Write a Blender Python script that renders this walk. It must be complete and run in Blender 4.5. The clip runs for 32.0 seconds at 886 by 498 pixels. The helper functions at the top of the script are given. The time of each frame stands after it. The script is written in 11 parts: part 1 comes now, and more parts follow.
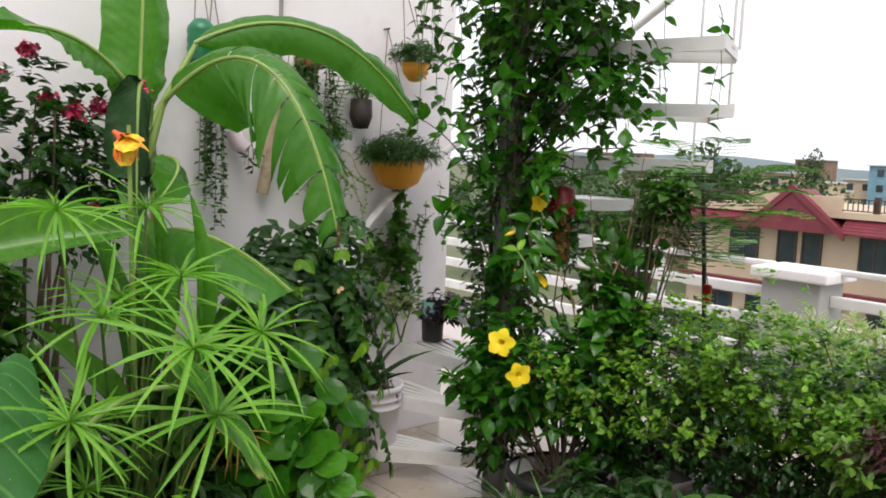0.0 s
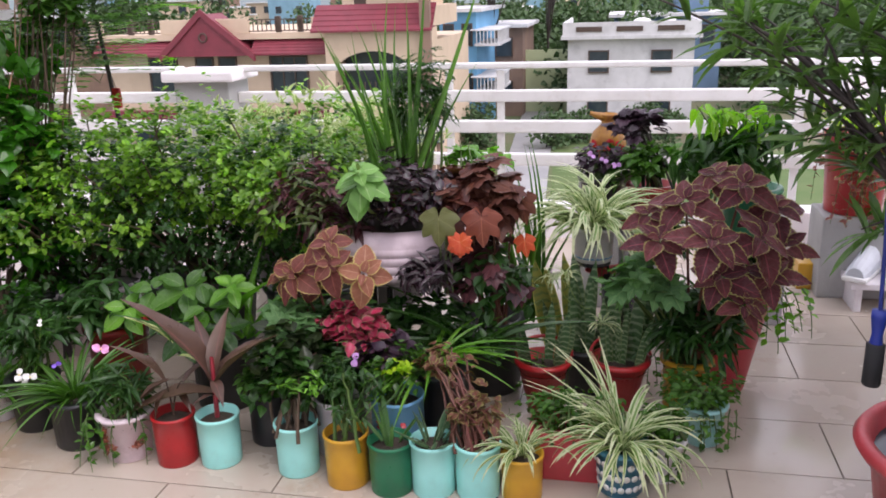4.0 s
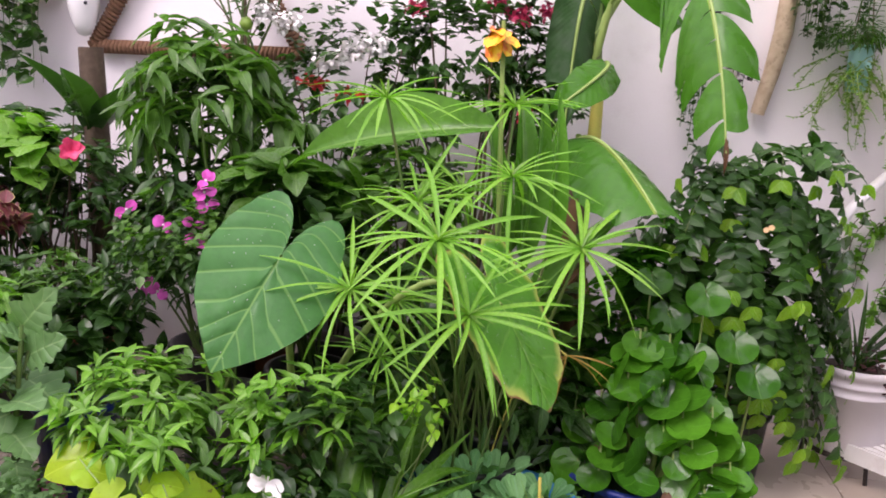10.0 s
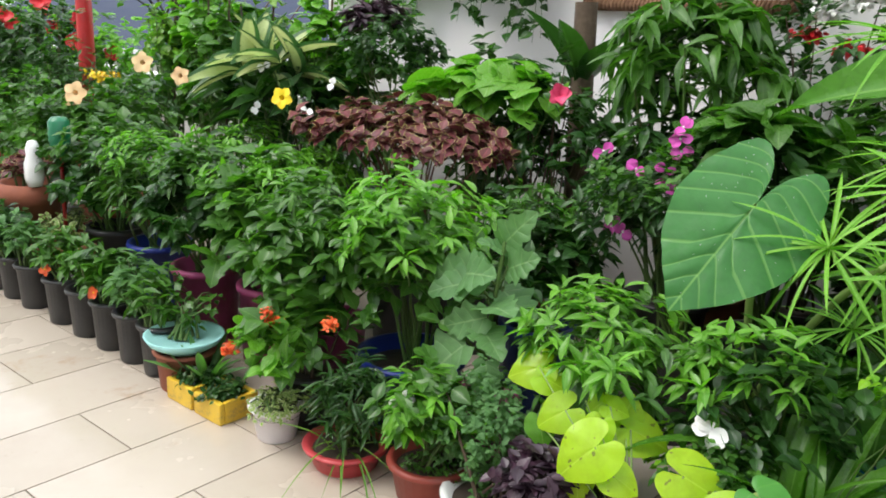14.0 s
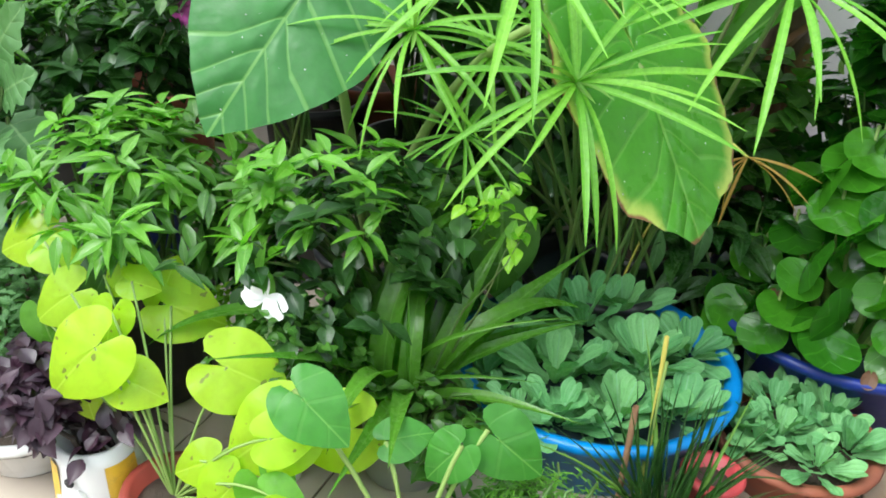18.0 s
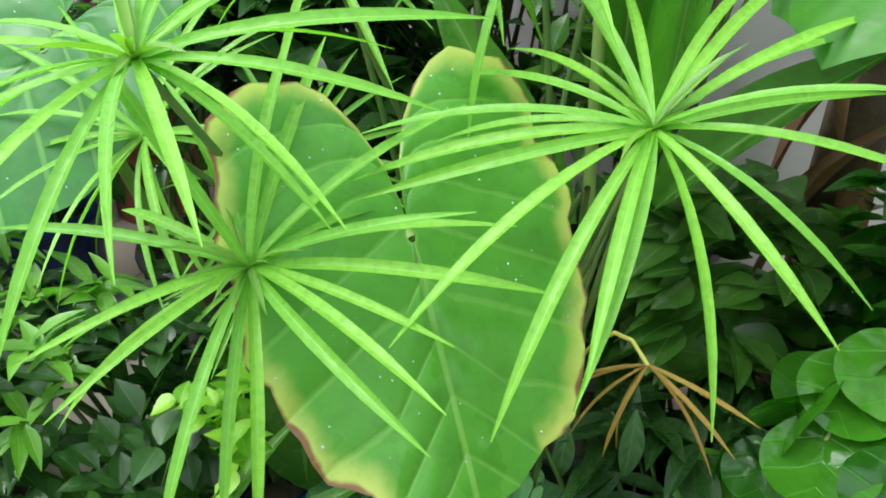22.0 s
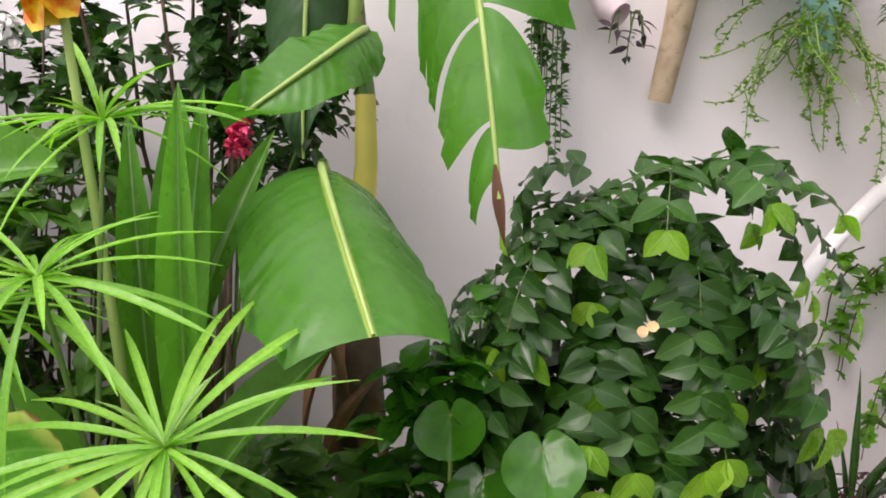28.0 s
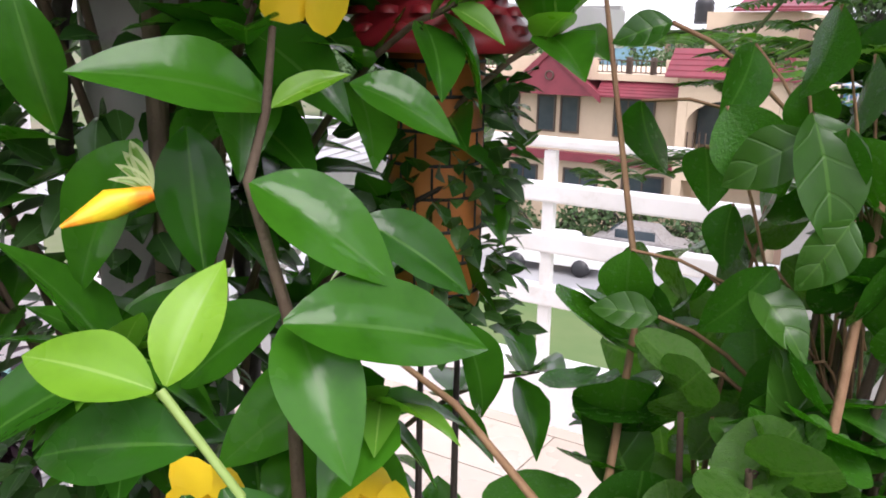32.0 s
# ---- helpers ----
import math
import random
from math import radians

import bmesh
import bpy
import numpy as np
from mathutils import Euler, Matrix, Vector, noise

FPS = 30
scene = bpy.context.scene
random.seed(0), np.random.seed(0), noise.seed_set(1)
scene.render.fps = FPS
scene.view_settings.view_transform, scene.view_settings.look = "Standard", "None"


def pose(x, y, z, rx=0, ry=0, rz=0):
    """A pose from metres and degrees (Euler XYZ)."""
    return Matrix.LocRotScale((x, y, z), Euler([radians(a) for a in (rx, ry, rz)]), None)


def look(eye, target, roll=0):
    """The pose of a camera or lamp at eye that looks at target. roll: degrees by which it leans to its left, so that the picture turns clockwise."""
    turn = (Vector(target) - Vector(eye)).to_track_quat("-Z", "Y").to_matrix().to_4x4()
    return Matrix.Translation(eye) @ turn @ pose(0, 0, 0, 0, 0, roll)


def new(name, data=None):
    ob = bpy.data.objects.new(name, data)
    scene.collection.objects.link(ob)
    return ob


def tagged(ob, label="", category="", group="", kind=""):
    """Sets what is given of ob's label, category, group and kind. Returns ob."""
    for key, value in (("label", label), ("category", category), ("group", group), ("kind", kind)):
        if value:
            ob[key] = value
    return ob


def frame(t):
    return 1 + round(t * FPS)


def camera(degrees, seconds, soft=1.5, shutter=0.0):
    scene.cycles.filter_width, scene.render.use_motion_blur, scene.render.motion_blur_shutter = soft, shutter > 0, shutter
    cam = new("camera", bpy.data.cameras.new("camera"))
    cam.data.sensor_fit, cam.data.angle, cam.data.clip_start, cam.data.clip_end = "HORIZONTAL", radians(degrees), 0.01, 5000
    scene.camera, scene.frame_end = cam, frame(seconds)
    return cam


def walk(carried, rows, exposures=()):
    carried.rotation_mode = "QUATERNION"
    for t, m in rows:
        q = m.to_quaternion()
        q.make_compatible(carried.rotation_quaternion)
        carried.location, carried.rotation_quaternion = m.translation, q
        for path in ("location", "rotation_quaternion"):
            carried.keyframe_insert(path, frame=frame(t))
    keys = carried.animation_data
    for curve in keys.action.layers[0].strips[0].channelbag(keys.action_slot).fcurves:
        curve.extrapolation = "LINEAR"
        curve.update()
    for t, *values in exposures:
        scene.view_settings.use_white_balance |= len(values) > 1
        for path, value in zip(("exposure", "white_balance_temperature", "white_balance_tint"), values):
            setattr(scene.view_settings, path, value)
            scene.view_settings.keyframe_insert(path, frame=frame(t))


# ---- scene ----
cam = camera(56.0, 32.0, soft=1.8)
PATH = [
    (0, (-0.129, 0.065, 1.447), (-1.643, 1.353, 1.227), 2.38),
    (0.5, (-0.159, 0.093, 1.431), (-1.509, 1.556, 1.237), 1.55),
    (1, (-0.14, 0.082, 1.401), (-1.33, 1.671, 1.163), 0.82),
    (1.5, (-0.115, 0.058, 1.375), (-1.143, 1.746, 1.069), 0.27),
    (2, (-0.09, 0.022, 1.346), (-0.94, 1.794, 0.976), -0.27),
    (2.5, (-0.068, 0.005, 1.323), (-0.783, 1.82, 0.881), -0.78),
    (3, (-0.052, -0.001, 1.306), (-0.687, 1.819, 0.772), -1.56),
    (3.5, (-0.024, -0.002, 1.307), (-0.569, 1.828, 0.713), -2.04),
    (5.5, (0.005, 0.03, 1.313), (-0.004, 1.953, 0.764), -0.42),
    (6, (-0.002, 0.12, 1.319), (-0.31, 2.019, 0.772), 0.76),
    (6.5, (0.013, 0.232, 1.318), (-0.724, 2.008, 0.771), 1.34),
    (7, (-0.013, 0.351, 1.305), (-1.111, 1.937, 0.779), 1.87),
    (7.5, (-0.055, 0.51, 1.316), (-1.4, 1.9, 0.808), 2.09),
    (8, (-0.065, 0.649, 1.333), (-1.663, 1.736, 0.82), 2.0),
    (8.5, (-0.013, 0.808, 1.341), (-1.828, 1.469, 0.823), 4.0),
    (9, (-0.03, 0.929, 1.341), (-1.936, 1.252, 0.83), 4.1),
    (9.5, (-0.095, 1.062, 1.351), (-2.039, 1.044, 0.882), 3.3),
    (10, (-0.116, 1.153, 1.37), (-2.048, 0.868, 0.937), 3.2),
    (10.5, (-0.09, 1.273, 1.384), (-1.925, 0.595, 0.966), 3.8),
    (11, (-0.039, 1.352, 1.392), (-1.696, 0.309, 0.985), 2.1),
    (11.5, (-0.026, 1.361, 1.394), (-1.588, 0.173, 1.008), 1.6),
    (12, (-0.017, 1.337, 1.388), (-1.545, 0.1, 1.02), 2.0),
    (12.5, (-0.017, 1.279, 1.387), (-1.515, 0.002, 1.03), 2.1),
    (13, (-0.026, 1.197, 1.37), (-1.493, -0.115, 1.018), 2.7),
    (13.5, (-0.043, 1.116, 1.322), (-1.487, -0.209, 0.926), 3.2),
    (14, (-0.073, 1.12, 1.272), (-1.568, -0.096, 0.737), 3.1),
    (14.5, (-0.082, 1.153, 1.249), (-1.636, 0.079, 0.591), 2.9),
    (15, (-0.103, 1.154, 1.235), (-1.709, 0.213, 0.502), 2.9),
    (15.5, (-0.181, 1.153, 1.217), (-1.815, 0.329, 0.411), 2.9),
    (17.5, (-0.688, 1.229, 1.173), (-2.307, 0.527, 0.232), 3.6),
    (18, (-0.83, 1.246, 1.168), (-2.435, 0.561, 0.191), 3.0),
    (18.5, (-1.019, 1.327, 1.14), (-2.58, 0.63, 0.102), 3.6),
    (19, (-1.161, 1.406, 1.117), (-2.655, 0.645, 0.026), 3.7),
    (19.5, (-1.294, 1.419, 1.086), (-2.718, 0.609, -0.062), 3.8),
    (20, (-1.428, 1.425, 1.062), (-2.757, 0.566, -0.161), 3.6),
    (20.5, (-1.526, 1.468, 1.054), (-2.746, 0.546, -0.236), 3.9),
    (21, (-1.582, 1.501, 1.044), (-2.749, 0.565, -0.284), 3.7),
    (21.5, (-1.6, 1.513, 1.085), (-2.827, 0.528, -0.15), 2.2),
    (22, (-1.6, 1.489, 1.186), (-2.96, 0.405, 0.199), 2.0),
    (22.5, (-1.6, 1.475, 1.262), (-3.043, 0.311, 0.512), 2.1),
    (23, (-1.574, 1.477, 1.315), (-3.072, 0.275, 0.758), 2.4),
    (23.5, (-1.557, 1.474, 1.334), (-3.102, 0.27, 0.929), 3.5),
    (24, (-1.548, 1.465, 1.35), (-3.13, 0.286, 1.021), 4.6),
    (24.5, (-1.544, 1.448, 1.355), (-3.162, 0.31, 1.064), 5.5),
    (26.5, (-1.38, 1.503, 1.357), (-3.114, 0.545, 1.079), 1.0),
    (27, (-1.372, 1.57, 1.355), (-3.188, 0.803, 1.017), -0.5),
    (27.5, (-1.376, 1.601, 1.355), (-3.272, 1.096, 0.968), -0.8),
    (28, (-1.458, 1.637, 1.327), (-3.389, 1.335, 0.906), -0.6),
    (28.5, (-1.466, 1.661, 1.315), (-3.413, 1.476, 0.897), -1.1),
    (29, (-1.41, 1.678, 1.328), (-3.363, 1.719, 0.897), -1.6),
    (29.5, (-1.448, 1.795, 1.333), (-3.358, 2.19, 0.891), -1.6),
    (30, (-1.63, 1.852, 1.301), (-3.401, 2.664, 0.851), -2.5),
    (30.5, (-1.751, 1.831, 1.297), (-3.38, 2.888, 0.818), -2.6),
    (31, (-1.854, 1.883, 1.254), (-3.372, 3.089, 0.764), 0.4),
    (31.5, (-1.958, 1.989, 1.259), (-3.277, 3.416, 0.786), 1.7),
    (32, (-2.052, 2.094, 1.247), (-3.103, 3.721, 0.751), 0.9),
]
walk(cam, [(t, look(eye, target, roll)) for t, eye, target, roll in PATH],
     [(0, 0.2, 6600, 14), (1, 0.15, 6500, 20), (3, 0.5, 6300, 26), (6, 0.45, 6400, 20), (7.5, 0.5, 6000, 20), (9, 0.85, 6450, 32), (11, 0.85, 6600, 34), (12, 0.75, 6500, 20), (13, 0.72, 6500, 11),
      (15, 0.9, 6350, 6), (17.5, 1.15, 6100, 4), (19.5, 1.6, 6150, 4), (21, 1.95, 6100, 4), (22, 1.25, 6200, 4), (23, 1.0, 6500, 9), (24, 0.9, 6550, 20), (26, 0.75, 6700, 22), (27, 0.72, 6850, 25),
      (28, 1.0, 6750, 25), (29.5, 1.3, 6700, 24), (30.5, 1.25, 6700, 21), (31, 1.1, 6550, 22), (32, 0.9, 6350, 22)])

# ---- world and light: an overcast, wet day ----
world = bpy.data.worlds.new("overcast_sky")
scene.world = world
world.use_nodes = True
wn, wl = world.node_tree.nodes, world.node_tree.links
wn.clear()
sky = wn.new("ShaderNodeTexSky")
sky.sky_type = "NISHITA"
sky.sun_disc = False
sky.sun_elevation, sky.sun_rotation = radians(57), radians(124)
sky.air_density, sky.dust_density = 1.0, 4.0
cloud = wn.new("ShaderNodeMix")
cloud.data_type = "RGBA"
cloud.inputs[0].default_value = 0.86
cloud.inputs[7].default_value = (9.6, 9.9, 10.3, 1)
bg = wn.new("ShaderNodeBackground")
bg.inputs[1].default_value = 0.12
wout = wn.new("ShaderNodeOutputWorld")
wl.new(sky.outputs[0], cloud.inputs[6])
wl.new(cloud.outputs[2], bg.inputs[0])
wl.new(bg.outputs[0], wout.inputs[0])

sun_data = bpy.data.lights.new("sun", "SUN")
sun_data.energy, sun_data.angle, sun_data.color = 1.8, radians(40), (1.0, 0.97, 0.92)
sun = new("sun", sun_data)
sun.matrix_world = look((0, 0, 30), (-6.0, 4.0, 19.0))

# ---- helpers: node materials ----
def mat_base(name, rough=0.5, metal=0.0, spec=0.5):
    m = bpy.data.materials.new(name)
    m.use_nodes = True
    nt = m.node_tree
    b = nt.nodes["Principled BSDF"]
    b.inputs["Roughness"].default_value = rough
    b.inputs["Metallic"].default_value = metal
    b.inputs["Specular IOR Level"].default_value = spec
    return m, nt, nt.nodes, nt.links, b


def mix_rgb(nt, fac, a, b, blend="MIX"):
    n = nt.nodes.new("ShaderNodeMix")
    n.data_type, n.blend_type = "RGBA", blend
    for sock, v in ((n.inputs[0], fac), (n.inputs[6], a), (n.inputs[7], b)):
        if hasattr(v, "is_output"):
            nt.links.new(v, sock)
        elif isinstance(v, (int, float)):
            sock.default_value = v
        else:
            sock.default_value = (*v[:3], 1)
    return n.outputs[2]


def maths(nt, op, a, b=0.0, clamp=False):
    n = nt.nodes.new("ShaderNodeMath")
    n.operation, n.use_clamp = op, clamp
    for sock, v in zip(n.inputs, (a, b)):
        if hasattr(v, "is_output"):
            nt.links.new(v, sock)
        else:
            sock.default_value = v
    return n.outputs[0]


def ramp(nt, fac, lo, hi):
    n = nt.nodes.new("ShaderNodeMapRange")
    n.interpolation_type = "SMOOTHSTEP"
    nt.links.new(fac, n.inputs[0])
    n.inputs[1].default_value, n.inputs[2].default_value = lo, hi
    return n.outputs[0]


def noise_tex(nt, scale, detail=4.0, coord="Object", rough=0.6):
    tc = nt.nodes.new("ShaderNodeTexCoord")
    n = nt.nodes.new("ShaderNodeTexNoise")
    n.inputs["Scale"].default_value, n.inputs["Detail"].default_value = scale, detail
    n.inputs["Roughness"].default_value = rough
    nt.links.new(tc.outputs[coord], n.inputs["Vector"])
    return n.outputs[0]


def bump(nt, height, bsdf, strength=0.3, dist=0.01):
    n = nt.nodes.new("ShaderNodeBump")
    n.inputs["Strength"].default_value, n.inputs["Distance"].default_value = strength, dist
    nt.links.new(height, n.inputs["Height"])
    nt.links.new(n.outputs[0], bsdf.inputs["Normal"])


def surface(name, col, col2=None, rough=0.5, metal=0.0, scale=6.0, fine=60.0, dirt=None, dirt_amt=0.25, bumps=0.15, rough_var=0.15):
    """Paint, plastic, plaster, earthenware: two scales of tone, specks of dirt, a fine relief."""
    m, nt, n, l, b = mat_base(name, rough, metal)
    col2 = col2 or tuple(c * 0.78 for c in col)
    big, small = noise_tex(nt, scale, 3), noise_tex(nt, fine, 5)
    c = mix_rgb(nt, ramp(nt, big, 0.35, 0.7), col, col2)
    if dirt:
        f = maths(nt, "MULTIPLY", ramp(nt, noise_tex(nt, scale * 2.3, 8, rough=0.75), 0.5, 0.72), dirt_amt)
        c = mix_rgb(nt, f, c, dirt)
    l.new(c, b.inputs["Base Color"])
    l.new(maths(nt, "ADD", maths(nt, "MULTIPLY", small, rough_var), rough - rough_var / 2), b.inputs["Roughness"])
    bump(nt, small, b, bumps, 0.004)
    return m


def leaf_mat(name, col, col2, rib=None, edge=None, edge_at=0.78, rough=0.31, rib_w=0.07, trans=0.38, veins=0.0, vein_mix=0.3, centre=None, stripes=None, spots=None, ribs=0, quilt=0.0, rim=None, long_ribs=0):
    """A leaf: tone per leaf, midrib along the middle, rim colour, side veins; light passes through a little. UV: x across, y along."""
    m, nt, n, l, b = mat_base(name, rough, 0.0, 0.45)
    l.new(maths(nt, "ADD", maths(nt, "MULTIPLY", ramp(nt, noise_tex(nt, 9.0, 4), 0.35, 0.7), rough * 0.9), rough * 0.65), b.inputs["Roughness"])
    uv = n.new("ShaderNodeTexCoord").outputs["UV"]
    sep = n.new("ShaderNodeSeparateXYZ")
    l.new(uv, sep.inputs[0])
    u = maths(nt, "ABSOLUTE", maths(nt, "SUBTRACT", maths(nt, "MULTIPLY", sep.outputs[0], 2.0), 1.0))
    v = sep.outputs[1]
    geo = n.new("ShaderNodeNewGeometry")
    oi = n.new("ShaderNodeObjectInfo")
    rnd = maths(nt, "FRACT", maths(nt, "ADD", geo.outputs["Random Per Island"], oi.outputs["Random"]))
    c = mix_rgb(nt, rnd, col, col2)
    blotch = noise_tex(nt, 35.0, 3)
    c = mix_rgb(nt, maths(nt, "MULTIPLY", ramp(nt, blotch, 0.4, 0.75), 0.35), c, tuple(x * 0.6 for x in col))
    if centre:
        inner = maths(nt, "SUBTRACT", 1.0, ramp(nt, maths(nt, "ADD", u, maths(nt, "MULTIPLY", blotch, 0.25)), 0.25, 0.75))
        c = mix_rgb(nt, inner, c, centre)
    if stripes:
        wave = maths(nt, "SINE", maths(nt, "MULTIPLY", maths(nt, "ADD", v, maths(nt, "MULTIPLY", blotch, 0.08)), 75.0))
        c = mix_rgb(nt, maths(nt, "MULTIPLY", ramp(nt, wave, 0.0, 0.8), 0.8), c, stripes)
    if veins:
        k = maths(nt, "SINE", maths(nt, "MULTIPLY", maths(nt, "SUBTRACT", v, maths(nt, "MULTIPLY", u, 0.22)), veins))
        line = ramp(nt, k, 0.9, 0.99)
        c = mix_rgb(nt, maths(nt, "MULTIPLY", line, vein_mix), c, rib or tuple(min(1, x * 1.9) for x in col2))
    if rib:
        f = maths(nt, "SUBTRACT", 1.0, ramp(nt, u, rib_w * 0.4, rib_w))
        c = mix_rgb(nt, maths(nt, "MULTIPLY", f, 0.85), c, rib)
    if edge:
        f = ramp(nt, maths(nt, "ADD", maths(nt, "MAXIMUM", u, maths(nt, "MULTIPLY", maths(nt, "SUBTRACT", v, 0.55), 2.0)), maths(nt, "MULTIPLY", blotch, 0.12)), edge_at, edge_at + 0.14)
        c = mix_rgb(nt, f, c, edge)
    if rim:
        f = ramp(nt, maths(nt, "ADD", maths(nt, "MAXIMUM", u, maths(nt, "MULTIPLY", maths(nt, "SUBTRACT", v, 0.5), 2.0)), maths(nt, "MULTIPLY", noise_tex(nt, 14.0, 3), 0.16)), 1.06, 1.085)
        c = mix_rgb(nt, f, c, rim)
    if long_ribs:
        k = ramp(nt, maths(nt, "SINE", maths(nt, "MULTIPLY", u, long_ribs)), 0.5, 1.0)
        c = mix_rgb(nt, maths(nt, "MULTIPLY", k, 0.14), c, tuple(min(1, x * 1.4) for x in col2))
    if spots:
        f = ramp(nt, noise_tex(nt, 55.0, 1), 0.715, 0.74)
        c = mix_rgb(nt, f, c, spots)
    l.new(c, b.inputs["Base Color"])
    relief = maths(nt, "ADD", maths(nt, "MULTIPLY", blotch, 0.5), maths(nt, "MULTIPLY", u, 0.2))
    if veins:
        relief = maths(nt, "ADD", maths(nt, "SUBTRACT", relief, maths(nt, "MULTIPLY", line, 0.2)), maths(nt, "MULTIPLY", noise_tex(nt, 16.0, 2), 1.6))
    if quilt:
        relief = maths(nt, "ADD", relief, maths(nt, "MULTIPLY", maths(nt, "ABSOLUTE", maths(nt, "COSINE", maths(nt, "ADD", maths(nt, "MULTIPLY", maths(nt, "SUBTRACT", v, maths(nt, "MULTIPLY", u, 0.22)), veins / 2), 0.785))), quilt))
    if ribs:
        relief = maths(nt, "ADD", relief, maths(nt, "MULTIPLY", maths(nt, "SINE", maths(nt, "MULTIPLY", maths(nt, "SUBTRACT", v, maths(nt, "MULTIPLY", u, 0.12)), ribs)), maths(nt, "MULTIPLY", noise_tex(nt, 5.0, 2), 0.28)))
    if long_ribs:
        relief = maths(nt, "ADD", relief, maths(nt, "MULTIPLY", maths(nt, "SINE", maths(nt, "MULTIPLY", u, long_ribs)), 0.25))
    bump(nt, relief, b, 0.45, 0.005)
    t = n.new("ShaderNodeBsdfTranslucent")
    l.new(mix_rgb(nt, 1.0, c, (1.2, 1.6, 0.45) if edge is None and centre is None else (1.2, 1.2, 1.0), "MULTIPLY"), t.inputs[0])
    mx = n.new("ShaderNodeMixShader")
    mx.inputs[0].default_value = trans
    l.new(b.outputs[0], mx.inputs[1])
    l.new(t.outputs[0], mx.inputs[2])
    l.new(mx.outputs[0], n["Material Output"].inputs[0])
    return m


# ---- helpers: meshes ----
def raw_mesh(name, V, F, uv=None, smooth=True):
    """A mesh from arrays: V (n, 3), F (m, 3 or 4), uv (n, 2)."""
    V, F = np.asarray(V, np.float32), np.asarray(F, np.int32)
    me = bpy.data.meshes.new(name)
    k = F.shape[1]
    me.vertices.add(len(V))
    me.vertices.foreach_set("co", V.ravel())
    me.loops.add(F.size)
    me.loops.foreach_set("vertex_index", F.ravel())
    me.polygons.add(len(F))
    me.polygons.foreach_set("loop_start", np.arange(0, F.size, k, dtype=np.int32))
    me.polygons.foreach_set("use_smooth", np.full(len(F), smooth))
    if uv is not None:
        lay = me.uv_layers.new(name="UVMap")
        lay.uv.foreach_set("vector", np.asarray(uv, np.float32)[F.ravel()].ravel())
    me.update(calc_edges=True)
    return me


def thing(name, at, label, category, group="", kind=""):
    """An empty at the base of a thing; its parts are given in world places."""
    ob = new(name)
    ob.empty_display_size = 0.05
    ob.location = at
    return tagged(ob, label, category, group, kind)


def base_of(ob):
    p = Vector((0, 0, 0))
    while ob is not None:
        p += ob.location
        ob = ob.parent
    return p


def part(name, me, material, parent=None, label=""):
    """Links a bmesh or a mesh, given in world places, as one part under a thing or a part."""
    if isinstance(me, bmesh.types.BMesh):
        bm, me = me, bpy.data.meshes.new(name)
        bm.to_mesh(me)
        bm.free()
    if parent is not None:
        o = base_of(parent)
        me.transform(Matrix.Translation(-o))
    me.materials.clear()
    me.materials.append(material)
    ob = new(name, me)
    ob.parent = parent
    if label:
        ob["label"] = label
    return ob


def solo(name, me, material, label, category, at=None, group="", kind=""):
    """A thing of one mesh, with its origin at its place."""
    ob = part(name, me, material)
    if at is not None:
        ob.data.transform(Matrix.Translation(-Vector(at)))
        ob.location = at
    return tagged(ob, label, category, group, kind)


def box_bm(lo, hi, bevel=0.0, bm=None, seg=2):
    own = bmesh.new()
    bmesh.ops.create_cube(own, size=1.0)
    lo, hi = Vector(lo), Vector(hi)
    for v in own.verts:
        v.co = Vector((lo[i] + (v.co[i] + 0.5) * (hi[i] - lo[i]) for i in range(3)))
    if bevel:
        bmesh.ops.bevel(own, geom=own.edges[:], offset=bevel, segments=seg, affect="EDGES", profile=0.6)
    return own


def pieces(name, bms, material, parent):
    for b in bms:
        part(name, b, material, parent)


def frame_bm(x, y0, y1, z, w, h, t):
    """One closed ring: a window frame that faces -y."""
    bm = bmesh.new()
    rings = []
    for y, k in ((y0, 0), (y0, t), (y1, t), (y1, 0)):
        rings.append([bm.verts.new((x + sx * (w / 2 + k), y, z + sz * (h / 2 + k))) for sx, sz in ((-1, -1), (1, -1), (1, 1), (-1, 1))])
    for i in range(4):
        a, b = rings[i], rings[(i + 1) % 4]
        for j in range(4):
            bm.faces.new((a[j], a[(j + 1) % 4], b[(j + 1) % 4], b[j]))
    bmesh.ops.recalc_face_normals(bm, faces=bm.faces[:])
    return bm


def lathe(profile, at=(0, 0, 0), n=28, tilt=None, oval=1.0):
    """A turned mesh from a profile of (radius, height)."""
    p = np.array(profile, float)
    a = np.linspace(0, 2 * np.pi, n, endpoint=False)
    V = np.stack([p[:, None, 0] * np.cos(a), oval * p[:, None, 0] * np.sin(a), np.repeat(p[:, None, 1], n, 1)], -1).reshape(-1, 3)
    F = [[i * n + j, i * n + (j + 1) % n, (i + 1) * n + (j + 1) % n, (i + 1) * n + j] for i in range(len(p) - 1) for j in range(n)]
    if tilt is not None:
        V = V @ np.array(tilt.to_3x3()).T
    return raw_mesh("turned", V + np.array(at), F, np.zeros((len(V), 2)))


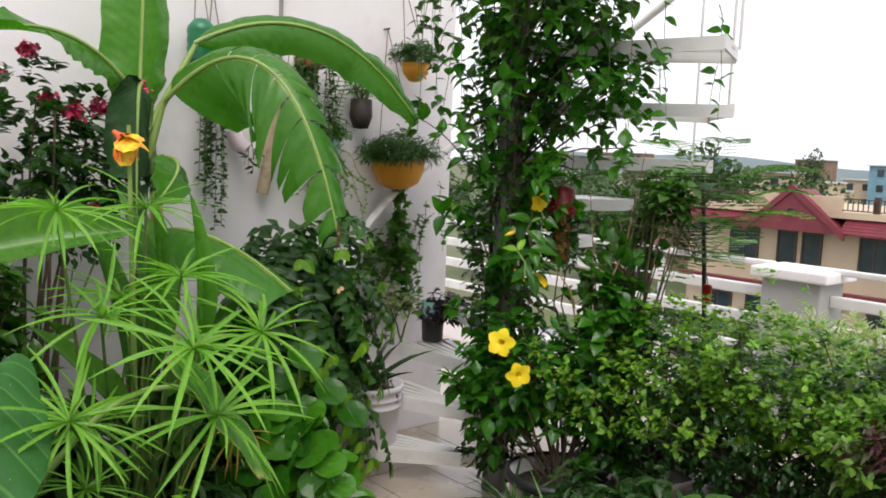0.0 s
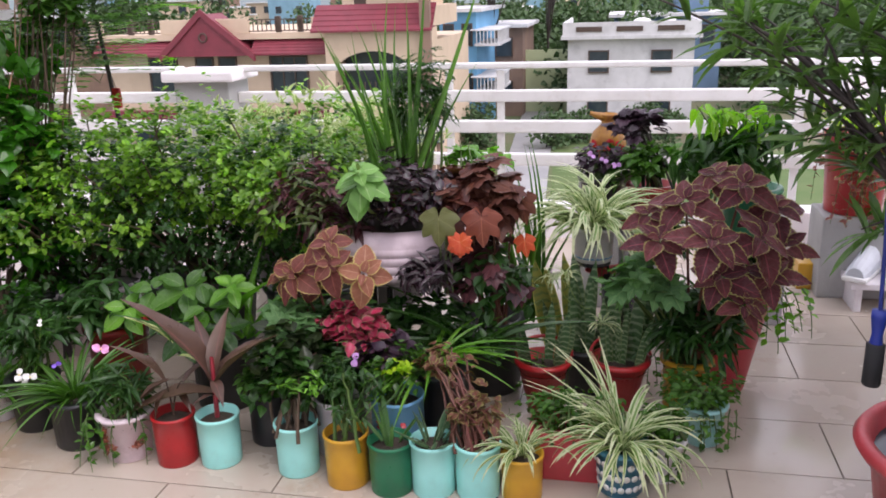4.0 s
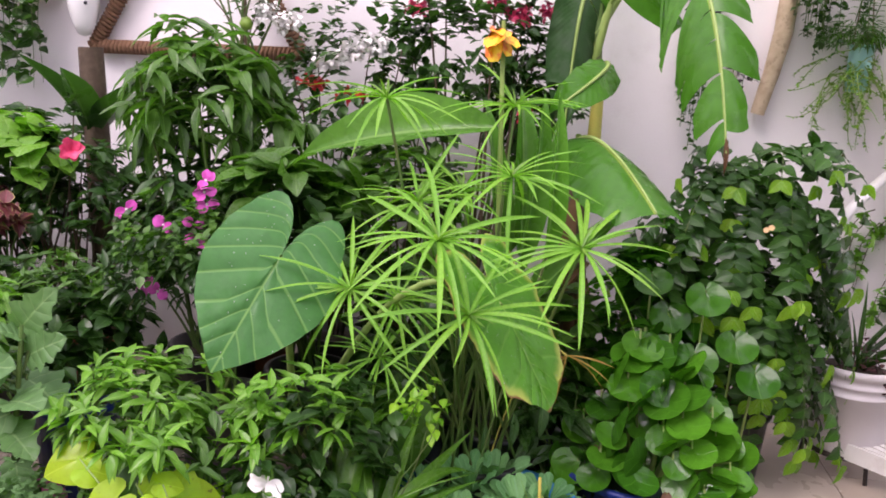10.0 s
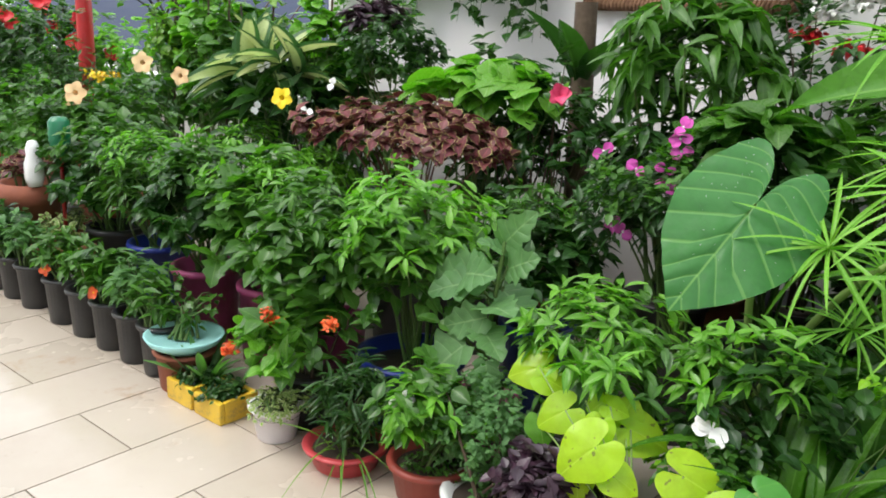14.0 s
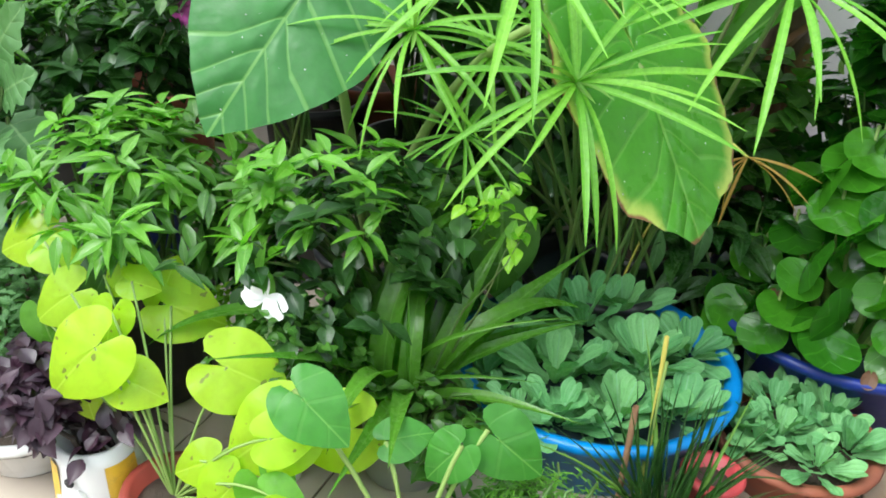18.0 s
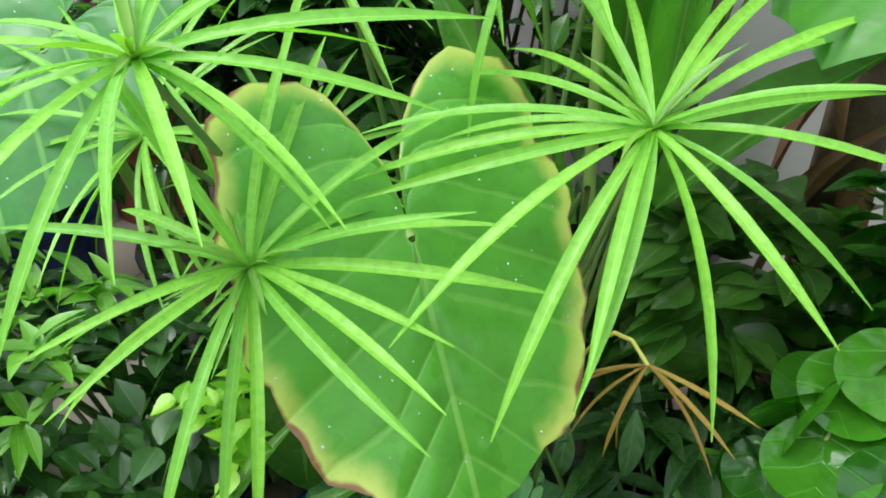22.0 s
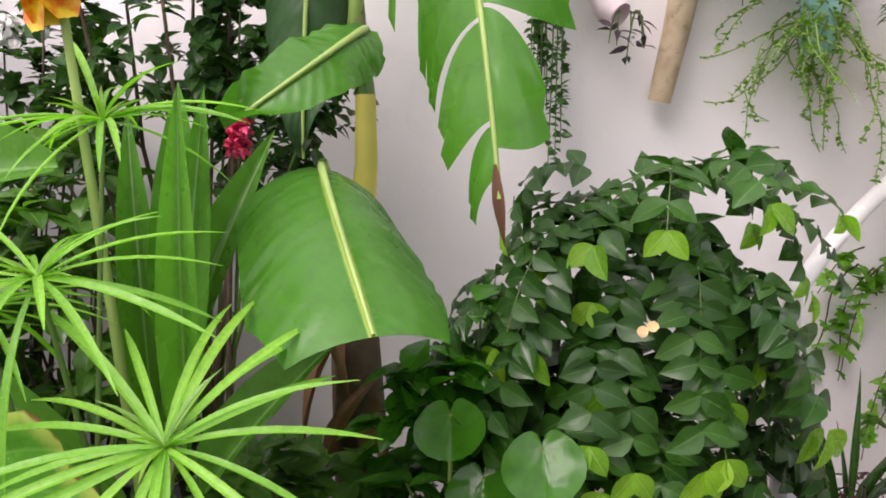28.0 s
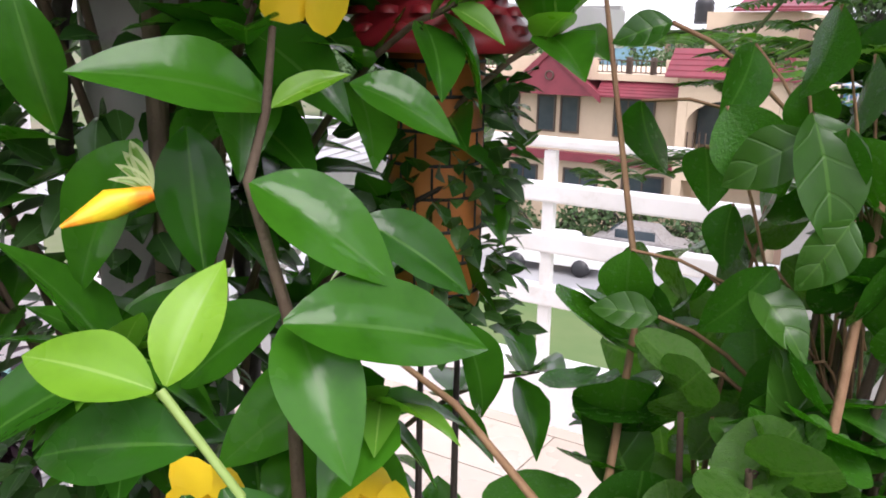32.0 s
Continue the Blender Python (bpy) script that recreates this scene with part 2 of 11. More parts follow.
def tube_arrays(pts, radii, sides=6):
    pts = np.asarray(pts, float)
    radii = np.broadcast_to(np.asarray(radii, float), (len(pts),))
    d = np.gradient(pts, axis=0)
    d /= np.linalg.norm(d, axis=1, keepdims=True) + 1e-9
    ref = np.where(np.abs(d[:, 2:3]) > 0.9, [[1.0, 0, 0]], [[0, 0, 1.0]])
    s = np.cross(d, ref)
    s /= np.linalg.norm(s, axis=1, keepdims=True) + 1e-9
    t = np.cross(d, s)
    for i in range(1, len(s)):
        if s[i] @ s[i - 1] < 0:
            s[i], t[i] = -s[i], -t[i]
    a = np.linspace(0, 2 * np.pi, sides, endpoint=False)
    V = pts[:, None] + radii[:, None, None] * (np.cos(a)[None, :, None] * s[:, None] + np.sin(a)[None, :, None] * t[:, None])
    F = [[i * sides + j, i * sides + (j + 1) % sides, (i + 1) * sides + (j + 1) % sides, (i + 1) * sides + j] for i in range(len(pts) - 1) for j in range(sides)]
    return V.reshape(-1, 3), np.array(F)


def tubes(list_of, sides=6, name="stems"):
    """Several tapered tubes as one mesh: each (points, radii)."""
    VV, FF, k = [], [], 0
    for pts, radii in list_of:
        V, F = tube_arrays(pts, radii, sides)
        VV.append(V)
        FF.append(F + k)
        k += len(V)
    V = np.concatenate(VV)
    return raw_mesh(name, V, np.concatenate(FF), np.zeros((len(V), 2)))


def bend(a, b, sag=0.0, n=8, wob=0.0, rng=None):
    """A curved line of points from a to b, bowed up (sag below 0: up)."""
    a, b = np.asarray(a, float), np.asarray(b, float)
    t = np.linspace(0, 1, n)[:, None]
    p = a + (b - a) * t
    p[:, 2] -= sag * 4 * (t * (1 - t))[:, 0]
    if wob and rng is not None:
        p[1:-1] += rng.normal(0, wob, (n - 2, 3))
    return p


# ---- helpers: leaves ----
def leaf_shape(width, nv=5, nu=3, droop=0.25, fold=0.12, back=0.0, wave=0.0, cup=0.0, teeth=0.0, arch=0.0):
    """A leaf one unit long. width: half-widths from base to tip. back: how far heart-shaped lobes reach behind the stalk."""
    v = np.linspace(0, 1, nv)
    w = np.interp(v, np.linspace(0, 1, len(width)), width)
    u = np.linspace(-1, 1, nu)
    U, Vv = np.meshgrid(u, v)
    W = w[:, None]
    X = U * W
    if teeth:
        X = X * (1 + teeth * np.where(np.arange(nv) % 2, 1, -1)[:, None] * (np.abs(U) > 0.9))
    Y = Vv - back * np.abs(U) ** 1.6 * (1 - Vv) ** 2.5
    Z = fold * np.abs(U) * W * 2 - droop * Vv ** 2 + wave * np.sin(Vv * 14 + U * 2) * np.abs(U) - cup * (U * W) ** 2
    if arch:
        th = arch * np.linspace(0, 1, nv) ** 1.2
        Y = np.repeat(np.r_[0, np.cos(th[:-1]).cumsum()][:, None] / (nv - 1), nu, 1)
        Z = fold * np.abs(U) * W * 2 - np.repeat(np.r_[0, np.sin(th[:-1]).cumsum()][:, None] / (nv - 1), nu, 1)
    K = np.stack([X, Y, Z], -1).reshape(-1, 3)
    uv = np.stack([(U + 1) / 2, Vv], -1).reshape(-1, 2)
    F = np.array([[i * nu + j, i * nu + j + 1, (i + 1) * nu + j + 1, (i + 1) * nu + j] for i in range(nv - 1) for j in range(nu - 1)])
    return K, F, uv


def polar_leaf(radii, nr=5, nt=24, droop=0.1, cup=0.0, wave=0.0, scallop=0.0):
    """A heart or round leaf round its stalk; radii: (degrees off the tip's way, reach)."""
    th = np.radians(np.linspace(-177, 177, nt + 1))
    deg, rr = np.array(radii).T
    r = np.interp(np.degrees(np.abs(th)), deg, rr)
    r = r * (1 + scallop * (np.sin(th * 11 + 1) + 0.7 * np.sin(th * 23)))
    rho = np.linspace(0.02, 1, nr)
    R = rho[:, None] * r
    X, Y = R * np.sin(th), R * np.cos(th)
    Z = -droop * np.clip(Y, 0, None) ** 2 - 0.5 * droop * X ** 2 + cup * R ** 2 + wave * np.sin(th * 7) * rho[:, None] ** 2 - 0.02 * (np.abs(np.sin(th)) < 0.05)
    side = np.sign(th) * np.minimum(1, np.abs(np.degrees(th)) / 20)
    uv = np.stack([0.5 + 0.5 * rho[:, None] * side, np.clip(0.35 + 0.65 * Y, 0, 1)], -1).reshape(-1, 2)
    k = nt + 1
    F = np.array([[i * k + j, i * k + j + 1, (i + 1) * k + j + 1, (i + 1) * k + j] for i in range(nr - 1) for j in range(nt)])
    return np.stack([X, Y, Z], -1).reshape(-1, 3), F, uv


def put_leaves(shape, P, D, S, rng, roll=0.35, up=None, wid=None):
    """Arrays of many leaves: at P, pointing along D, of length S."""
    K, F, uv = shape
    P, D = np.atleast_2d(np.asarray(P, float)), np.atleast_2d(np.asarray(D, float))
    N = len(P)
    S = np.broadcast_to(np.asarray(S, float), (N,))
    D = D / (np.linalg.norm(D, axis=1, keepdims=True) + 1e-9)
    U = np.tile([0, 0, 1.0], (N, 1)) if up is None else np.asarray(up, float)
    U = np.where(np.abs((U * D).sum(1, keepdims=True)) > 0.97, np.roll(U, 1, 1) + 0.01, U)
    X = np.cross(D, U)
    X /= np.linalg.norm(X, axis=1, keepdims=True) + 1e-9
    Z = np.cross(X, D)
    a = rng.normal(0, roll, N)[:, None]
    X, Z = X * np.cos(a) + Z * np.sin(a), Z * np.cos(a) - X * np.sin(a)
    wv = 1.0 if wid is None else np.broadcast_to(np.asarray(wid, float), (N,))[:, None, None]
    V = P[:, None] + S[:, None, None] * (wv * K[None, :, 0:1] * X[:, None] + K[None, :, 1:2] * D[:, None] + K[None, :, 2:3] * Z[:, None])
    FF = (F[None] + (np.arange(N) * len(K))[:, None, None]).reshape(-1, F.shape[1])
    return V.reshape(-1, 3), FF, np.tile(uv, (N, 1))


def leaves_mesh(sets, name="foliage"):
    VV, FF, UU, k = [], [], [], 0
    for V, F, uv in sets:
        VV.append(V)
        FF.append(F + k)
        UU.append(uv)
        k += len(V)
    return raw_mesh(name, np.concatenate(VV), np.concatenate(FF), np.concatenate(UU))


def unit_dirs(rng, n, zmin=-1.0):
    z = rng.uniform(zmin, 1, n)
    a = rng.uniform(0, 2 * np.pi, n)
    r = np.sqrt(1 - z * z)
    return np.stack([r * np.cos(a), r * np.sin(a), z], 1)


def crown(rng, c, r, n, zmin=-0.5, inner=0.45, lump=0.25):
    """Points in a lumpy crown and the ways out of it."""
    d = unit_dirs(rng, n, zmin)
    ph = rng.uniform(0, 6, 3)
    k = 1 + lump * (np.sin(3 * d[:, 0] + ph[0]) * np.sin(4 * d[:, 1] + ph[1]) + 0.6 * np.sin(7 * d[:, 2] + 5 * d[:, 0] + ph[2]))
    q = rng.uniform(inner, 1, n) ** 0.6
    return np.asarray(c, float) + d * (np.asarray(r, float) * (k * q)[:, None]), d


def whorls(rng, tips, axes, k, spread=1.0, lift=0.35):
    """k leaves round every tip: places and ways."""
    n = len(tips)
    axes = axes / (np.linalg.norm(axes, axis=1, keepdims=True) + 1e-9)
    ref = np.where(np.abs(axes[:, 2:3]) > 0.9, [[1.0, 0, 0]], [[0, 0, 1.0]])
    s = np.cross(axes, ref)
    s /= np.linalg.norm(s, axis=1, keepdims=True)
    t = np.cross(axes, s)
    a = (np.arange(k) / k * 2 * np.pi)[None] * 2.4 + rng.uniform(0, 6.3, (n, 1)) + rng.normal(0, 0.2, (n, k))
    li = rng.normal(lift, 0.22, (n, k))[..., None]
    D = spread * (np.cos(a)[..., None] * s[:, None] + np.sin(a)[..., None] * t[:, None]) + li * axes[:, None]
    P = np.repeat(np.asarray(tips)[:, None], k, 1) - axes[:, None] * rng.uniform(0, 0.03, (n, k))[..., None]
    return P.reshape(-1, 3), D.reshape(-1, 3)


leaf_cache = {}


def leaf_objects(t, shape, P, D, S, rng, mat, roll=0.35, up=None, wid=1.0, name="leaf"):
    """Leaves that can be picked apart: an object for each, on one shared mesh."""
    key = (shape, mat)
    if key not in leaf_cache:
        K, F, uv = SH.get(shape + "_fine", SH[shape])
        me = raw_mesh("leaf_" + shape, K, F, uv)
        me.materials.append(L[mat])
        leaf_cache[key] = me
    o = base_of(t)
    for i in range(len(P)):
        y = Vector(D[i]).normalized()
        u = Vector(up[i]) if up is not None else Vector((0, 0, 1))
        if abs(u.dot(y)) > 0.97:
            u = Vector((1, 0, 0.1))
        x = y.cross(u).normalized()
        z = x.cross(y)
        m = Matrix((x, y, z)).transposed() @ Matrix.Rotation(rng.normal(0, roll), 3, "Y")
        w = float(np.broadcast_to(wid, len(P))[i])
        ob = new(name, leaf_cache[key])
        ob.parent = t
        ob.matrix_basis = Matrix.Translation(Vector(P[i]) - o) @ m.to_4x4() @ Matrix.Diagonal((S[i] * w, S[i], S[i], 1))


def foliage(t, shape, P, D, S, rng, mat, roll=0.3, up=None, wid=None, name="foliage", split=None):
    """Few large leaves become objects; many small ones one mesh of kind stuff."""
    S = np.broadcast_to(np.asarray(S, float), (len(P),))
    if split if split is not None else (len(P) <= 170 and S.mean() > 0.055):
        leaf_objects(t, shape, np.asarray(P), np.asarray(D), S, rng, mat, roll, up, 1.0 if wid is None else wid)
        return None
    ob = part(name, leaves_mesh([put_leaves(SH[shape], P, D, S, rng, roll, up=up, wid=wid)]), L[mat], t)
    return tagged(ob, kind="stuff")

# ---- materials ----
M = {}
M["plaster"] = surface("white_plaster", (0.88, 0.84, 0.85), (0.83, 0.79, 0.80), 0.75, scale=1.3, fine=90, dirt=(0.45, 0.42, 0.36), dirt_amt=0.16, bumps=0.2)
M["white_steel"] = surface("white_painted_steel", (0.78, 0.77, 0.76), (0.70, 0.69, 0.67), 0.35, scale=5, dirt=(0.35, 0.27, 0.18), dirt_amt=0.22)
M["white_plastic"] = surface("white_plastic", (0.78, 0.75, 0.78), (0.72, 0.68, 0.71), 0.35, scale=4, dirt=(0.4, 0.35, 0.3), dirt_amt=0.15, bumps=0.05)
M["black_plastic"] = surface("black_plastic", (0.018, 0.019, 0.022), (0.024, 0.024, 0.026), 0.38, dirt=(0.08, 0.06, 0.045), dirt_amt=0.15)
M["red"] = surface("red_paint", (0.42, 0.018, 0.02), (0.33, 0.012, 0.014), 0.3, dirt=(0.15, 0.05, 0.03), bumps=0.06)
M["pink_red"] = surface("faded_red_paint", (0.5, 0.06, 0.07), (0.42, 0.04, 0.05), 0.4, dirt=(0.2, 0.08, 0.06))
M["aqua"] = surface("aqua_paint", (0.34, 0.78, 0.72), (0.29, 0.70, 0.65), 0.35, dirt=(0.3, 0.28, 0.2), dirt_amt=0.2, bumps=0.06)
M["pale_aqua"] = surface("pale_aqua_plastic", (0.36, 0.68, 0.66), (0.3, 0.58, 0.56), 0.4)
M["yellow"] = surface("ochre_yellow_paint", (0.62, 0.34, 0.025), (0.52, 0.26, 0.02), 0.35, dirt=(0.25, 0.13, 0.04))
M["bright_yellow"] = surface("yellow_paint", (0.75, 0.5, 0.04), (0.65, 0.4, 0.03), 0.4, dirt=(0.22, 0.16, 0.08), dirt_amt=0.85)
M["orange_fibre"] = surface("orange_woven_paint", (0.72, 0.32, 0.015), (0.6, 0.24, 0.01), 0.55, fine=140, bumps=0.5)
M["green"] = surface("green_paint", (0.012, 0.17, 0.075), (0.01, 0.13, 0.06), 0.3, dirt=(0.1, 0.1, 0.06))
M["terracotta"] = surface("terracotta", (0.32, 0.10, 0.055), (0.24, 0.075, 0.045), 0.75, dirt=(0.16, 0.12, 0.09), dirt_amt=0.5, bumps=0.4)
M["dark_red_clay"] = surface("dark_red_clay", (0.27, 0.045, 0.03), (0.2, 0.035, 0.025), 0.5, dirt=(0.1, 0.07, 0.05), dirt_amt=0.5)
M["pink_white"] = surface("pinkish_white_paint", (0.72, 0.60, 0.64), (0.62, 0.50, 0.54), 0.5, scale=9, dirt=(0.32, 0.24, 0.22), dirt_amt=0.35, bumps=0.3)
M["blue_tub"] = surface("blue_plastic", (0.01, 0.23, 0.62), (0.01, 0.18, 0.52), 0.32)
M["deep_blue"] = surface("deep_blue_plastic", (0.012, 0.03, 0.25), (0.01, 0.025, 0.18), 0.4)
M["grow_bag"] = surface("purple_grow_bag", (0.36, 0.05, 0.17), (0.26, 0.035, 0.12), 0.5, scale=12, dirt=(0.2, 0.12, 0.1), bumps=0.6)
M["soil"] = surface("wet_soil", (0.035, 0.024, 0.016), (0.06, 0.042, 0.03), 0.8, scale=25, fine=160, bumps=1.0)
M["twig"] = surface("red_brown_twig", (0.24, 0.13, 0.07), (0.32, 0.19, 0.10), 0.7, scale=30, fine=120, bumps=0.5)
M["bark"] = surface("brown_bark", (0.075, 0.048, 0.03), (0.12, 0.085, 0.055), 0.8, scale=20, fine=110, bumps=0.7)
M["dark_bark"] = surface("dark_wet_bark", (0.028, 0.02, 0.017), (0.05, 0.038, 0.03), 0.6, scale=20, fine=110, bumps=0.7)
M["stem"] = surface("green_stem", (0.07, 0.15, 0.03), (0.09, 0.12, 0.03), 0.5)
M["pale_stem"] = surface("pale_green_stem", (0.26, 0.38, 0.10), (0.2, 0.3, 0.07), 0.5)
M["red_stem"] = surface("reddish_stem", (0.16, 0.05, 0.04), (0.12, 0.06, 0.03), 0.5)
M["cordyline_stalk"] = surface("pink_red_cordyline_stalk", (0.30, 0.025, 0.04), (0.22, 0.03, 0.035), 0.4)
M["yellow_stem"] = surface("yellow_banana_stalk", (0.55, 0.48, 0.10), (0.42, 0.42, 0.08), 0.5)
M["rope"] = surface("coir_rope", (0.23, 0.12, 0.065), (0.16, 0.08, 0.045), 0.9, scale=30, fine=220, bumps=1.0)
M["string"] = surface("jute_string", (0.22, 0.15, 0.10), (0.16, 0.11, 0.08), 0.9)
M["blue_rope"] = surface("blue_nylon_rope", (0.02, 0.035, 0.22), (0.015, 0.025, 0.14), 0.5, fine=200, bumps=0.6)
M["black_foam"] = surface("black_foam", (0.012, 0.012, 0.014), (0.018, 0.018, 0.02), 0.7)
M["blue_grip"] = surface("blue_plastic_grip", (0.02, 0.04, 0.3), (0.015, 0.03, 0.22), 0.4)
M["cut_wood"] = surface("weathered_pale_wood", (0.55, 0.43, 0.30), (0.42, 0.31, 0.2), 0.8, scale=14, dirt=(0.12, 0.07, 0.04), dirt_amt=0.7, bumps=0.5)
M["grey_concrete"] = surface("grey_concrete", (0.42, 0.42, 0.41), (0.33, 0.33, 0.32), 0.8, scale=2, dirt=(0.15, 0.14, 0.12), bumps=0.5)
M["grey_steel"] = surface("grey_painted_post", (0.30, 0.29, 0.28), (0.22, 0.2, 0.19), 0.5, scale=8, dirt=(0.12, 0.08, 0.05), dirt_amt=0.5)
M["blue_flower_pot"] = surface("blue_polka_pot", (0.03, 0.16, 0.24), (0.025, 0.13, 0.2), 0.3)
M["sky_blue"] = surface("sky_blue_paint", (0.18, 0.42, 0.66), (0.15, 0.36, 0.58), 0.4)
M["white_enamel"] = surface("white_enamel", (0.8, 0.8, 0.79), (0.75, 0.75, 0.74), 0.2, bumps=0.03)
M["gold"] = surface("gilded_clay", (0.36, 0.17, 0.02), (0.25, 0.09, 0.012), 0.45, dirt=(0.14, 0.03, 0.015), dirt_amt=0.7, scale=16)
M["red_feeder"] = surface("dark_red_plastic", (0.25, 0.012, 0.02), (0.18, 0.01, 0.015), 0.4)
M["orange_clay"] = surface("orange_brick_paint", (0.55, 0.20, 0.04), (0.42, 0.14, 0.03), 0.6, scale=14)
M["shoe"] = surface("grey_white_shoe", (0.62, 0.65, 0.7), (0.5, 0.53, 0.58), 0.5)
M["ink"] = surface("dark_ink", (0.02, 0.02, 0.025), None, 0.6)
M["petal_white"] = surface("white_petals", (0.82, 0.82, 0.8), (0.78, 0.76, 0.74), 0.5)
M["petal_yellow"] = surface("yellow_petals", (0.85, 0.66, 0.015), (0.8, 0.52, 0.01), 0.45)
M["petal_cream"] = surface("peach_petals", (0.82, 0.60, 0.32), (0.78, 0.5, 0.26), 0.5)
M["petal_pink"] = surface("magenta_petals", (0.66, 0.09, 0.47), (0.58, 0.06, 0.38), 0.5)
M["petal_pale_pink"] = surface("pale_pink_petals", (0.75, 0.36, 0.62), (0.68, 0.28, 0.52), 0.5)
M["petal_rose"] = surface("rose_pink_petals", (0.68, 0.06, 0.16), (0.55, 0.03, 0.10), 0.5, scale=60)
M["petal_red"] = surface("red_petals", (0.6, 0.02, 0.03), (0.5, 0.015, 0.02), 0.5)
M["petal_orange"] = surface("orange_red_petals", (0.75, 0.13, 0.03), (0.7, 0.09, 0.02), 0.5)
M["petal_canna"] = surface("orange_yellow_petals", (0.88, 0.62, 0.02), (0.82, 0.16, 0.01), 0.45, scale=38)
M["petal_lilac"] = surface("lilac_petals", (0.55, 0.3, 0.6), (0.45, 0.2, 0.55), 0.5)
M["blue_petal"] = surface("violet_petals", (0.16, 0.07, 0.45), (0.12, 0.05, 0.38), 0.5)
wd, nt_, n_, l_, b_ = mat_base("water_drop", 0.03, 0.0, 0.5)
b_.inputs["Base Color"].default_value = (0.8, 0.86, 0.8, 1)
b_.inputs["Transmission Weight"].default_value = 0.45
b_.inputs["IOR"].default_value = 1.33
M["drop"] = wd
M["lime_fruit"] = surface("lime_peel", (0.28, 0.42, 0.06), (0.2, 0.34, 0.05), 0.35)

L = {}
L["mid"] = leaf_mat("green_leaf", (0.045, 0.125, 0.02), (0.085, 0.21, 0.03), rib=(0.13, 0.26, 0.06))
# Dark-leaved plants; its tone also imitates shade inside and under some crowns.
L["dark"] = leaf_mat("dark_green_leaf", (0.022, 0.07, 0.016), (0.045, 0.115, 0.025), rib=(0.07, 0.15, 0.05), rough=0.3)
L["gloss"] = leaf_mat("glossy_green_leaf", (0.022, 0.11, 0.008), (0.05, 0.20, 0.012), rib=(0.07, 0.2, 0.03), rough=0.2)
L["spray_a"] = leaf_mat("leathery_green_leaf", (0.026, 0.092, 0.013), (0.045, 0.14, 0.019), rib=(0.08, 0.2, 0.04), rough=0.38, trans=0.28)
L["spray_b"] = leaf_mat("leathery_dark_leaf", (0.018, 0.066, 0.012), (0.032, 0.10, 0.016), rib=(0.06, 0.15, 0.04), rough=0.38, trans=0.25)
L["broad"] = leaf_mat("broad_veined_leaf", (0.028, 0.10, 0.012), (0.05, 0.15, 0.018), rib=(0.08, 0.2, 0.035), veins=24, vein_mix=0.2, rough=0.36, quilt=0.2, trans=0.3)
L["heart_green"] = leaf_mat("soft_green_heart_leaf", (0.06, 0.24, 0.03), (0.08, 0.29, 0.035), rib=(0.16, 0.38, 0.08), veins=20, vein_mix=0.2, rough=0.42)
L["fresh"] = leaf_mat("fresh_green_leaf", (0.10, 0.27, 0.025), (0.17, 0.40, 0.04), rib=(0.24, 0.42, 0.1))
L["tip"] = leaf_mat("yellow_green_young_leaf", (0.14, 0.36, 0.02), (0.26, 0.5, 0.03), rib=(0.3, 0.5, 0.1), rough=0.28)
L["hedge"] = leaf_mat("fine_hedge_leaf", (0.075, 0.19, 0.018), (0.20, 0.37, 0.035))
L["pale"] = leaf_mat("pale_variegated_leaf", (0.30, 0.44, 0.12), (0.16, 0.32, 0.05), edge=(0.55, 0.62, 0.32), edge_at=0.5)
L["lime"] = leaf_mat("yellow_green_leaf", (0.42, 0.62, 0.012), (0.33, 0.54, 0.015), rib=(0.48, 0.66, 0.06), rough=0.4, trans=0.4, spots=(0.2, 0.25, 0.03))
L["sedge"] = leaf_mat("umbrella_sedge_blade", (0.135, 0.36, 0.03), (0.21, 0.46, 0.042), rib=(0.27, 0.52, 0.09), rough=0.4, trans=0.35)
L["strap"] = leaf_mat("strap_leaf", (0.07, 0.20, 0.022), (0.12, 0.29, 0.03), rib=(0.16, 0.34, 0.06), rough=0.25)
L["grass"] = leaf_mat("lemongrass_blade", (0.12, 0.26, 0.04), (0.2, 0.36, 0.06), rough=0.45)
L["lemongrass"] = leaf_mat("green_lemongrass_blade", (0.065, 0.17, 0.03), (0.11, 0.24, 0.045), rough=0.45)
L["olive"] = leaf_mat("olive_brown_old_leaf", (0.12, 0.13, 0.04), (0.16, 0.15, 0.05), rib=(0.2, 0.2, 0.08), veins=22, rough=0.5, trans=0.15)
L["spider"] = leaf_mat("striped_spider_leaf", (0.13, 0.25, 0.05), (0.17, 0.31, 0.07), edge=(0.6, 0.66, 0.4), edge_at=0.42, rough=0.4)
L["snake"] = leaf_mat("banded_snake_leaf", (0.04, 0.10, 0.035), (0.06, 0.13, 0.045), stripes=(0.22, 0.29, 0.17), edge=(0.2, 0.26, 0.1), edge_at=0.93, rough=0.35, trans=0.05)
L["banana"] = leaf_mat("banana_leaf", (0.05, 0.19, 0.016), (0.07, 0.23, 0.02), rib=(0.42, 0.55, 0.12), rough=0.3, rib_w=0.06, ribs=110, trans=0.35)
# Banana leaf again, its colour darkened to imitate shade by the stem.
L["banana_shaded"] = leaf_mat("shade_toned_banana_leaf", (0.014, 0.055, 0.010), (0.02, 0.07, 0.013), rib=(0.09, 0.16, 0.04), rough=0.75, rib_w=0.05, ribs=150, trans=0.06)
L["canna"] = leaf_mat("canna_leaf", (0.075, 0.22, 0.03), (0.11, 0.29, 0.04), rib=(0.2, 0.4, 0.09), rough=0.32, trans=0.4, ribs=60)
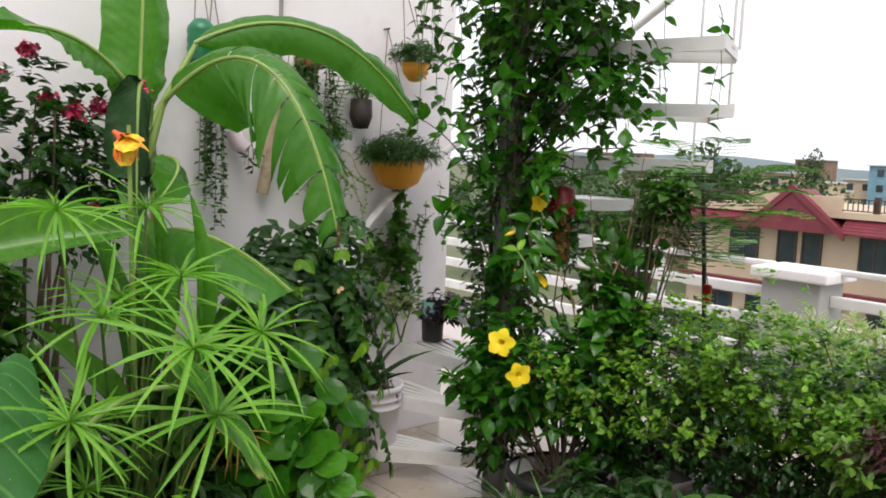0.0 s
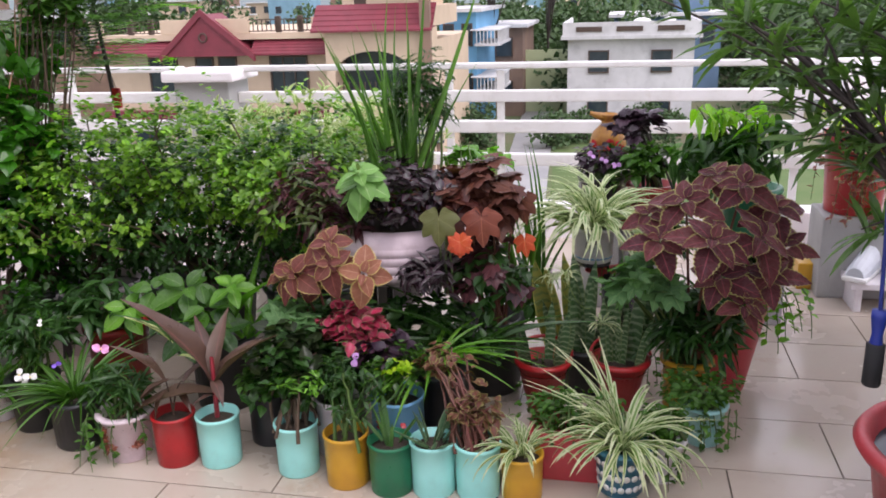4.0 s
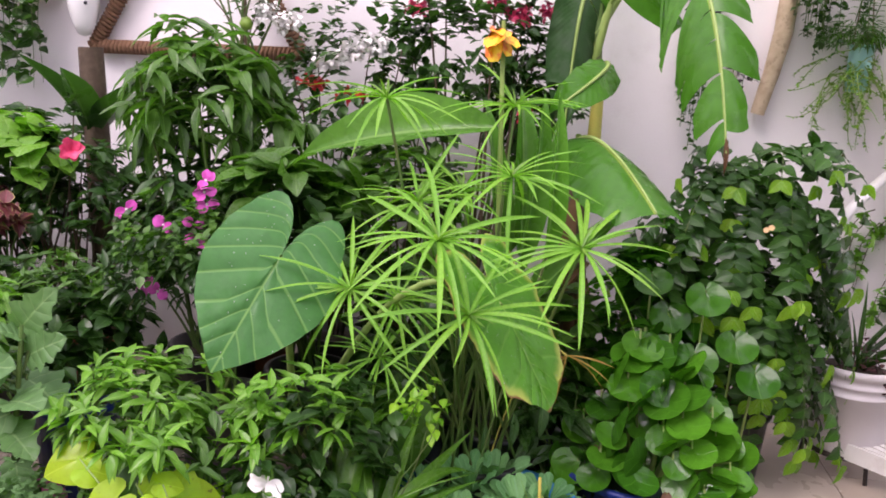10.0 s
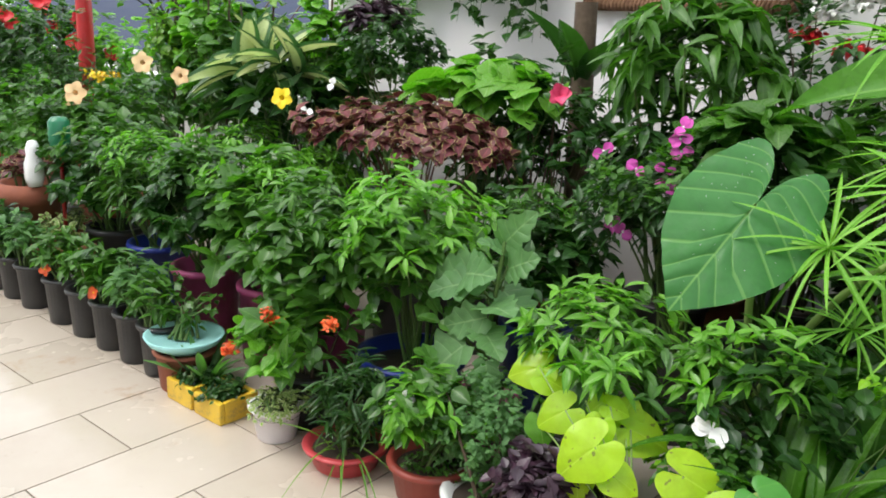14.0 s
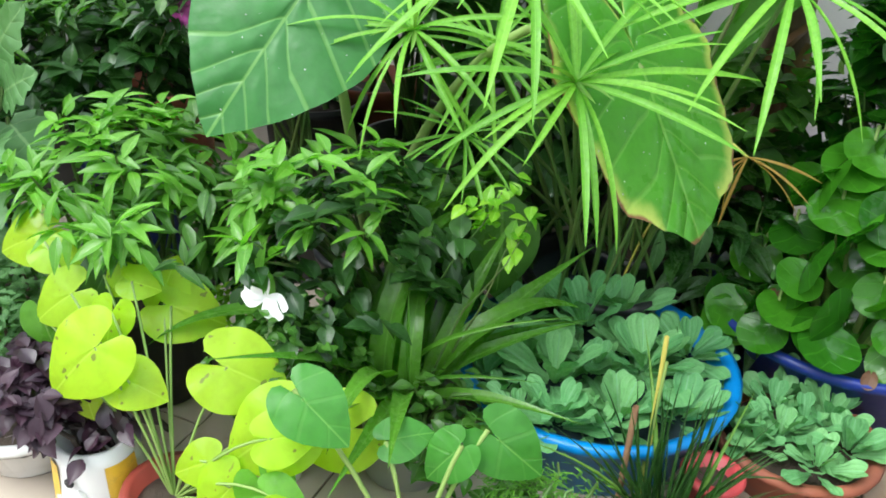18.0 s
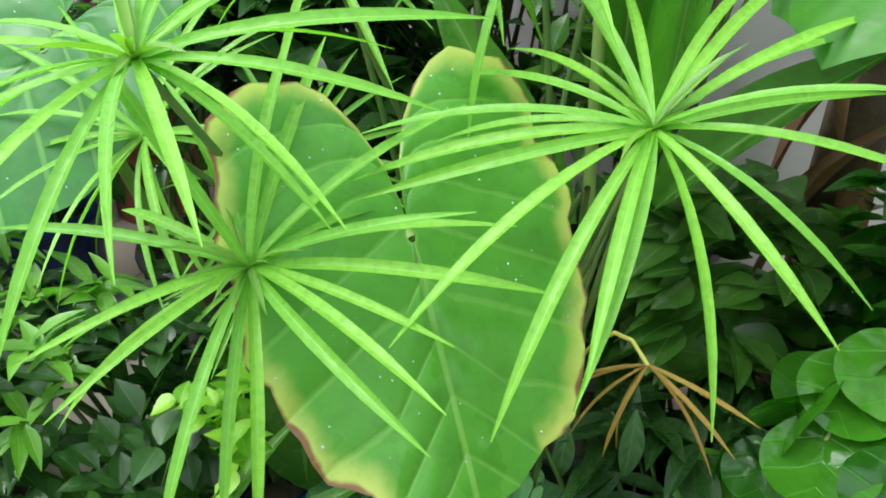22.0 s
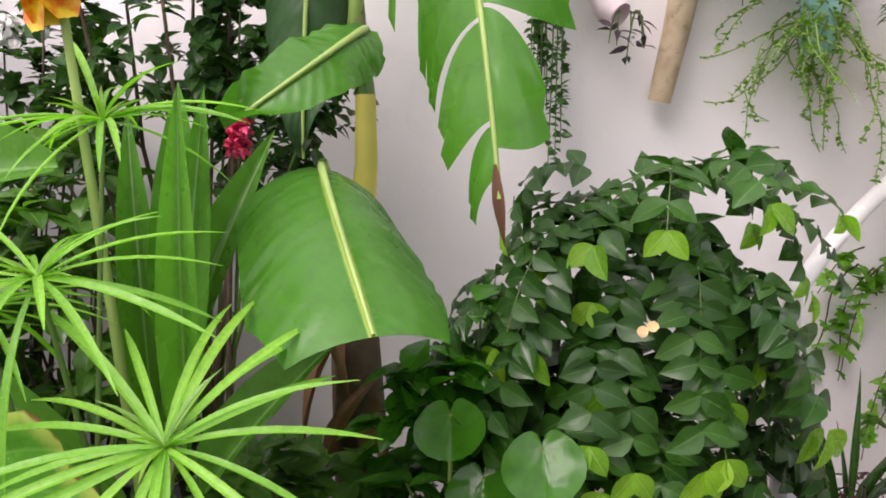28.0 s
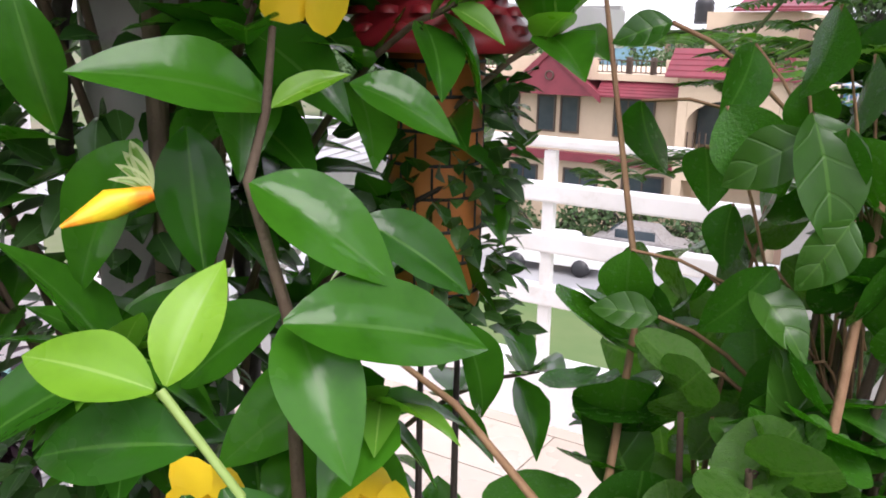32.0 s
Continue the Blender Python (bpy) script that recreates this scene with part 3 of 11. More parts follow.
L["elephant"] = leaf_mat("blue_green_ear_leaf", (0.032, 0.152, 0.028), (0.042, 0.176, 0.034), rib=(0.15, 0.33, 0.08), rough=0.48, veins=50, vein_mix=0.55, rib_w=0.04, trans=0.18, quilt=1.6)
L["bigear"] = leaf_mat("yellowing_ear_leaf", (0.09, 0.32, 0.03), (0.11, 0.36, 0.035), rib=(0.24, 0.50, 0.10), edge=(0.50, 0.60, 0.13), edge_at=0.91, rim=(0.25, 0.12, 0.06), veins=46, vein_mix=0.35, quilt=1.5, rib_w=0.045, rough=0.35)
L["eggplant"] = leaf_mat("grey_green_lobed_leaf", (0.10, 0.225, 0.08), (0.13, 0.27, 0.095), rib=(0.22, 0.36, 0.16), veins=30, rough=0.55, quilt=0.8)
L["lettuce"] = leaf_mat("powdery_water_lettuce", (0.11, 0.31, 0.115), (0.20, 0.43, 0.16), rib=(0.2, 0.42, 0.22), rough=0.62, trans=0.15, long_ribs=15)
L["hyacinth"] = leaf_mat("glossy_hyacinth_leaf", (0.026, 0.125, 0.009), (0.075, 0.26, 0.016), rough=0.13, trans=0.3, veins=26, vein_mix=0.12)
L["coleus"] = leaf_mat("burgundy_coleus_leaf", (0.075, 0.014, 0.02), (0.14, 0.035, 0.033), rib=(0.26, 0.05, 0.07), edge=(0.42, 0.40, 0.12), edge_at=0.91, veins=28, trans=0.15, rough=0.62)
L["coleus_rust"] = leaf_mat("rust_coleus_leaf", (0.15, 0.035, 0.035), (0.21, 0.07, 0.045), rib=(0.36, 0.12, 0.09), edge=(0.55, 0.46, 0.14), edge_at=0.9, veins=28, trans=0.2, rough=0.5)
L["coleus_peach"] = leaf_mat("peach_coleus_leaf", (0.34, 0.14, 0.075), (0.26, 0.085, 0.055), rib=(0.5, 0.26, 0.16), edge=(0.55, 0.46, 0.14), edge_at=0.88, veins=28, trans=0.2, rough=0.55)
L["coleus_brown"] = leaf_mat("brown_frilled_coleus_leaf", (0.10, 0.035, 0.026), (0.17, 0.075, 0.04), rib=(0.3, 0.06, 0.05), edge=(0.26, 0.24, 0.07), edge_at=0.75, veins=28, trans=0.2, rough=0.55)
L["russet"] = leaf_mat("russet_leaf", (0.24, 0.06, 0.03), (0.16, 0.045, 0.03), rib=(0.4, 0.14, 0.08), rough=0.5, veins=22, trans=0.15)
L["black_green"] = leaf_mat("blackish_green_leaf", (0.016, 0.032, 0.012), (0.035, 0.05, 0.02), rib=(0.07, 0.1, 0.04), rough=0.3)
L["croton_green"] = leaf_mat("olive_croton_leaf", (0.07, 0.10, 0.035), (0.13, 0.17, 0.06), rib=(0.2, 0.1, 0.07), rough=0.35)
L["aloe"] = leaf_mat("grey_green_aloe_leaf", (0.07, 0.15, 0.07), (0.10, 0.19, 0.09), edge=(0.35, 0.42, 0.25), edge_at=0.88, rough=0.4)
L["snake_yellow"] = leaf_mat("yellowing_snake_leaf", (0.20, 0.22, 0.04), (0.28, 0.27, 0.05), stripes=(0.10, 0.16, 0.04), edge=(0.42, 0.40, 0.10), edge_at=0.86, rough=0.35, trans=0.05)
L["coleus_pink"] = leaf_mat("pink_coleus_leaf", (0.55, 0.035, 0.10), (0.13, 0.018, 0.03), edge=(0.24, 0.15, 0.09), edge_at=0.78, rough=0.5, trans=0.2)
L["maroon"] = leaf_mat("dark_maroon_leaf", (0.055, 0.017, 0.022), (0.10, 0.03, 0.035), rib=(0.2, 0.06, 0.06), rough=0.45, veins=24, trans=0.12)
L["bronze"] = leaf_mat("bronze_maple_leaf", (0.075, 0.022, 0.018), (0.14, 0.05, 0.03), rib=(0.25, 0.1, 0.06), rough=0.5, veins=22, trans=0.15)
L["orange_leaf"] = leaf_mat("orange_red_leaf", (0.62, 0.10, 0.025), (0.6, 0.08, 0.03), rib=(0.75, 0.3, 0.15), veins=22, rough=0.5, trans=0.2)
L["purple"] = leaf_mat("purple_black_leaf", (0.022, 0.010, 0.02), (0.05, 0.02, 0.036), rough=0.45, trans=0.06)
L["cordyline"] = leaf_mat("brown_pink_cordyline_leaf", (0.085, 0.045, 0.035), (0.13, 0.08, 0.055), rib=(0.2, 0.08, 0.07), rough=0.4, trans=0.15)
L["zebrina"] = leaf_mat("silver_purple_striped_leaf", (0.04, 0.018, 0.03), (0.05, 0.05, 0.035), edge=(0.05, 0.02, 0.035), edge_at=0.7, centre=(0.085, 0.08, 0.08), rough=0.3, trans=0.08)
L["varieg"] = leaf_mat("cream_streaked_leaf", (0.55, 0.6, 0.28), (0.4, 0.52, 0.2), edge=(0.04, 0.12, 0.03), edge_at=0.6, rough=0.35)
L["oleander"] = leaf_mat("oleander_leaf", (0.055, 0.12, 0.03), (0.12, 0.22, 0.06), rib=(0.14, 0.22, 0.08), rough=0.35)
L["far_tree"] = leaf_mat("far_tree_leaf", (0.04, 0.085, 0.03), (0.075, 0.13, 0.045), rough=0.7, trans=0.1)
L["succulent"] = leaf_mat("pale_round_leaf", (0.14, 0.32, 0.065), (0.18, 0.37, 0.085), rib=(0.34, 0.52, 0.2), rough=0.5, trans=0.2)
L["dry"] = leaf_mat("dry_yellow_leaf", (0.42, 0.27, 0.06), (0.36, 0.2, 0.05), rough=0.7)
L["dry_brown"] = leaf_mat("dry_brown_leaf", (0.13, 0.065, 0.035), (0.18, 0.1, 0.05), rough=0.8, trans=0.1)

# ---- floor: tiles laid in running bond ----
def floor_material():
    m, nt, n, l, b = mat_base("polished_cream_tile", 0.12)
    info = n.new("ShaderNodeObjectInfo").outputs["Random"]
    where = n.new("ShaderNodeNewGeometry").outputs["Position"]

    def grime(scale, detail, rough=0.6):
        k = n.new("ShaderNodeTexNoise")
        k.inputs["Scale"].default_value, k.inputs["Detail"].default_value, k.inputs["Roughness"].default_value = scale, detail, rough
        l.new(where, k.inputs["Vector"])
        return k.outputs[0]

    c = mix_rgb(nt, info, (0.47, 0.405, 0.335), (0.53, 0.46, 0.39))
    c = mix_rgb(nt, maths(nt, "MULTIPLY", ramp(nt, grime(1.3, 6), 0.4, 0.75), 0.5), c, (0.37, 0.29, 0.22))
    stain = ramp(nt, grime(1.9, 9, 0.75), 0.58, 0.70)
    c = mix_rgb(nt, maths(nt, "MULTIPLY", stain, 0.45), c, (0.33, 0.19, 0.09))
    speck = ramp(nt, grime(11.0, 8, 0.8), 0.60, 0.70)
    c = mix_rgb(nt, maths(nt, "MULTIPLY", speck, 0.4), c, (0.26, 0.19, 0.12))
    far = n.new("ShaderNodeVectorMath")
    far.operation = "DISTANCE"
    l.new(where, far.inputs[0])
    far.inputs[1].default_value = (-2.15, 1.75, 0)
    patch = maths(nt, "SUBTRACT", 1.0, ramp(nt, maths(nt, "ADD", far.outputs["Value"], maths(nt, "MULTIPLY", grime(5.0, 6, 0.7), 0.9)), 0.55, 1.15))
    c = mix_rgb(nt, maths(nt, "MULTIPLY", patch, 0.6), c, (0.30, 0.15, 0.06))
    l.new(c, b.inputs["Base Color"])
    wet = ramp(nt, grime(1.6, 5), 0.35, 0.65)
    l.new(maths(nt, "ADD", maths(nt, "MULTIPLY", wet, 0.28), 0.07), b.inputs["Roughness"])
    bump(nt, grime(9.0, 2), b, 0.04, 0.01)
    return m


M["tile"] = floor_material()
M["grout"] = surface("dirty_grout", (0.11, 0.085, 0.065), (0.16, 0.13, 0.10), 0.85, scale=9)
X0, X1, Y0, Y1 = -3.55, 1.15, -8.2, 4.42
floor = solo("floor", box_bm((X0, Y0, -0.18), (X1, Y1, -0.004)), M["grout"], "dark dirty grout bed under cream floor tiles", "floor", kind="structure")
plinth = solo("baseboard_roof_slab", box_bm((X0 - 0.2, Y0 - 0.2, -0.5), (X1 + 2.5, Y1 + 0.26, -0.182)), M["plaster"], "white painted roof slab under the terrace", "slab", kind="structure")

# ---- walls of the house ----
def wall(name, lo, hi, label):
    return solo(name, box_bm(lo, hi, 0.008), M["plaster"], label, "wall", kind="structure")


wall("wall_west", (-3.75, -2.62, 0.0), (-3.50, 2.96, 3.1), "white plastered wall hung with pots and creepers")
wall("wall_east", (1.17, -8.2, 0.0), (1.45, 3.22, 3.2), "white plastered house wall beside the terrace")
wall("wall_south", (-3.55, -8.5, 0.0), (1.45, -8.2, 0.75), "low white parapet at the far end of the terrace")
wall("wall_west_parapet", (-3.75, -8.2, 0.0), (-3.55, -2.625, 0.75), "low white parapet beyond the high wall")
wall("wall_north_parapet", (-5.4, 4.42, -0.18), (3.6, 4.60, 0.17), "low white parapet under the railing")
wall("wall_north_east", (1.17, 4.10, 0.0), (3.6, 4.38, 0.17), "low white ledge beyond the house corner")
floor_e = solo("floor_east", box_bm((1.17, 3.225, -0.18), (3.6, 4.41, 0.0)), M["tile"], "cream tiled floor round the house corner", "floor", kind="structure")
floor_w = solo("floor_west", box_bm((-5.4, 2.965, -0.18), (-3.552, 4.418, 0.0)), M["tile"], "cream tiled floor beyond the high wall", "floor", kind="structure")
wall("wall_west_end", (-5.6, 2.965, -0.18), (-5.402, 4.60, 0.17), "low white parapet at the west end of the terrace")
skirt = solo("trim_skirting", box_bm((1.15, -8.2, 0.0), (1.168, 3.225, 0.11), 0.002), M["tile"], "cream tile skirting along the house wall", "skirting", kind="structure")
solo("trim_skirting_end", box_bm((1.15, 3.226, 0.0), (1.45, 3.243, 0.11), 0.002), M["tile"], "cream tile skirting round the wall corner", "skirting", kind="structure")

# ---- railing: concrete posts, four white bars ----
railing = thing("railing", (-0.5, 4.50, 0.17), "white four-bar terrace railing with wet top bar", "railing", kind="structure")
for z, h in ((0.925, 0.032), (0.765, 0.062), (0.60, 0.066), (0.42, 0.066)):
    for a, b in ((-5.4, -2.462), (-2.128, 3.6)):
        part("bar", box_bm((a, 4.475, z - h / 2), (b, 4.525, z + h / 2), 0.008), M["white_steel"], railing)
for x in (-4.6, -3.2, -0.9, -0.62, 0.9, 2.3):
    part("upright", box_bm((x - 0.02, 4.486, 0.165), (x + 0.02, 4.515, 0.90), 0.004), M["white_steel"], railing)
post = thing("railing_post", (-2.34, 4.5, 0.0), "square white concrete post with a projecting flat cap", "post", kind="structure")
part("shaft", box_bm((-2.46, 4.365, 0.0), (-2.13, 4.635, 0.865), 0.01), M["grey_concrete"], post)
part("cap", box_bm((-2.51, 4.32, 0.867), (-2.08, 4.68, 0.925), 0.012), M["plaster"], post)
post2 = thing("railing_post", (1.09, 4.25, 0.0), "white square post at the end of the railing", "post", kind="structure")
part("shaft", box_bm((1.02, 4.2, 0.0), (1.165, 4.36, 0.93), 0.008), M["plaster"], post2)

# ---- spiral staircase round a grey post ----
SX, SY, SR = -2.66, 2.57, 0.66
stair = thing("spiral_staircase", (SX, SY, 0), "white steel spiral staircase with slatted treads and tube handrail", "staircase", kind="structure")
part("post", lathe([(0.0, 0.0), (0.055, 0.0), (0.055, 3.0), (0.0, 3.0)], (SX, SY, 0), 20), M["grey_steel"], stair, "grey painted centre post")


def polar(ang, r, z):
    return Vector((SX + r * math.cos(radians(ang)), SY + r * math.sin(radians(ang)), z))


def slab(points, z0, z1):
    bm = bmesh.new()
    lo = [bm.verts.new((p[0], p[1], z0)) for p in points]
    hi = [bm.verts.new((p[0], p[1], z1)) for p in points]
    bm.faces.new(lo[::-1])
    bm.faces.new(hi)
    for i in range(len(points)):
        j = (i + 1) % len(points)
        bm.faces.new((lo[i], lo[j], hi[j], hi[i]))
    return bm


def strip(a0, r0, a1, r1, z, w=0.028, h=0.028):
    p, q = polar(a0, r0, z), polar(a1, r1, z)
    side = (q - p).cross(Vector((0, 0, 1))).normalized() * w / 2
    return slab([p - side, q - side, q + side, p + side], z - h, z)


for k in range(13):
    ang, z, TR = 226 - 21 * k, 0.15 + 0.19 * k + 0.03 * max(0, k - 7), SR if k < 7 else 0.88
    tread = part("tread", strip(ang, 0.05, ang, TR, z, 0.012, 0.06), M["white_steel"], stair, "slatted white steel tread")
    for j in range(1, 6):
        part("slat", strip(ang - 3.6 * j - 1, 0.10, ang - 4.6 * j, TR - 0.01, z - 0.004, 0.024, 0.02), M["white_steel"], tread)
    part("back_edge", strip(ang - 25, 0.05, ang - 25, TR, z - 0.006, 0.012, 0.05), M["white_steel"], tread)
    part("rim", strip(ang, TR, ang - 25, TR, z, 0.010, 0.05), M["white_steel"], tread)
    if k > 6:
        part("baluster", tubes([([polar(ang - 12, TR + 0.01, z - 0.03), polar(ang - 12, TR + 0.01, z + 0.80)], 0.006)], 8), M["white_steel"], stair)
hr = [polar(221.6, 0.72, z) for z in (0.0, 0.3, 0.6, 0.82)]
hr += [polar(221.6 - a, 0.7205 + 0.0013 * a, 0.868 + 0.0098 * a) for a in range(0, 248, 8)]
part("handrail", tubes([([tuple(p) for p in hr], 0.019)], 12), M["white_steel"], stair, "curved white tube handrail")

# ---- the town below the terrace ----
GZ = -7.4
rs = np.random.default_rng(5)
M["ground"] = surface("damp_earth_and_grass", (0.10, 0.13, 0.05), (0.16, 0.14, 0.09), 0.9, scale=0.12, fine=1.5, dirt=(0.07, 0.15, 0.03), dirt_amt=0.7)
M["meadow"] = surface("green_meadow", (0.075, 0.13, 0.035), (0.11, 0.15, 0.05), 0.9, scale=0.3, fine=3.0)
M["road"] = surface("wet_concrete_road", (0.36, 0.36, 0.36), (0.26, 0.26, 0.27), 0.4, scale=0.4, fine=4.0)
M["peach_wall"] = surface("peach_wall_paint", (0.60, 0.47, 0.34), (0.54, 0.42, 0.30), 0.8, scale=0.6, fine=12, dirt=(0.4, 0.3, 0.2), dirt_amt=0.2)
M["red_tile"] = surface("maroon_roof_tiles", (0.20, 0.03, 0.045), (0.16, 0.025, 0.037), 0.5, scale=1.5, fine=9, bumps=0.6)
M["glass"] = surface("dark_window_glass", (0.03, 0.045, 0.055), (0.05, 0.065, 0.075), 0.12, scale=1)
M["frame_brown"] = surface("brown_window_frame", (0.08, 0.05, 0.035), None, 0.5)
M["cyan_wall"] = surface("light_blue_wall_paint", (0.20, 0.36, 0.46), (0.16, 0.30, 0.38), 0.8, scale=0.5, fine=10)
M["white_wall"] = surface("weathered_white_wall", (0.62, 0.62, 0.62), (0.48, 0.48, 0.48), 0.85, scale=0.5, fine=8, dirt=(0.22, 0.22, 0.22), dirt_amt=0.4)
M["brown_wall"] = surface("brown_brick_wall", (0.26, 0.17, 0.12), (0.2, 0.13, 0.1), 0.9, scale=0.5, fine=12)
# Distance haze is painted into this pale blue hill colour.
M["hill"] = surface("hazy_blue_hill", (0.36, 0.43, 0.47), (0.33, 0.40, 0.43), 1.0, scale=0.01, fine=0.05)
M["black_tank"] = surface("black_water_tank", (0.02, 0.02, 0.022), None, 0.45)
M["blue_roof"] = surface("blue_grey_corrugated_roof", (0.035, 0.048, 0.09), (0.05, 0.062, 0.105), 0.75, scale=1, fine=14)

ground = solo("ground", raw_mesh("ground", [(-900, -700, GZ), (900, -700, GZ), (900, 1500, GZ), (-900, 1500, GZ)], [[0, 1, 2, 3]], np.zeros((4, 2))), M["ground"], "damp grassy ground between the houses of the town", "ground", kind="structure")


def quad_sheet(name, pts, z, mat, label, cat):
    return solo(name, raw_mesh(name, [(x, y, z) for x, y in pts], [list(range(4))], np.zeros((4, 2))), mat, label, cat, kind="structure")


quad_sheet("meadow", [(-1.8, 20), (24, 20), (26, 47), (-3.4, 47)], GZ + 0.03, M["meadow"], "bright green mown meadow behind the terrace", "meadow")
quad_sheet("meadow", [(-26, 14), (-9, 14), (-10, 26), (-26, 26)], GZ + 0.03, M["meadow"], "green grass strip beside the road", "meadow")
quad_sheet("road", [(-3.6, 10), (-1.4, 10), (-6.4, 95), (-8.8, 95)], GZ + 0.06, M["road"], "wet pale concrete road leading away", "road")
quad_sheet("road", [(-60, 27.0), (-6.2, 27.0), (-6.2, 32.5), (-60, 32.5)], GZ + 0.06, M["road"], "wet concrete lane in front of the peach house", "road")
hv, hf = [], []
for i in range(41):
    x = -620 + i * 31
    hv += [(x, 640, GZ), (x, 640, 9 + 3.5 * math.sin(i * 0.37) + 2 * math.sin(i * 0.9 + 1))]
    if i:
        hf.append([2 * i - 2, 2 * i, 2 * i + 1, 2 * i - 1])
solo("backdrop_hills", raw_mesh("backdrop_hills", hv, hf, np.zeros((len(hv), 2))), M["hill"], "low hazy hills on the horizon", "hills", kind="structure")


def window(parent, x, y, z, w, h, bars=1, mat="glass", frame="frame_brown"):
    """A recessed window in a wall that faces -y, its middle at x, z."""
    wnd = part("window", frame_bm(x, y - 0.10, y - 0.012, z, w, h, 0.08), M[frame], parent)
    part("pane", box_bm((x - w / 2, y - 0.05, z - h / 2), (x + w / 2, y - 0.015, z + h / 2)), M[mat], wnd)
    for i in range(bars):
        cx = x - w / 2 + w * (i + 1) / (bars + 1)
        part("bar", box_bm((cx - 0.03, y - 0.085, z - h / 2), (cx + 0.03, y - 0.052, z + h / 2)), M[frame], wnd)
    return wnd


def tiled_skirt(parent, x0, x1, yb, yf, zt, zb, name="roof"):
    """A steep red roof strip with rows of tiles."""
    rows = 5
    roof = part(name, box_bm((x0 + 0.1, min(yf, yb) + 0.1, zb + 0.02), (x1 - 0.1, max(yf, yb) - 0.02, zb + 0.1)), M["red_tile"], parent)
    for i in range(rows):
        a, b = i / rows, (i + 1) / rows
        ya, yb2 = yb + (yf - yb) * a, yb + (yf - yb) * b
        za, zb2 = zt + (zb - zt) * a, zt + (zb - zt) * b
        bm = bmesh.new()
        q = [(x0, ya, za), (x1, ya, za), (x1, yb2 - 0.05, zb2), (x0, yb2 - 0.05, zb2), (x0, ya, za - 0.09), (x1, ya, za - 0.09), (x1, yb2 - 0.05, zb2 - 0.09), (x0, yb2 - 0.05, zb2 - 0.09)]
        v = [bm.verts.new(p) for p in q]
        for fc in ((0, 3, 2, 1), (4, 5, 6, 7), (0, 1, 5, 4), (2, 3, 7, 6), (0, 4, 7, 3), (1, 2, 6, 5)):
            bm.faces.new([v[k] for k in fc])
        part("tile_course", bm, M["red_tile"], roof)
    return roof


# the peach house with maroon roofs
HY = 38.0
house = thing("house", (-18, HY, GZ), "peach two-storey house with maroon tiled roofs and gable", "house")
part("wall", box_bm((-26.2, HY, GZ - 0.5), (-9.9, HY + 11, -1.3)), M["peach_wall"], house)
part("parapet", box_bm((-26.6, HY - 0.5, -1.0), (-14.6, HY + 11, -0.72)), M["peach_wall"], house)
tiled_skirt(house, -26.3, -22.2, HY - 0.25, HY - 0.95, -0.98, -1.62)
tiled_skirt(house, -18.1, -14.2, HY - 0.25, HY - 0.95, -0.98, -1.62)
gb = bmesh.new()
gv = [gb.verts.new(p) for p in ((-22.4, HY - 1.2, -1.7), (-17.9, HY - 1.2, -1.7), (-20.25, HY - 1.2, 0.2), (-22.4, HY + 1, -1.7), (-17.9, HY + 1, -1.7), (-20.25, HY + 1, 0.2))]
for fc in ((0, 1, 2), (5, 4, 3), (0, 3, 4, 1), (1, 4, 5, 2), (2, 5, 3, 0)):
    gb.faces.new([gv[k] for k in fc])
gable = part("gable", gb, M["red_tile"], house, "maroon gable with a round emblem")
for sx, x0 in ((-1, -22.55), (1, -17.75)):
    q = bmesh.new()
    a, b = Vector((x0, HY - 1.3, -1.78)), Vector((-20.25, HY - 1.3, 0.26))
    s = Vector((0, 0, 0.17))
    vv = [q.verts.new(p) for p in (a - s, b - s, b + s, a + s, a - s + Vector((0, 0.12, 0)), b - s + Vector((0, 0.12, 0)), b + s + Vector((0, 0.12, 0)), a + s + Vector((0, 0.12, 0)))]
    for fc in ((0, 1, 2, 3), (7, 6, 5, 4), (0, 4, 5, 1), (3, 2, 6, 7), (1, 5, 6, 2), (0, 3, 7, 4)):
        q.faces.new([vv[k] for k in fc])
    part("gable_edge", q, M["red_tile"], gable)
ring = lathe([(0.16, -0.03), (0.22, -0.03), (0.22, 0.03), (0.16, 0.03), (0.16, -0.03)], (0, 0, 0), 20)
ring.transform(Matrix.Translation((-20.25, HY - 1.24, -0.85)) @ Matrix.Rotation(radians(90), 4, "X"))
part("emblem", ring, M["frame_brown"], gable)
for x, w, n in ((-23.1, 1.4, 1), (-20.9, 0.8, 0), (-19.7, 0.8, 0), (-16.6, 1.75, 2)):
    window(house, x, HY, -2.65, w, 1.55, n)
for x, w in ((-24.3, 1.4), (-22.0, 1.4), (-19.0, 1.6), (-16.0, 1.8)):
    window(house, x, HY, -5.9, w, 1.4, 1)
part("band", box_bm((-26.4, HY - 0.45, -4.75), (-14.2, HY - 0.002, -4.35)), M["red_tile"], house)
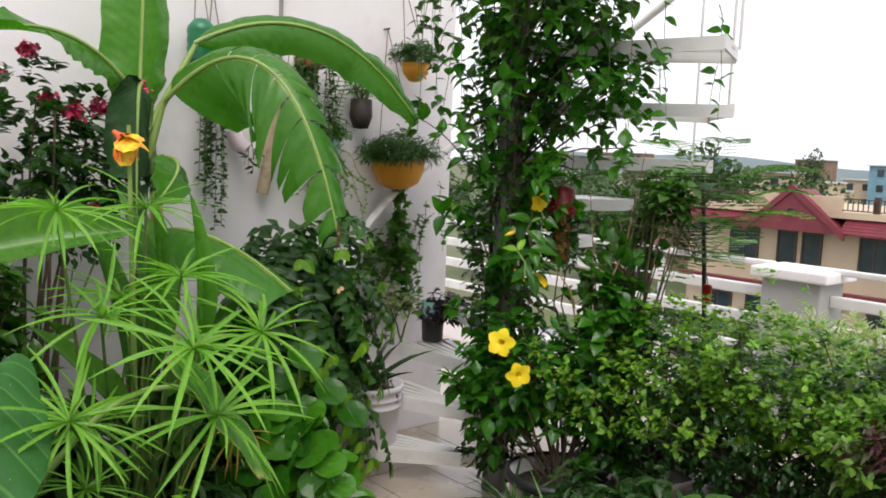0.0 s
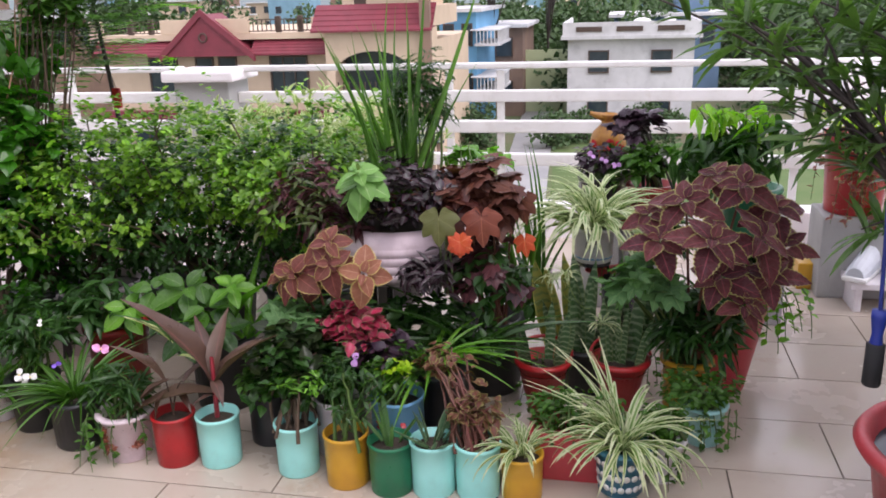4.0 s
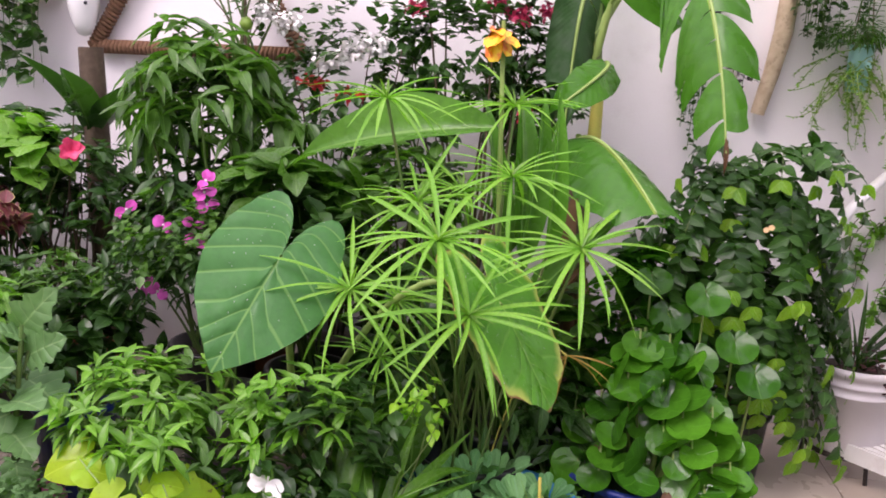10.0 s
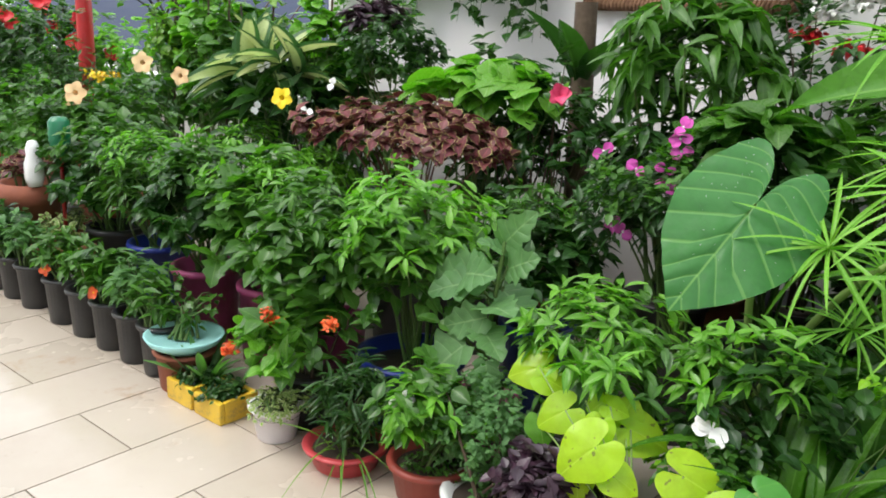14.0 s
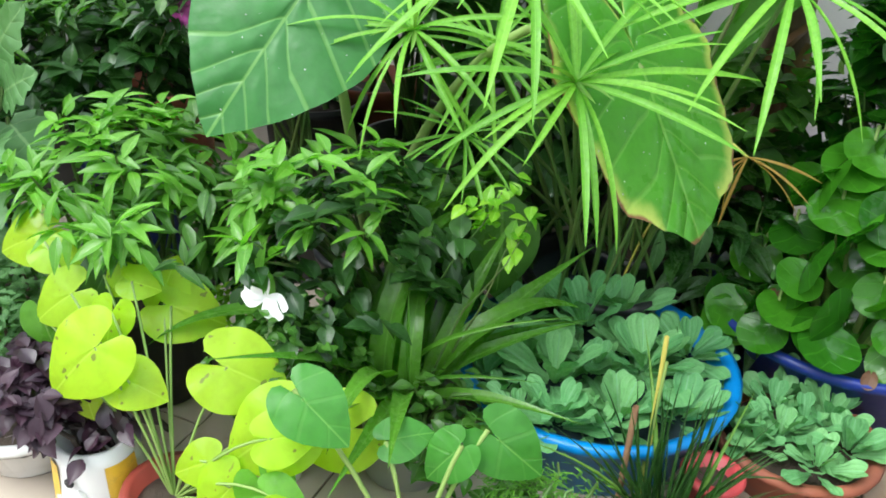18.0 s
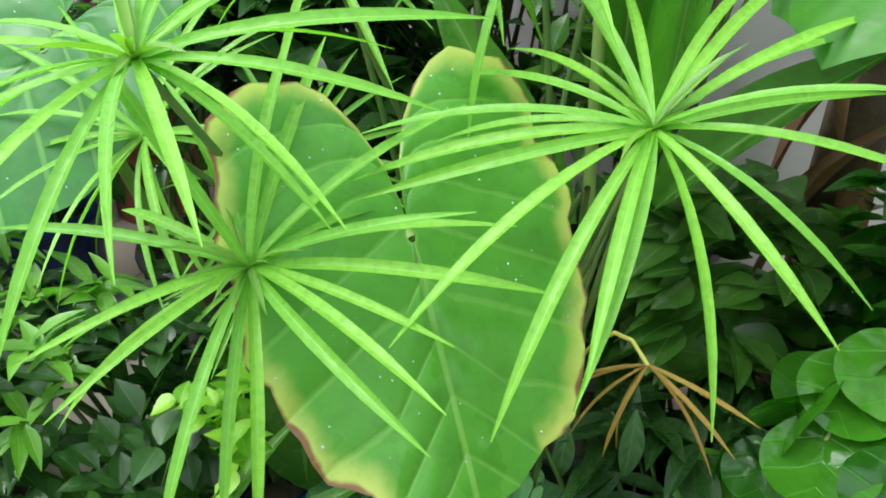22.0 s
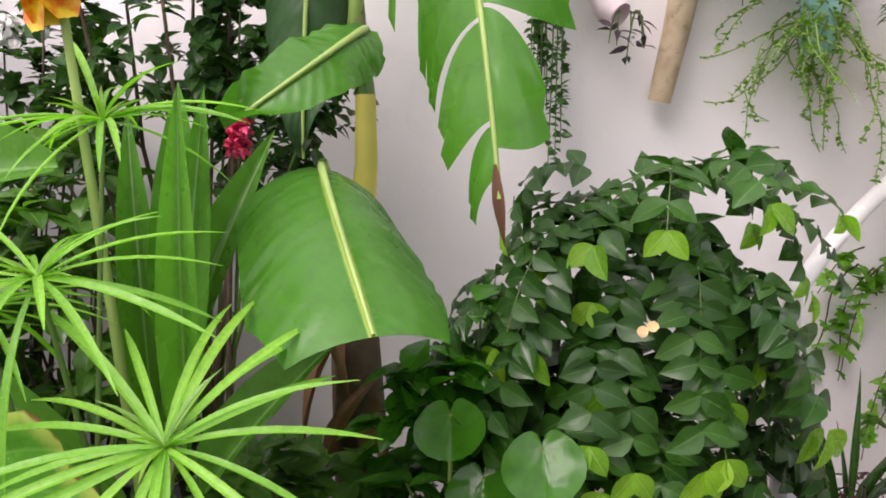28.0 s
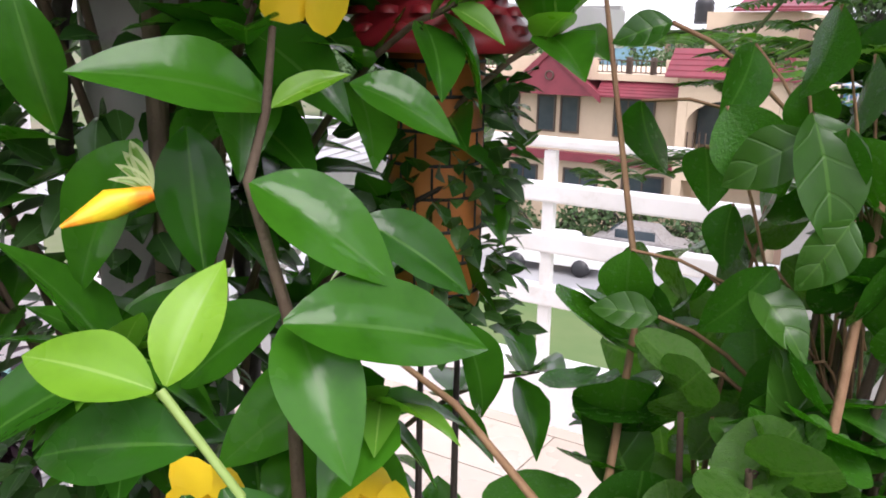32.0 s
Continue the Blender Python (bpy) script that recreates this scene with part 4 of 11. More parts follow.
# rooftop parapet with dark iron grilles
for a, b in ((-26.6, -25.9), (-22.8, -20.9), (-20.85, -18.3), (-15.2, -14.5)):
    part("parapet_block", box_bm((a, HY - 0.45, -0.715), (b, HY - 0.25, -0.05), 0.02), M["peach_wall"], house)
for a, b in ((-25.9, -22.8), (-18.3, -15.2)):
    g = [box_bm((a, HY - 0.40, z), (b, HY - 0.36, z + 0.05)) for z in (-0.66, -0.15)]
    g += [box_bm((a + (b - a) * i / 14 - 0.02, HY - 0.40, -0.612), (a + (b - a) * i / 14 + 0.02, HY - 0.36, -0.152)) for i in range(1, 14)]
    pieces("grille_bar", g, M["frame_brown"], house)
    for fx in (0.45, 0.8):
        x = a + (b - a) * fx
        part("chimney_pot", box_bm((x - 0.12, HY - 0.3, -0.71), (x + 0.12, HY - 0.06, 0.02), 0.03), M["frame_brown"], house)
# porch and tower
pieces("porch_wall", [box_bm((-14.2, HY - 1.6, GZ - 0.5), (-13.8, HY - 0.002, -0.6)), box_bm((-10.2, HY - 1.6, GZ - 0.5), (-9.4, HY - 0.002, -0.6)), box_bm((-13.798, HY - 1.6, -1.45), (-10.202, HY - 1.2, -0.6)), box_bm((-13.798, HY - 1.6, -4.9), (-10.202, HY - 1.2, -3.6))], M["peach_wall"], house)
arch = bmesh.new()
outer = [(-13.79, -1.46), (-10.21, -1.46)]
pts = [(-12.0 + 1.79 * math.cos(a), -2.6 + 1.05 * math.sin(a)) for a in np.linspace(0, math.pi, 15)]
av = [arch.verts.new((x, HY - 1.6, z)) for x, z in [(-10.21, -1.46)] + pts + [(-13.79, -1.46)]]
arch.faces.new(av)
part("arch", arch, M["peach_wall"], house)
# Dark sheet in the porch stands in for the shade inside, no real pane.
part("porch_shade", box_bm((-13.7, HY - 0.3, -3.5), (-10.3, HY - 0.05, -1.6)), M["glass"], house)
pieces("porch_rail", [box_bm((-13.75 + i * 0.25, HY - 1.5, -3.6), (-13.70 + i * 0.25, HY - 1.45, -2.9)) for i in range(15)], M["frame_brown"], house)
tiled_skirt(house, -14.7, -9.2, HY - 0.9, HY - 1.95, 0.45, -0.62)
part("tower", box_bm((-13.6, HY - 0.6, 0.3), (-9.9, HY + 4, 1.9)), M["peach_wall"], house)
part("tower_side", box_bm((-14.3, HY - 0.3, -0.6), (-9.6, HY + 6, 0.3)), M["peach_wall"], house)
tw = bmesh.new()
tv = [tw.verts.new((-12.75 + 0.28 * math.cos(a), HY - 0.62, 1.0 + 0.28 * math.sin(a))) for a in np.linspace(0, math.pi, 9)] + [tw.verts.new((-13.03, HY - 0.62, 0.42)), tw.verts.new((-12.47, HY - 0.62, 0.42))]
tw.faces.new(tv)
part("tower_opening", tw, M["frame_brown"], house, "arched dark tower opening")
tiled_skirt(house, -12.4, -8.7, HY + 1, HY - 1.3, 2.62, 1.98, "tower_roof")
part("drain_column", box_bm((-9.75, HY - 1.95, GZ - 0.5), (-9.3, HY - 1.63, 1.6)), M["brown_wall"], house, "dark brown clad column")
house.location += Vector((1.35, 0.0, 0.45))


def water_tank(x, y, z, r=0.42, h=1.1, mat="black_tank", label="ribbed black plastic water tank on a roof"):
    prof = [(0, 0), (r, 0)] + [(r * (1.0 if i % 2 else 0.94), h * 0.8 * i / 7) for i in range(8)] + [(r * 0.75, h * 0.93), (r * 0.3, h), (0, h)]
    return solo("water_tank", lathe(prof, (x, y, z), 18), M[mat], label, "water tank", at=(x, y, z))


water_tank(-13.0, HY + 1.5, 1.9)
water_tank(-9.9, HY + 3.4, 1.9, 0.5, 1.2)
part("tank_shelf", box_bm((-10.7, HY + 2.6, 1.902), (-9.3, HY + 4.2, 1.99)), M["peach_wall"], house)


def plain_house(x0, x1, y, top, mat, label, wins=3, depth=8, slab_z=None, parapet=None, rows=1):
    h = thing("house", ((x0 + x1) / 2, y, GZ), label, "house")
    part("wall", box_bm((x0, y, GZ), (x1, y + depth, top)), mat, h)
    part("roof", box_bm((x0 - 0.4, y - 0.5, top + 0.002), (x1 + 0.4, y + depth + 0.4, top + 0.22)), M["white_wall"], h)
    if parapet:
        pieces("parapet", [box_bm((x0 - 0.3, y - 0.4, top + 0.222), (x1 + 0.3, y - 0.25, top + parapet)), box_bm((x0 - 0.3, y - 0.248, top + 0.222), (x0 - 0.15, y + depth, top + parapet)), box_bm((x1 + 0.15, y - 0.248, top + 0.222), (x1 + 0.3, y + depth, top + parapet))], mat, h)
    for r in range(rows):
        for i in range(wins):
            x = x0 + (x1 - x0) * (i + 0.5) / wins
            window(h, x, y, top - 1.35 - 3.0 * r, min(1.1, (x1 - x0) / wins * 0.45), 1.2, 0)
    return h


wh = plain_house(-3.05, 4.45, 53.0, -1.7, M["white_wall"], "weathered white flat-roofed house with balustrade", 2, 9, parapet=1.0, rows=2)
for i in range(3):
    part("balustrade_slot", box_bm((-2.55 + i * 2.4, 52.55, -1.25), (-1.0 + i * 2.4, 52.598, -0.95)), M["frame_brown"], wh)
water_tank(1.4, 55, -1.47, 0.55, 0.9, "white_steel", "white water tank on a flat roof")
water_tank(3.1, 56, -1.47, 0.4, 0.9, "white_steel", "white water tank on a flat roof")
M["slate_blue"] = surface("slate_blue_wall_paint", (0.13, 0.21, 0.32), (0.11, 0.18, 0.27), 0.8, scale=0.5, fine=10)
M["sky_wall"] = surface("sky_blue_wall_paint", (0.16, 0.40, 0.62), (0.13, 0.34, 0.54), 0.8, scale=0.5, fine=10)
M["lime_wall"] = surface("pale_lime_wall_paint", (0.46, 0.52, 0.30), (0.40, 0.46, 0.27), 0.85, scale=0.5, fine=10)
plain_house(-0.4, 7.6, 68.0, -0.95, M["slate_blue"], "long slate-blue house behind the white one", 4, 8)
room = thing("roof_room", (5.3, 70, -0.73), "slate-blue box room on a flat roof", "roof room")
part("wall", box_bm((4.2, 69.5, -0.728), (6.7, 72, 0.75)), M["slate_blue"], room)
part("roof", box_bm((4.1, 69.4, 0.752), (6.8, 72.1, 0.84)), M["slate_blue"], room)
cb = plain_house(-10.85, -8.55, 52.0, 0.1, M["sky_wall"], "sky-blue house with white balconies beside the road", 2, 10, rows=2)
for z in (-1.9, -4.7):
    pieces("balcony_rail", [box_bm((-8.55, 51.2, z), (-7.05, 57, z + 0.15)), *[box_bm((-7.15, 51.3 + 0.6 * i, z + 0.151), (-7.07, 51.36 + 0.6 * i, z + 0.9)) for i in range(9)], *[box_bm((-8.45 + 0.22 * i, 51.22, z + 0.151), (-8.39 + 0.22 * i, 51.28, z + 0.9)) for i in range(6)], box_bm((-8.55, 51.2, z + 0.9), (-7.05, 51.3, z + 0.98)), box_bm((-8.82, 51.302, z + 0.9), (-7.05, 57, z + 0.98))], M["white_wall"], cb)
plain_house(-9.2, -6.6, 60.0, -1.2, M["brown_wall"], "unfinished brown brick house", 1, 8, rows=2)
garden_wall = solo("garden_wall", box_bm((-6.7, 62, GZ), (-3.3, 62.3, -2.9)), M["lime_wall"], "pale lime boundary wall beyond the road", "wall", kind="structure")
cols = ["white_wall", "peach_wall", "cyan_wall", "brown_wall", "white_wall", "grey_concrete"]
for i in range(34):
    y = rs.uniform(85, 260)
    x = y * rs.uniform(-1.15, 0.45)
    w = rs.uniform(5, 11)
    plain_house(x, x + w, y, -4.0 + 0.022 * (y - 70) + rs.uniform(0, 1.0) * (1.5 + y / 40), M[cols[i % 6]], "distant flat-roofed town house painted " + ("white", "peach", "blue", "brown", "white", "grey")[i % 6], int(rs.integers(2, 5)), 7, rows=2)
bb = plain_house(-44, -39, 60.0, 0.2, M["brown_wall"], "dark brown brick house with a flat roof", 2, 6)

# street things
lamp = thing("street_lamp", (-5.9, 27.5, GZ), "street lamp on a dark pole with a small solar panel", "street lamp")
part("pole", tubes([([(-5.9, 27.5, GZ), (-5.9, 27.5, -3.4)], 0.07)], 8), M["brown_wall"], lamp)
sp = box_bm((-0.75, -0.45, -0.02), (0.75, 0.45, 0.02))
bmesh.ops.transform(sp, matrix=pose(-6.5, 27.5, -3.3, 35, 0, 20), verts=sp.verts)
part("solar_panel", sp, M["glass"], lamp)
part("arm", tubes([([(-5.9, 27.5, -3.5), (-6.5, 27.5, -3.36)], 0.04)], 6), M["brown_wall"], lamp)


def car(x, y, ang, mat, label):
    c = thing("car", (0, 0, GZ + 0.07), label, "car")
    z = GZ + 0.07
    body = bmesh.new()
    prof = [(-2.0, 0.35), (-2.0, 0.75), (-1.75, 0.88), (-1.1, 0.92), (-0.6, 1.40), (0.75, 1.42), (1.25, 0.95), (1.85, 0.85), (2.0, 0.6), (2.0, 0.35)]
    a = [body.verts.new((px, -0.8 + (0.12 if pz > 1 else 0), z + pz)) for px, pz in prof]
    b = [body.verts.new((px, 0.8 - (0.12 if pz > 1 else 0), z + pz)) for px, pz in prof]
    body.faces.new(a)
    body.faces.new(b[::-1])
    for i in range(len(prof)):
        j = (i + 1) % len(prof)
        body.faces.new((a[i], b[i], b[j], a[j]))
    bmesh.ops.recalc_face_normals(body, faces=body.faces[:])
    bmesh.ops.bevel(body, geom=body.edges[:], offset=0.05, segments=2, affect="EDGES")
    part("body", body, mat, c)
    for s in (-1, 1):
        part("side_window", box_bm((-0.75, s * 0.78 - 0.02, z + 0.95), (0.85, s * 0.78 + 0.02, z + 1.3), 0.01), M["glass"], c)
        for wx in (-1.25, 1.25):
            wme = lathe([(0, -0.1), (0.33, -0.1), (0.33, 0.1), (0, 0.1)], (0, 0, 0), 18)
            wme.transform(Matrix.Translation((wx, s * 0.75, z + 0.33)) @ Matrix.Rotation(radians(90), 4, "X"))
            part("wheel", wme, M["black_plastic"], c)
    part("windscreen", box_bm((0.86, -0.6, z + 0.97), (1.08, 0.6, z + 1.3), 0.02), M["glass"], c)
    c.matrix_world = pose(x, y, GZ + 0.07, 0, 0, ang)
    return c


car(-15.2, 30.3, 8, M["white_steel"], "white parked hatchback on the wet lane")
car(-13.0, 33.6, 185, M["grey_steel"], "grey parked car near the peach house")


# ---- trees of the town ----
def far_tree(name, x, y, h, r, label, n=420, leafs="far_tree", trunk=0.16, tall=1.0):
    rng = np.random.default_rng(int(abs(x * 13 + y * 7)))
    t = thing(name, (x, y, GZ), label, "tree")
    lims = [(bend((x, y, GZ), (x + rng.normal(0, 0.2), y, GZ + h * 0.72), 0, 6), np.linspace(trunk, trunk * 0.3, 6))]
    cl = []
    for i in range(15):
        d = unit_dirs(rng, 1, -0.75)[0]
        c = np.array((x, y, GZ + h - r * tall)) + d * np.array((r, r, r * tall)) * rng.uniform(0.35, 0.75)
        cl.append((c, r * rng.uniform(0.4, 0.62)))
        lims.append((bend((x, y, GZ + h * rng.uniform(0.35, 0.6)), c, -0.3, 5), np.linspace(trunk * 0.4, 0.04, 5)))
    part("trunk", tubes(lims, 6), M["dark_bark"], t)
    sh = leaf_shape([0.1, 0.42, 0.5, 0.3, 0.02], 3, 3, 0.1)
    sets = []
    for c, q in cl:
        P, D = crown(rng, c, (q, q, q * 0.85), n // 8, -0.8, 0.5)
        sets.append(put_leaves(sh, P, D + rng.normal(0, 0.5, D.shape), rng.uniform(0.35, 0.8, len(P)) * (0.2 + r * 0.12), rng, 0.8))
    part("crown", leaves_mesh(sets), L[leafs], t)
    return t


far_tree("tree", -8.75, 60.0, 13.9, 2.8, "tall rounded broadleaf tree above the roofs", 1300, tall=1.25)
far_tree("tree", -5.3, 66.0, 10.9, 1.4, "rounded dark green tree behind the houses", 700)
far_tree("tree", -31.6, 52.0, 10.2, 3.8, "wide dark green tree beside the peach house", 1500)
far_tree("tree", -39.0, 50.0, 8.2, 3.6, "wide dark green tree beside the peach house", 1100)
far_tree("tree", -45.0, 44.0, 7.4, 3.6, "wide dark green tree beyond the terrace", 900)
far_tree("tree", -50.7, 104.0, 12.2, 1.7, "slender tall tree on the skyline", 600, tall=2.2)
far_tree("tree", -21.0, 84.0, 10.6, 3.0, "rounded tree behind the peach house", 700)
for i in range(64):
    y = rs.uniform(58, 150)
    x = y * rs.uniform(-0.16, 0.42) if i % 3 else y * rs.uniform(-1.2, -0.2)
    far_tree("tree", x, y, rs.uniform(5.2, 7.6) + y * 0.008 + (y - 58) * 0.022, rs.uniform(3.2, 5.2), "dark green tree among distant houses", 700)
for i in range(26):
    x, y = (rs.uniform(-26, -9), rs.uniform(33.5, 36)) if i % 2 else (rs.uniform(-4.5, 9), rs.uniform(47, 52))
    far_tree("shrub", x, y, rs.uniform(1.4, 2.6), rs.uniform(0.8, 1.3), "green garden shrub beside a house", 260, trunk=0.06)

for i in range(46):
    y = rs.uniform(64, 150)
    far_tree("tree", y * rs.uniform(-1.0, 0.42), y, rs.uniform(6.5, 9.0), rs.uniform(2.6, 4.6), "leafy green tree among the town houses", 420)

for i in range(12):
    far_tree("shrub", rs.uniform(-12.5, -7.6), rs.uniform(44.5, 50), rs.uniform(1.8, 3.0), rs.uniform(0.9, 1.5), "dark green roadside shrub below the blue house", 300, trunk=0.06)
for i in range(22):
    y = rs.uniform(76, 104)
    far_tree("tree", y * rs.uniform(-0.14, 0.34), y, rs.uniform(7.0, 8.8), rs.uniform(3.0, 4.8), "leafy green tree behind the blue house", 500)

# neighbour's corrugated roof beyond the end of the terrace
nb = thing("neighbour_roof", (-6.9, -9.6, GZ), "blue-grey ribbed shed roof on a white neighbour house", "roof", kind="structure")
rd, dn = Vector((0.667, -0.745, 0)), Vector((0.745, 0.667, 0))
ridge = Vector((-6.7, -9.3, 1.57))
rv, rf = [], []
for i in range(61):
    s = i / 60
    q = ridge + dn * (2.6 * s) + Vector((0, 0, -0.95 * s + (0.035 if i % 3 == 0 else 0.0)))
    rv += [tuple(q - rd * 3.4), tuple(q + rd * 1.55)]
    if i:
        rf.append([2 * i - 2, 2 * i, 2 * i + 1, 2 * i - 1])
part("ribbed_sheet", raw_mesh("sheet", rv, rf, np.zeros((len(rv), 2)), False), M["blue_roof"], nb)
lw = slab([ridge - rd * 3.3 + dn * 2.4, ridge + rd * 1.5 + dn * 2.4, ridge + rd * 1.5 - dn * 2, ridge - rd * 3.3 - dn * 2], GZ, 0.75)
part("wall", lw, M["plaster"], nb)

# ---- kinds of plants and pots ----
SH = {
    "ovate": leaf_shape([0.05, 0.27, 0.36, 0.30, 0.17, 0.01], 6, 5, 0.28, 0.14),
    "small": leaf_shape([0.08, 0.34, 0.36, 0.22, 0.02], 4, 3, 0.22, 0.12),
    "lance": leaf_shape([0.03, 0.13, 0.17, 0.14, 0.08, 0.005], 6, 3, 0.3, 0.2),
    "narrow": leaf_shape([0.03, 0.075, 0.085, 0.065, 0.004], 5, 3, 0.28, 0.25),
    "blade": leaf_shape([0.030, 0.036, 0.036, 0.030, 0.018, 0.002], 8, 3, 0.55, 0.35),
    "blade_up": leaf_shape([0.028, 0.034, 0.03, 0.018, 0.001], 7, 3, 0.22, 0.3),
    "strap": leaf_shape([0.05, 0.062, 0.07, 0.066, 0.045, 0.006], 9, 3, 0.85, 0.25),
    "spider": leaf_shape([0.022, 0.028, 0.028, 0.018, 0.002], 9, 3, 0.9, 0.3),
    "sword": leaf_shape([0.06, 0.085, 0.09, 0.075, 0.004], 6, 3, 0.03, 0.25),
    "sedge": leaf_shape([0.013, 0.021, 0.025, 0.026, 0.021, 0.003], 10, 3, 0.40, 0.3),
    "coleus": leaf_shape([0.10, 0.36, 0.42, 0.34, 0.18, 0.01], 9, 5, 0.3, 0.12, teeth=0.06, wave=0.01),
    "heart": leaf_shape([0.24, 0.44, 0.47, 0.38, 0.2, 0.008], 9, 7, 0.25, 0.1, back=0.28),
    "round": leaf_shape([0.14, 0.42, 0.5, 0.44, 0.26, 0.08], 7, 7, 0.06, 0.2, cup=-0.35),
    "fan": leaf_shape([0.06, 0.13, 0.20, 0.27, 0.335, 0.375, 0.36], 7, 7, -0.15, 0.16, wave=0.035),
    "lobed": leaf_shape([0.12, 0.34, 0.24, 0.46, 0.27, 0.36, 0.17, 0.2, 0.01], 15, 5, 0.25, 0.12, back=0.12, wave=0.02),
    "maple": leaf_shape([0.3, 0.52, 0.34, 0.55, 0.3, 0.34, 0.12, 0.01], 13, 5, 0.25, 0.1, back=0.25),
    "banana": leaf_shape([0.03, 0.15, 0.20, 0.21, 0.20, 0.16, 0.08, 0.01], 26, 9, 0.35, 0.35, wave=0.008),
    "canna": leaf_shape([0.04, 0.13, 0.18, 0.17, 0.10, 0.005], 10, 5, 0.22, 0.35),
    "petal": leaf_shape([0.12, 0.3, 0.44, 0.42, 0.2], 4, 3, 0.3, 0.1),
    "long": leaf_shape([0.03, 0.12, 0.145, 0.12, 0.06, 0.003], 8, 3, 0.35, 0.25, wave=0.012),
}
EAR = ((0, 1.0), (12, 0.88), (30, 0.76), (55, 0.68), (85, 0.60), (115, 0.55), (135, 0.58), (147, 0.60), (156, 0.53), (166, 0.34), (173, 0.18), (177, 0.05))
EAR_LOW = ((0, 1.0), (8, 0.985), (20, 0.92), (38, 0.82), (60, 0.71), (85, 0.64), (110, 0.66), (135, 0.78), (150, 0.76), (160, 0.62), (168, 0.40), (174, 0.22), (177, 0.12))
HEART = ((0, 1.0), (12, 0.88), (30, 0.74), (55, 0.67), (85, 0.63), (115, 0.60), (140, 0.60), (155, 0.54), (166, 0.42), (177, 0.08))
ROUNDED = ((0, 1.0), (20, 0.97), (45, 0.84), (70, 0.66), (95, 0.50), (120, 0.40), (150, 0.34), (170, 0.2), (177, 0.06))
SH["heart"] = polar_leaf(HEART, 4, 16, 0.3, wave=0.015)
SH["heart_fine"] = polar_leaf(HEART, 6, 32, 0.3, wave=0.015)
SH["round"] = polar_leaf(ROUNDED, 4, 16, 0.1, cup=0.22)
SH["round_fine"] = polar_leaf(ROUNDED, 5, 30, 0.15, cup=0.4, wave=0.016)
SH["ovate_fine"] = leaf_shape([0.03] + [0.34 * math.sin(math.pi * (i / 12) ** 0.85) ** 0.85 for i in range(1, 12)] + [0.0], 13, 5, 0.3, 0.14, wave=0.008)
SH["lance_fine"] = leaf_shape([0.02] + [0.16 * math.sin(math.pi * (i / 10) ** 0.8) for i in range(1, 10)] + [0.0], 11, 5, 0.32, 0.2)
SH["strap_fine"] = leaf_shape([0.05, 0.062, 0.07, 0.068, 0.062, 0.045, 0.02, 0.0], 14, 5, 0.75, 0.25)
SH["canna_fine"] = leaf_shape([0.03] + [0.19 * math.sin(math.pi * (i / 12) ** 0.8) ** 0.8 for i in range(1, 12)] + [0.0], 16, 7, 0.22, 0.3, wave=0.006)
SH["coleus_fine"] = leaf_shape([0.08] + [0.4 * math.sin(math.pi * (i / 12) ** 0.72) ** 0.8 for i in range(1, 12)] + [0.0], 19, 5, 0.3, 0.12, teeth=0.07, wave=0.012)
MAPLE = ((0, 1.0), (12, 0.8), (24, 0.62), (42, 0.9), (56, 0.7), (68, 0.54), (90, 0.74), (108, 0.58), (130, 0.44), (158, 0.42), (177, 0.08))
SH["maple"] = polar_leaf(MAPLE, 3, 26, 0.35, wave=0.02)
SH["maple_fine"] = polar_leaf(MAPLE, 5, 44, 0.35, wave=0.02)
SH["arch"] = leaf_shape([0.045, 0.056, 0.062, 0.062, 0.056, 0.042, 0.022, 0.0], 16, 5, 0, 0.25, arch=2.1)
SH["spider_arch"] = leaf_shape([0.020, 0.027, 0.029, 0.026, 0.018, 0.002], 10, 3, 0, 0.3, arch=1.9)
SH["petal_fine"] = leaf_shape([0.1, 0.22, 0.34, 0.43, 0.46, 0.42, 0.28, 0.08], 9, 7, 0.3, 0.1, wave=0.025)
SH["fan_fine"] = leaf_shape([0.06, 0.075, 0.10, 0.13, 0.165, 0.20, 0.235, 0.27, 0.295, 0.305, 0.285, 0.19], 16, 9, 0.06, 0.16, back=-0.02, wave=0.022)
blade_k, blade_f, blade_uv = SH["fan_fine"]
blade_k[:, 1] -= 0.10 * np.clip(blade_uv[:, 1] - 0.6, 0, 1) * (1 - np.abs(2 * blade_uv[:, 0] - 1)) ** 3 * 2.5


def pot_mesh(at, r, h, flare=0.85, lip=0.08, thick=0.012):
    """A pot with wall thickness and a rolled lip; at: the middle of its foot."""
    lh = h * lip
    return lathe([(0, 0.004), (r * flare, 0.0), (r * flare + 0.004, 0.006), (r - 0.004, h - lh), (r + 0.006, h - lh), (r + 0.008, h - lh * 0.5), (r + 0.004, h), (r - thick, h), (r * flare - thick, 0.02), (0, 0.02)], at, 26)


def soil_mesh(at, r, h):
    return lathe([(r, h - 0.012), (r * 0.7, h), (r * 0.35, h + 0.006), (0, h + 0.004)], at, 16)


def potted(name, label, cat, at, r, h, mat, flare=0.85, lip=0.08, group="", soil=True, oval=1.0):
    t = thing(name, at, label, cat, group)
    part("pot", pot_mesh(at, r, h, flare, lip), M[mat], t)
    if soil:
        part("soil", soil_mesh(at, r * 0.93, h * 0.84), M["soil"], t)
    return t


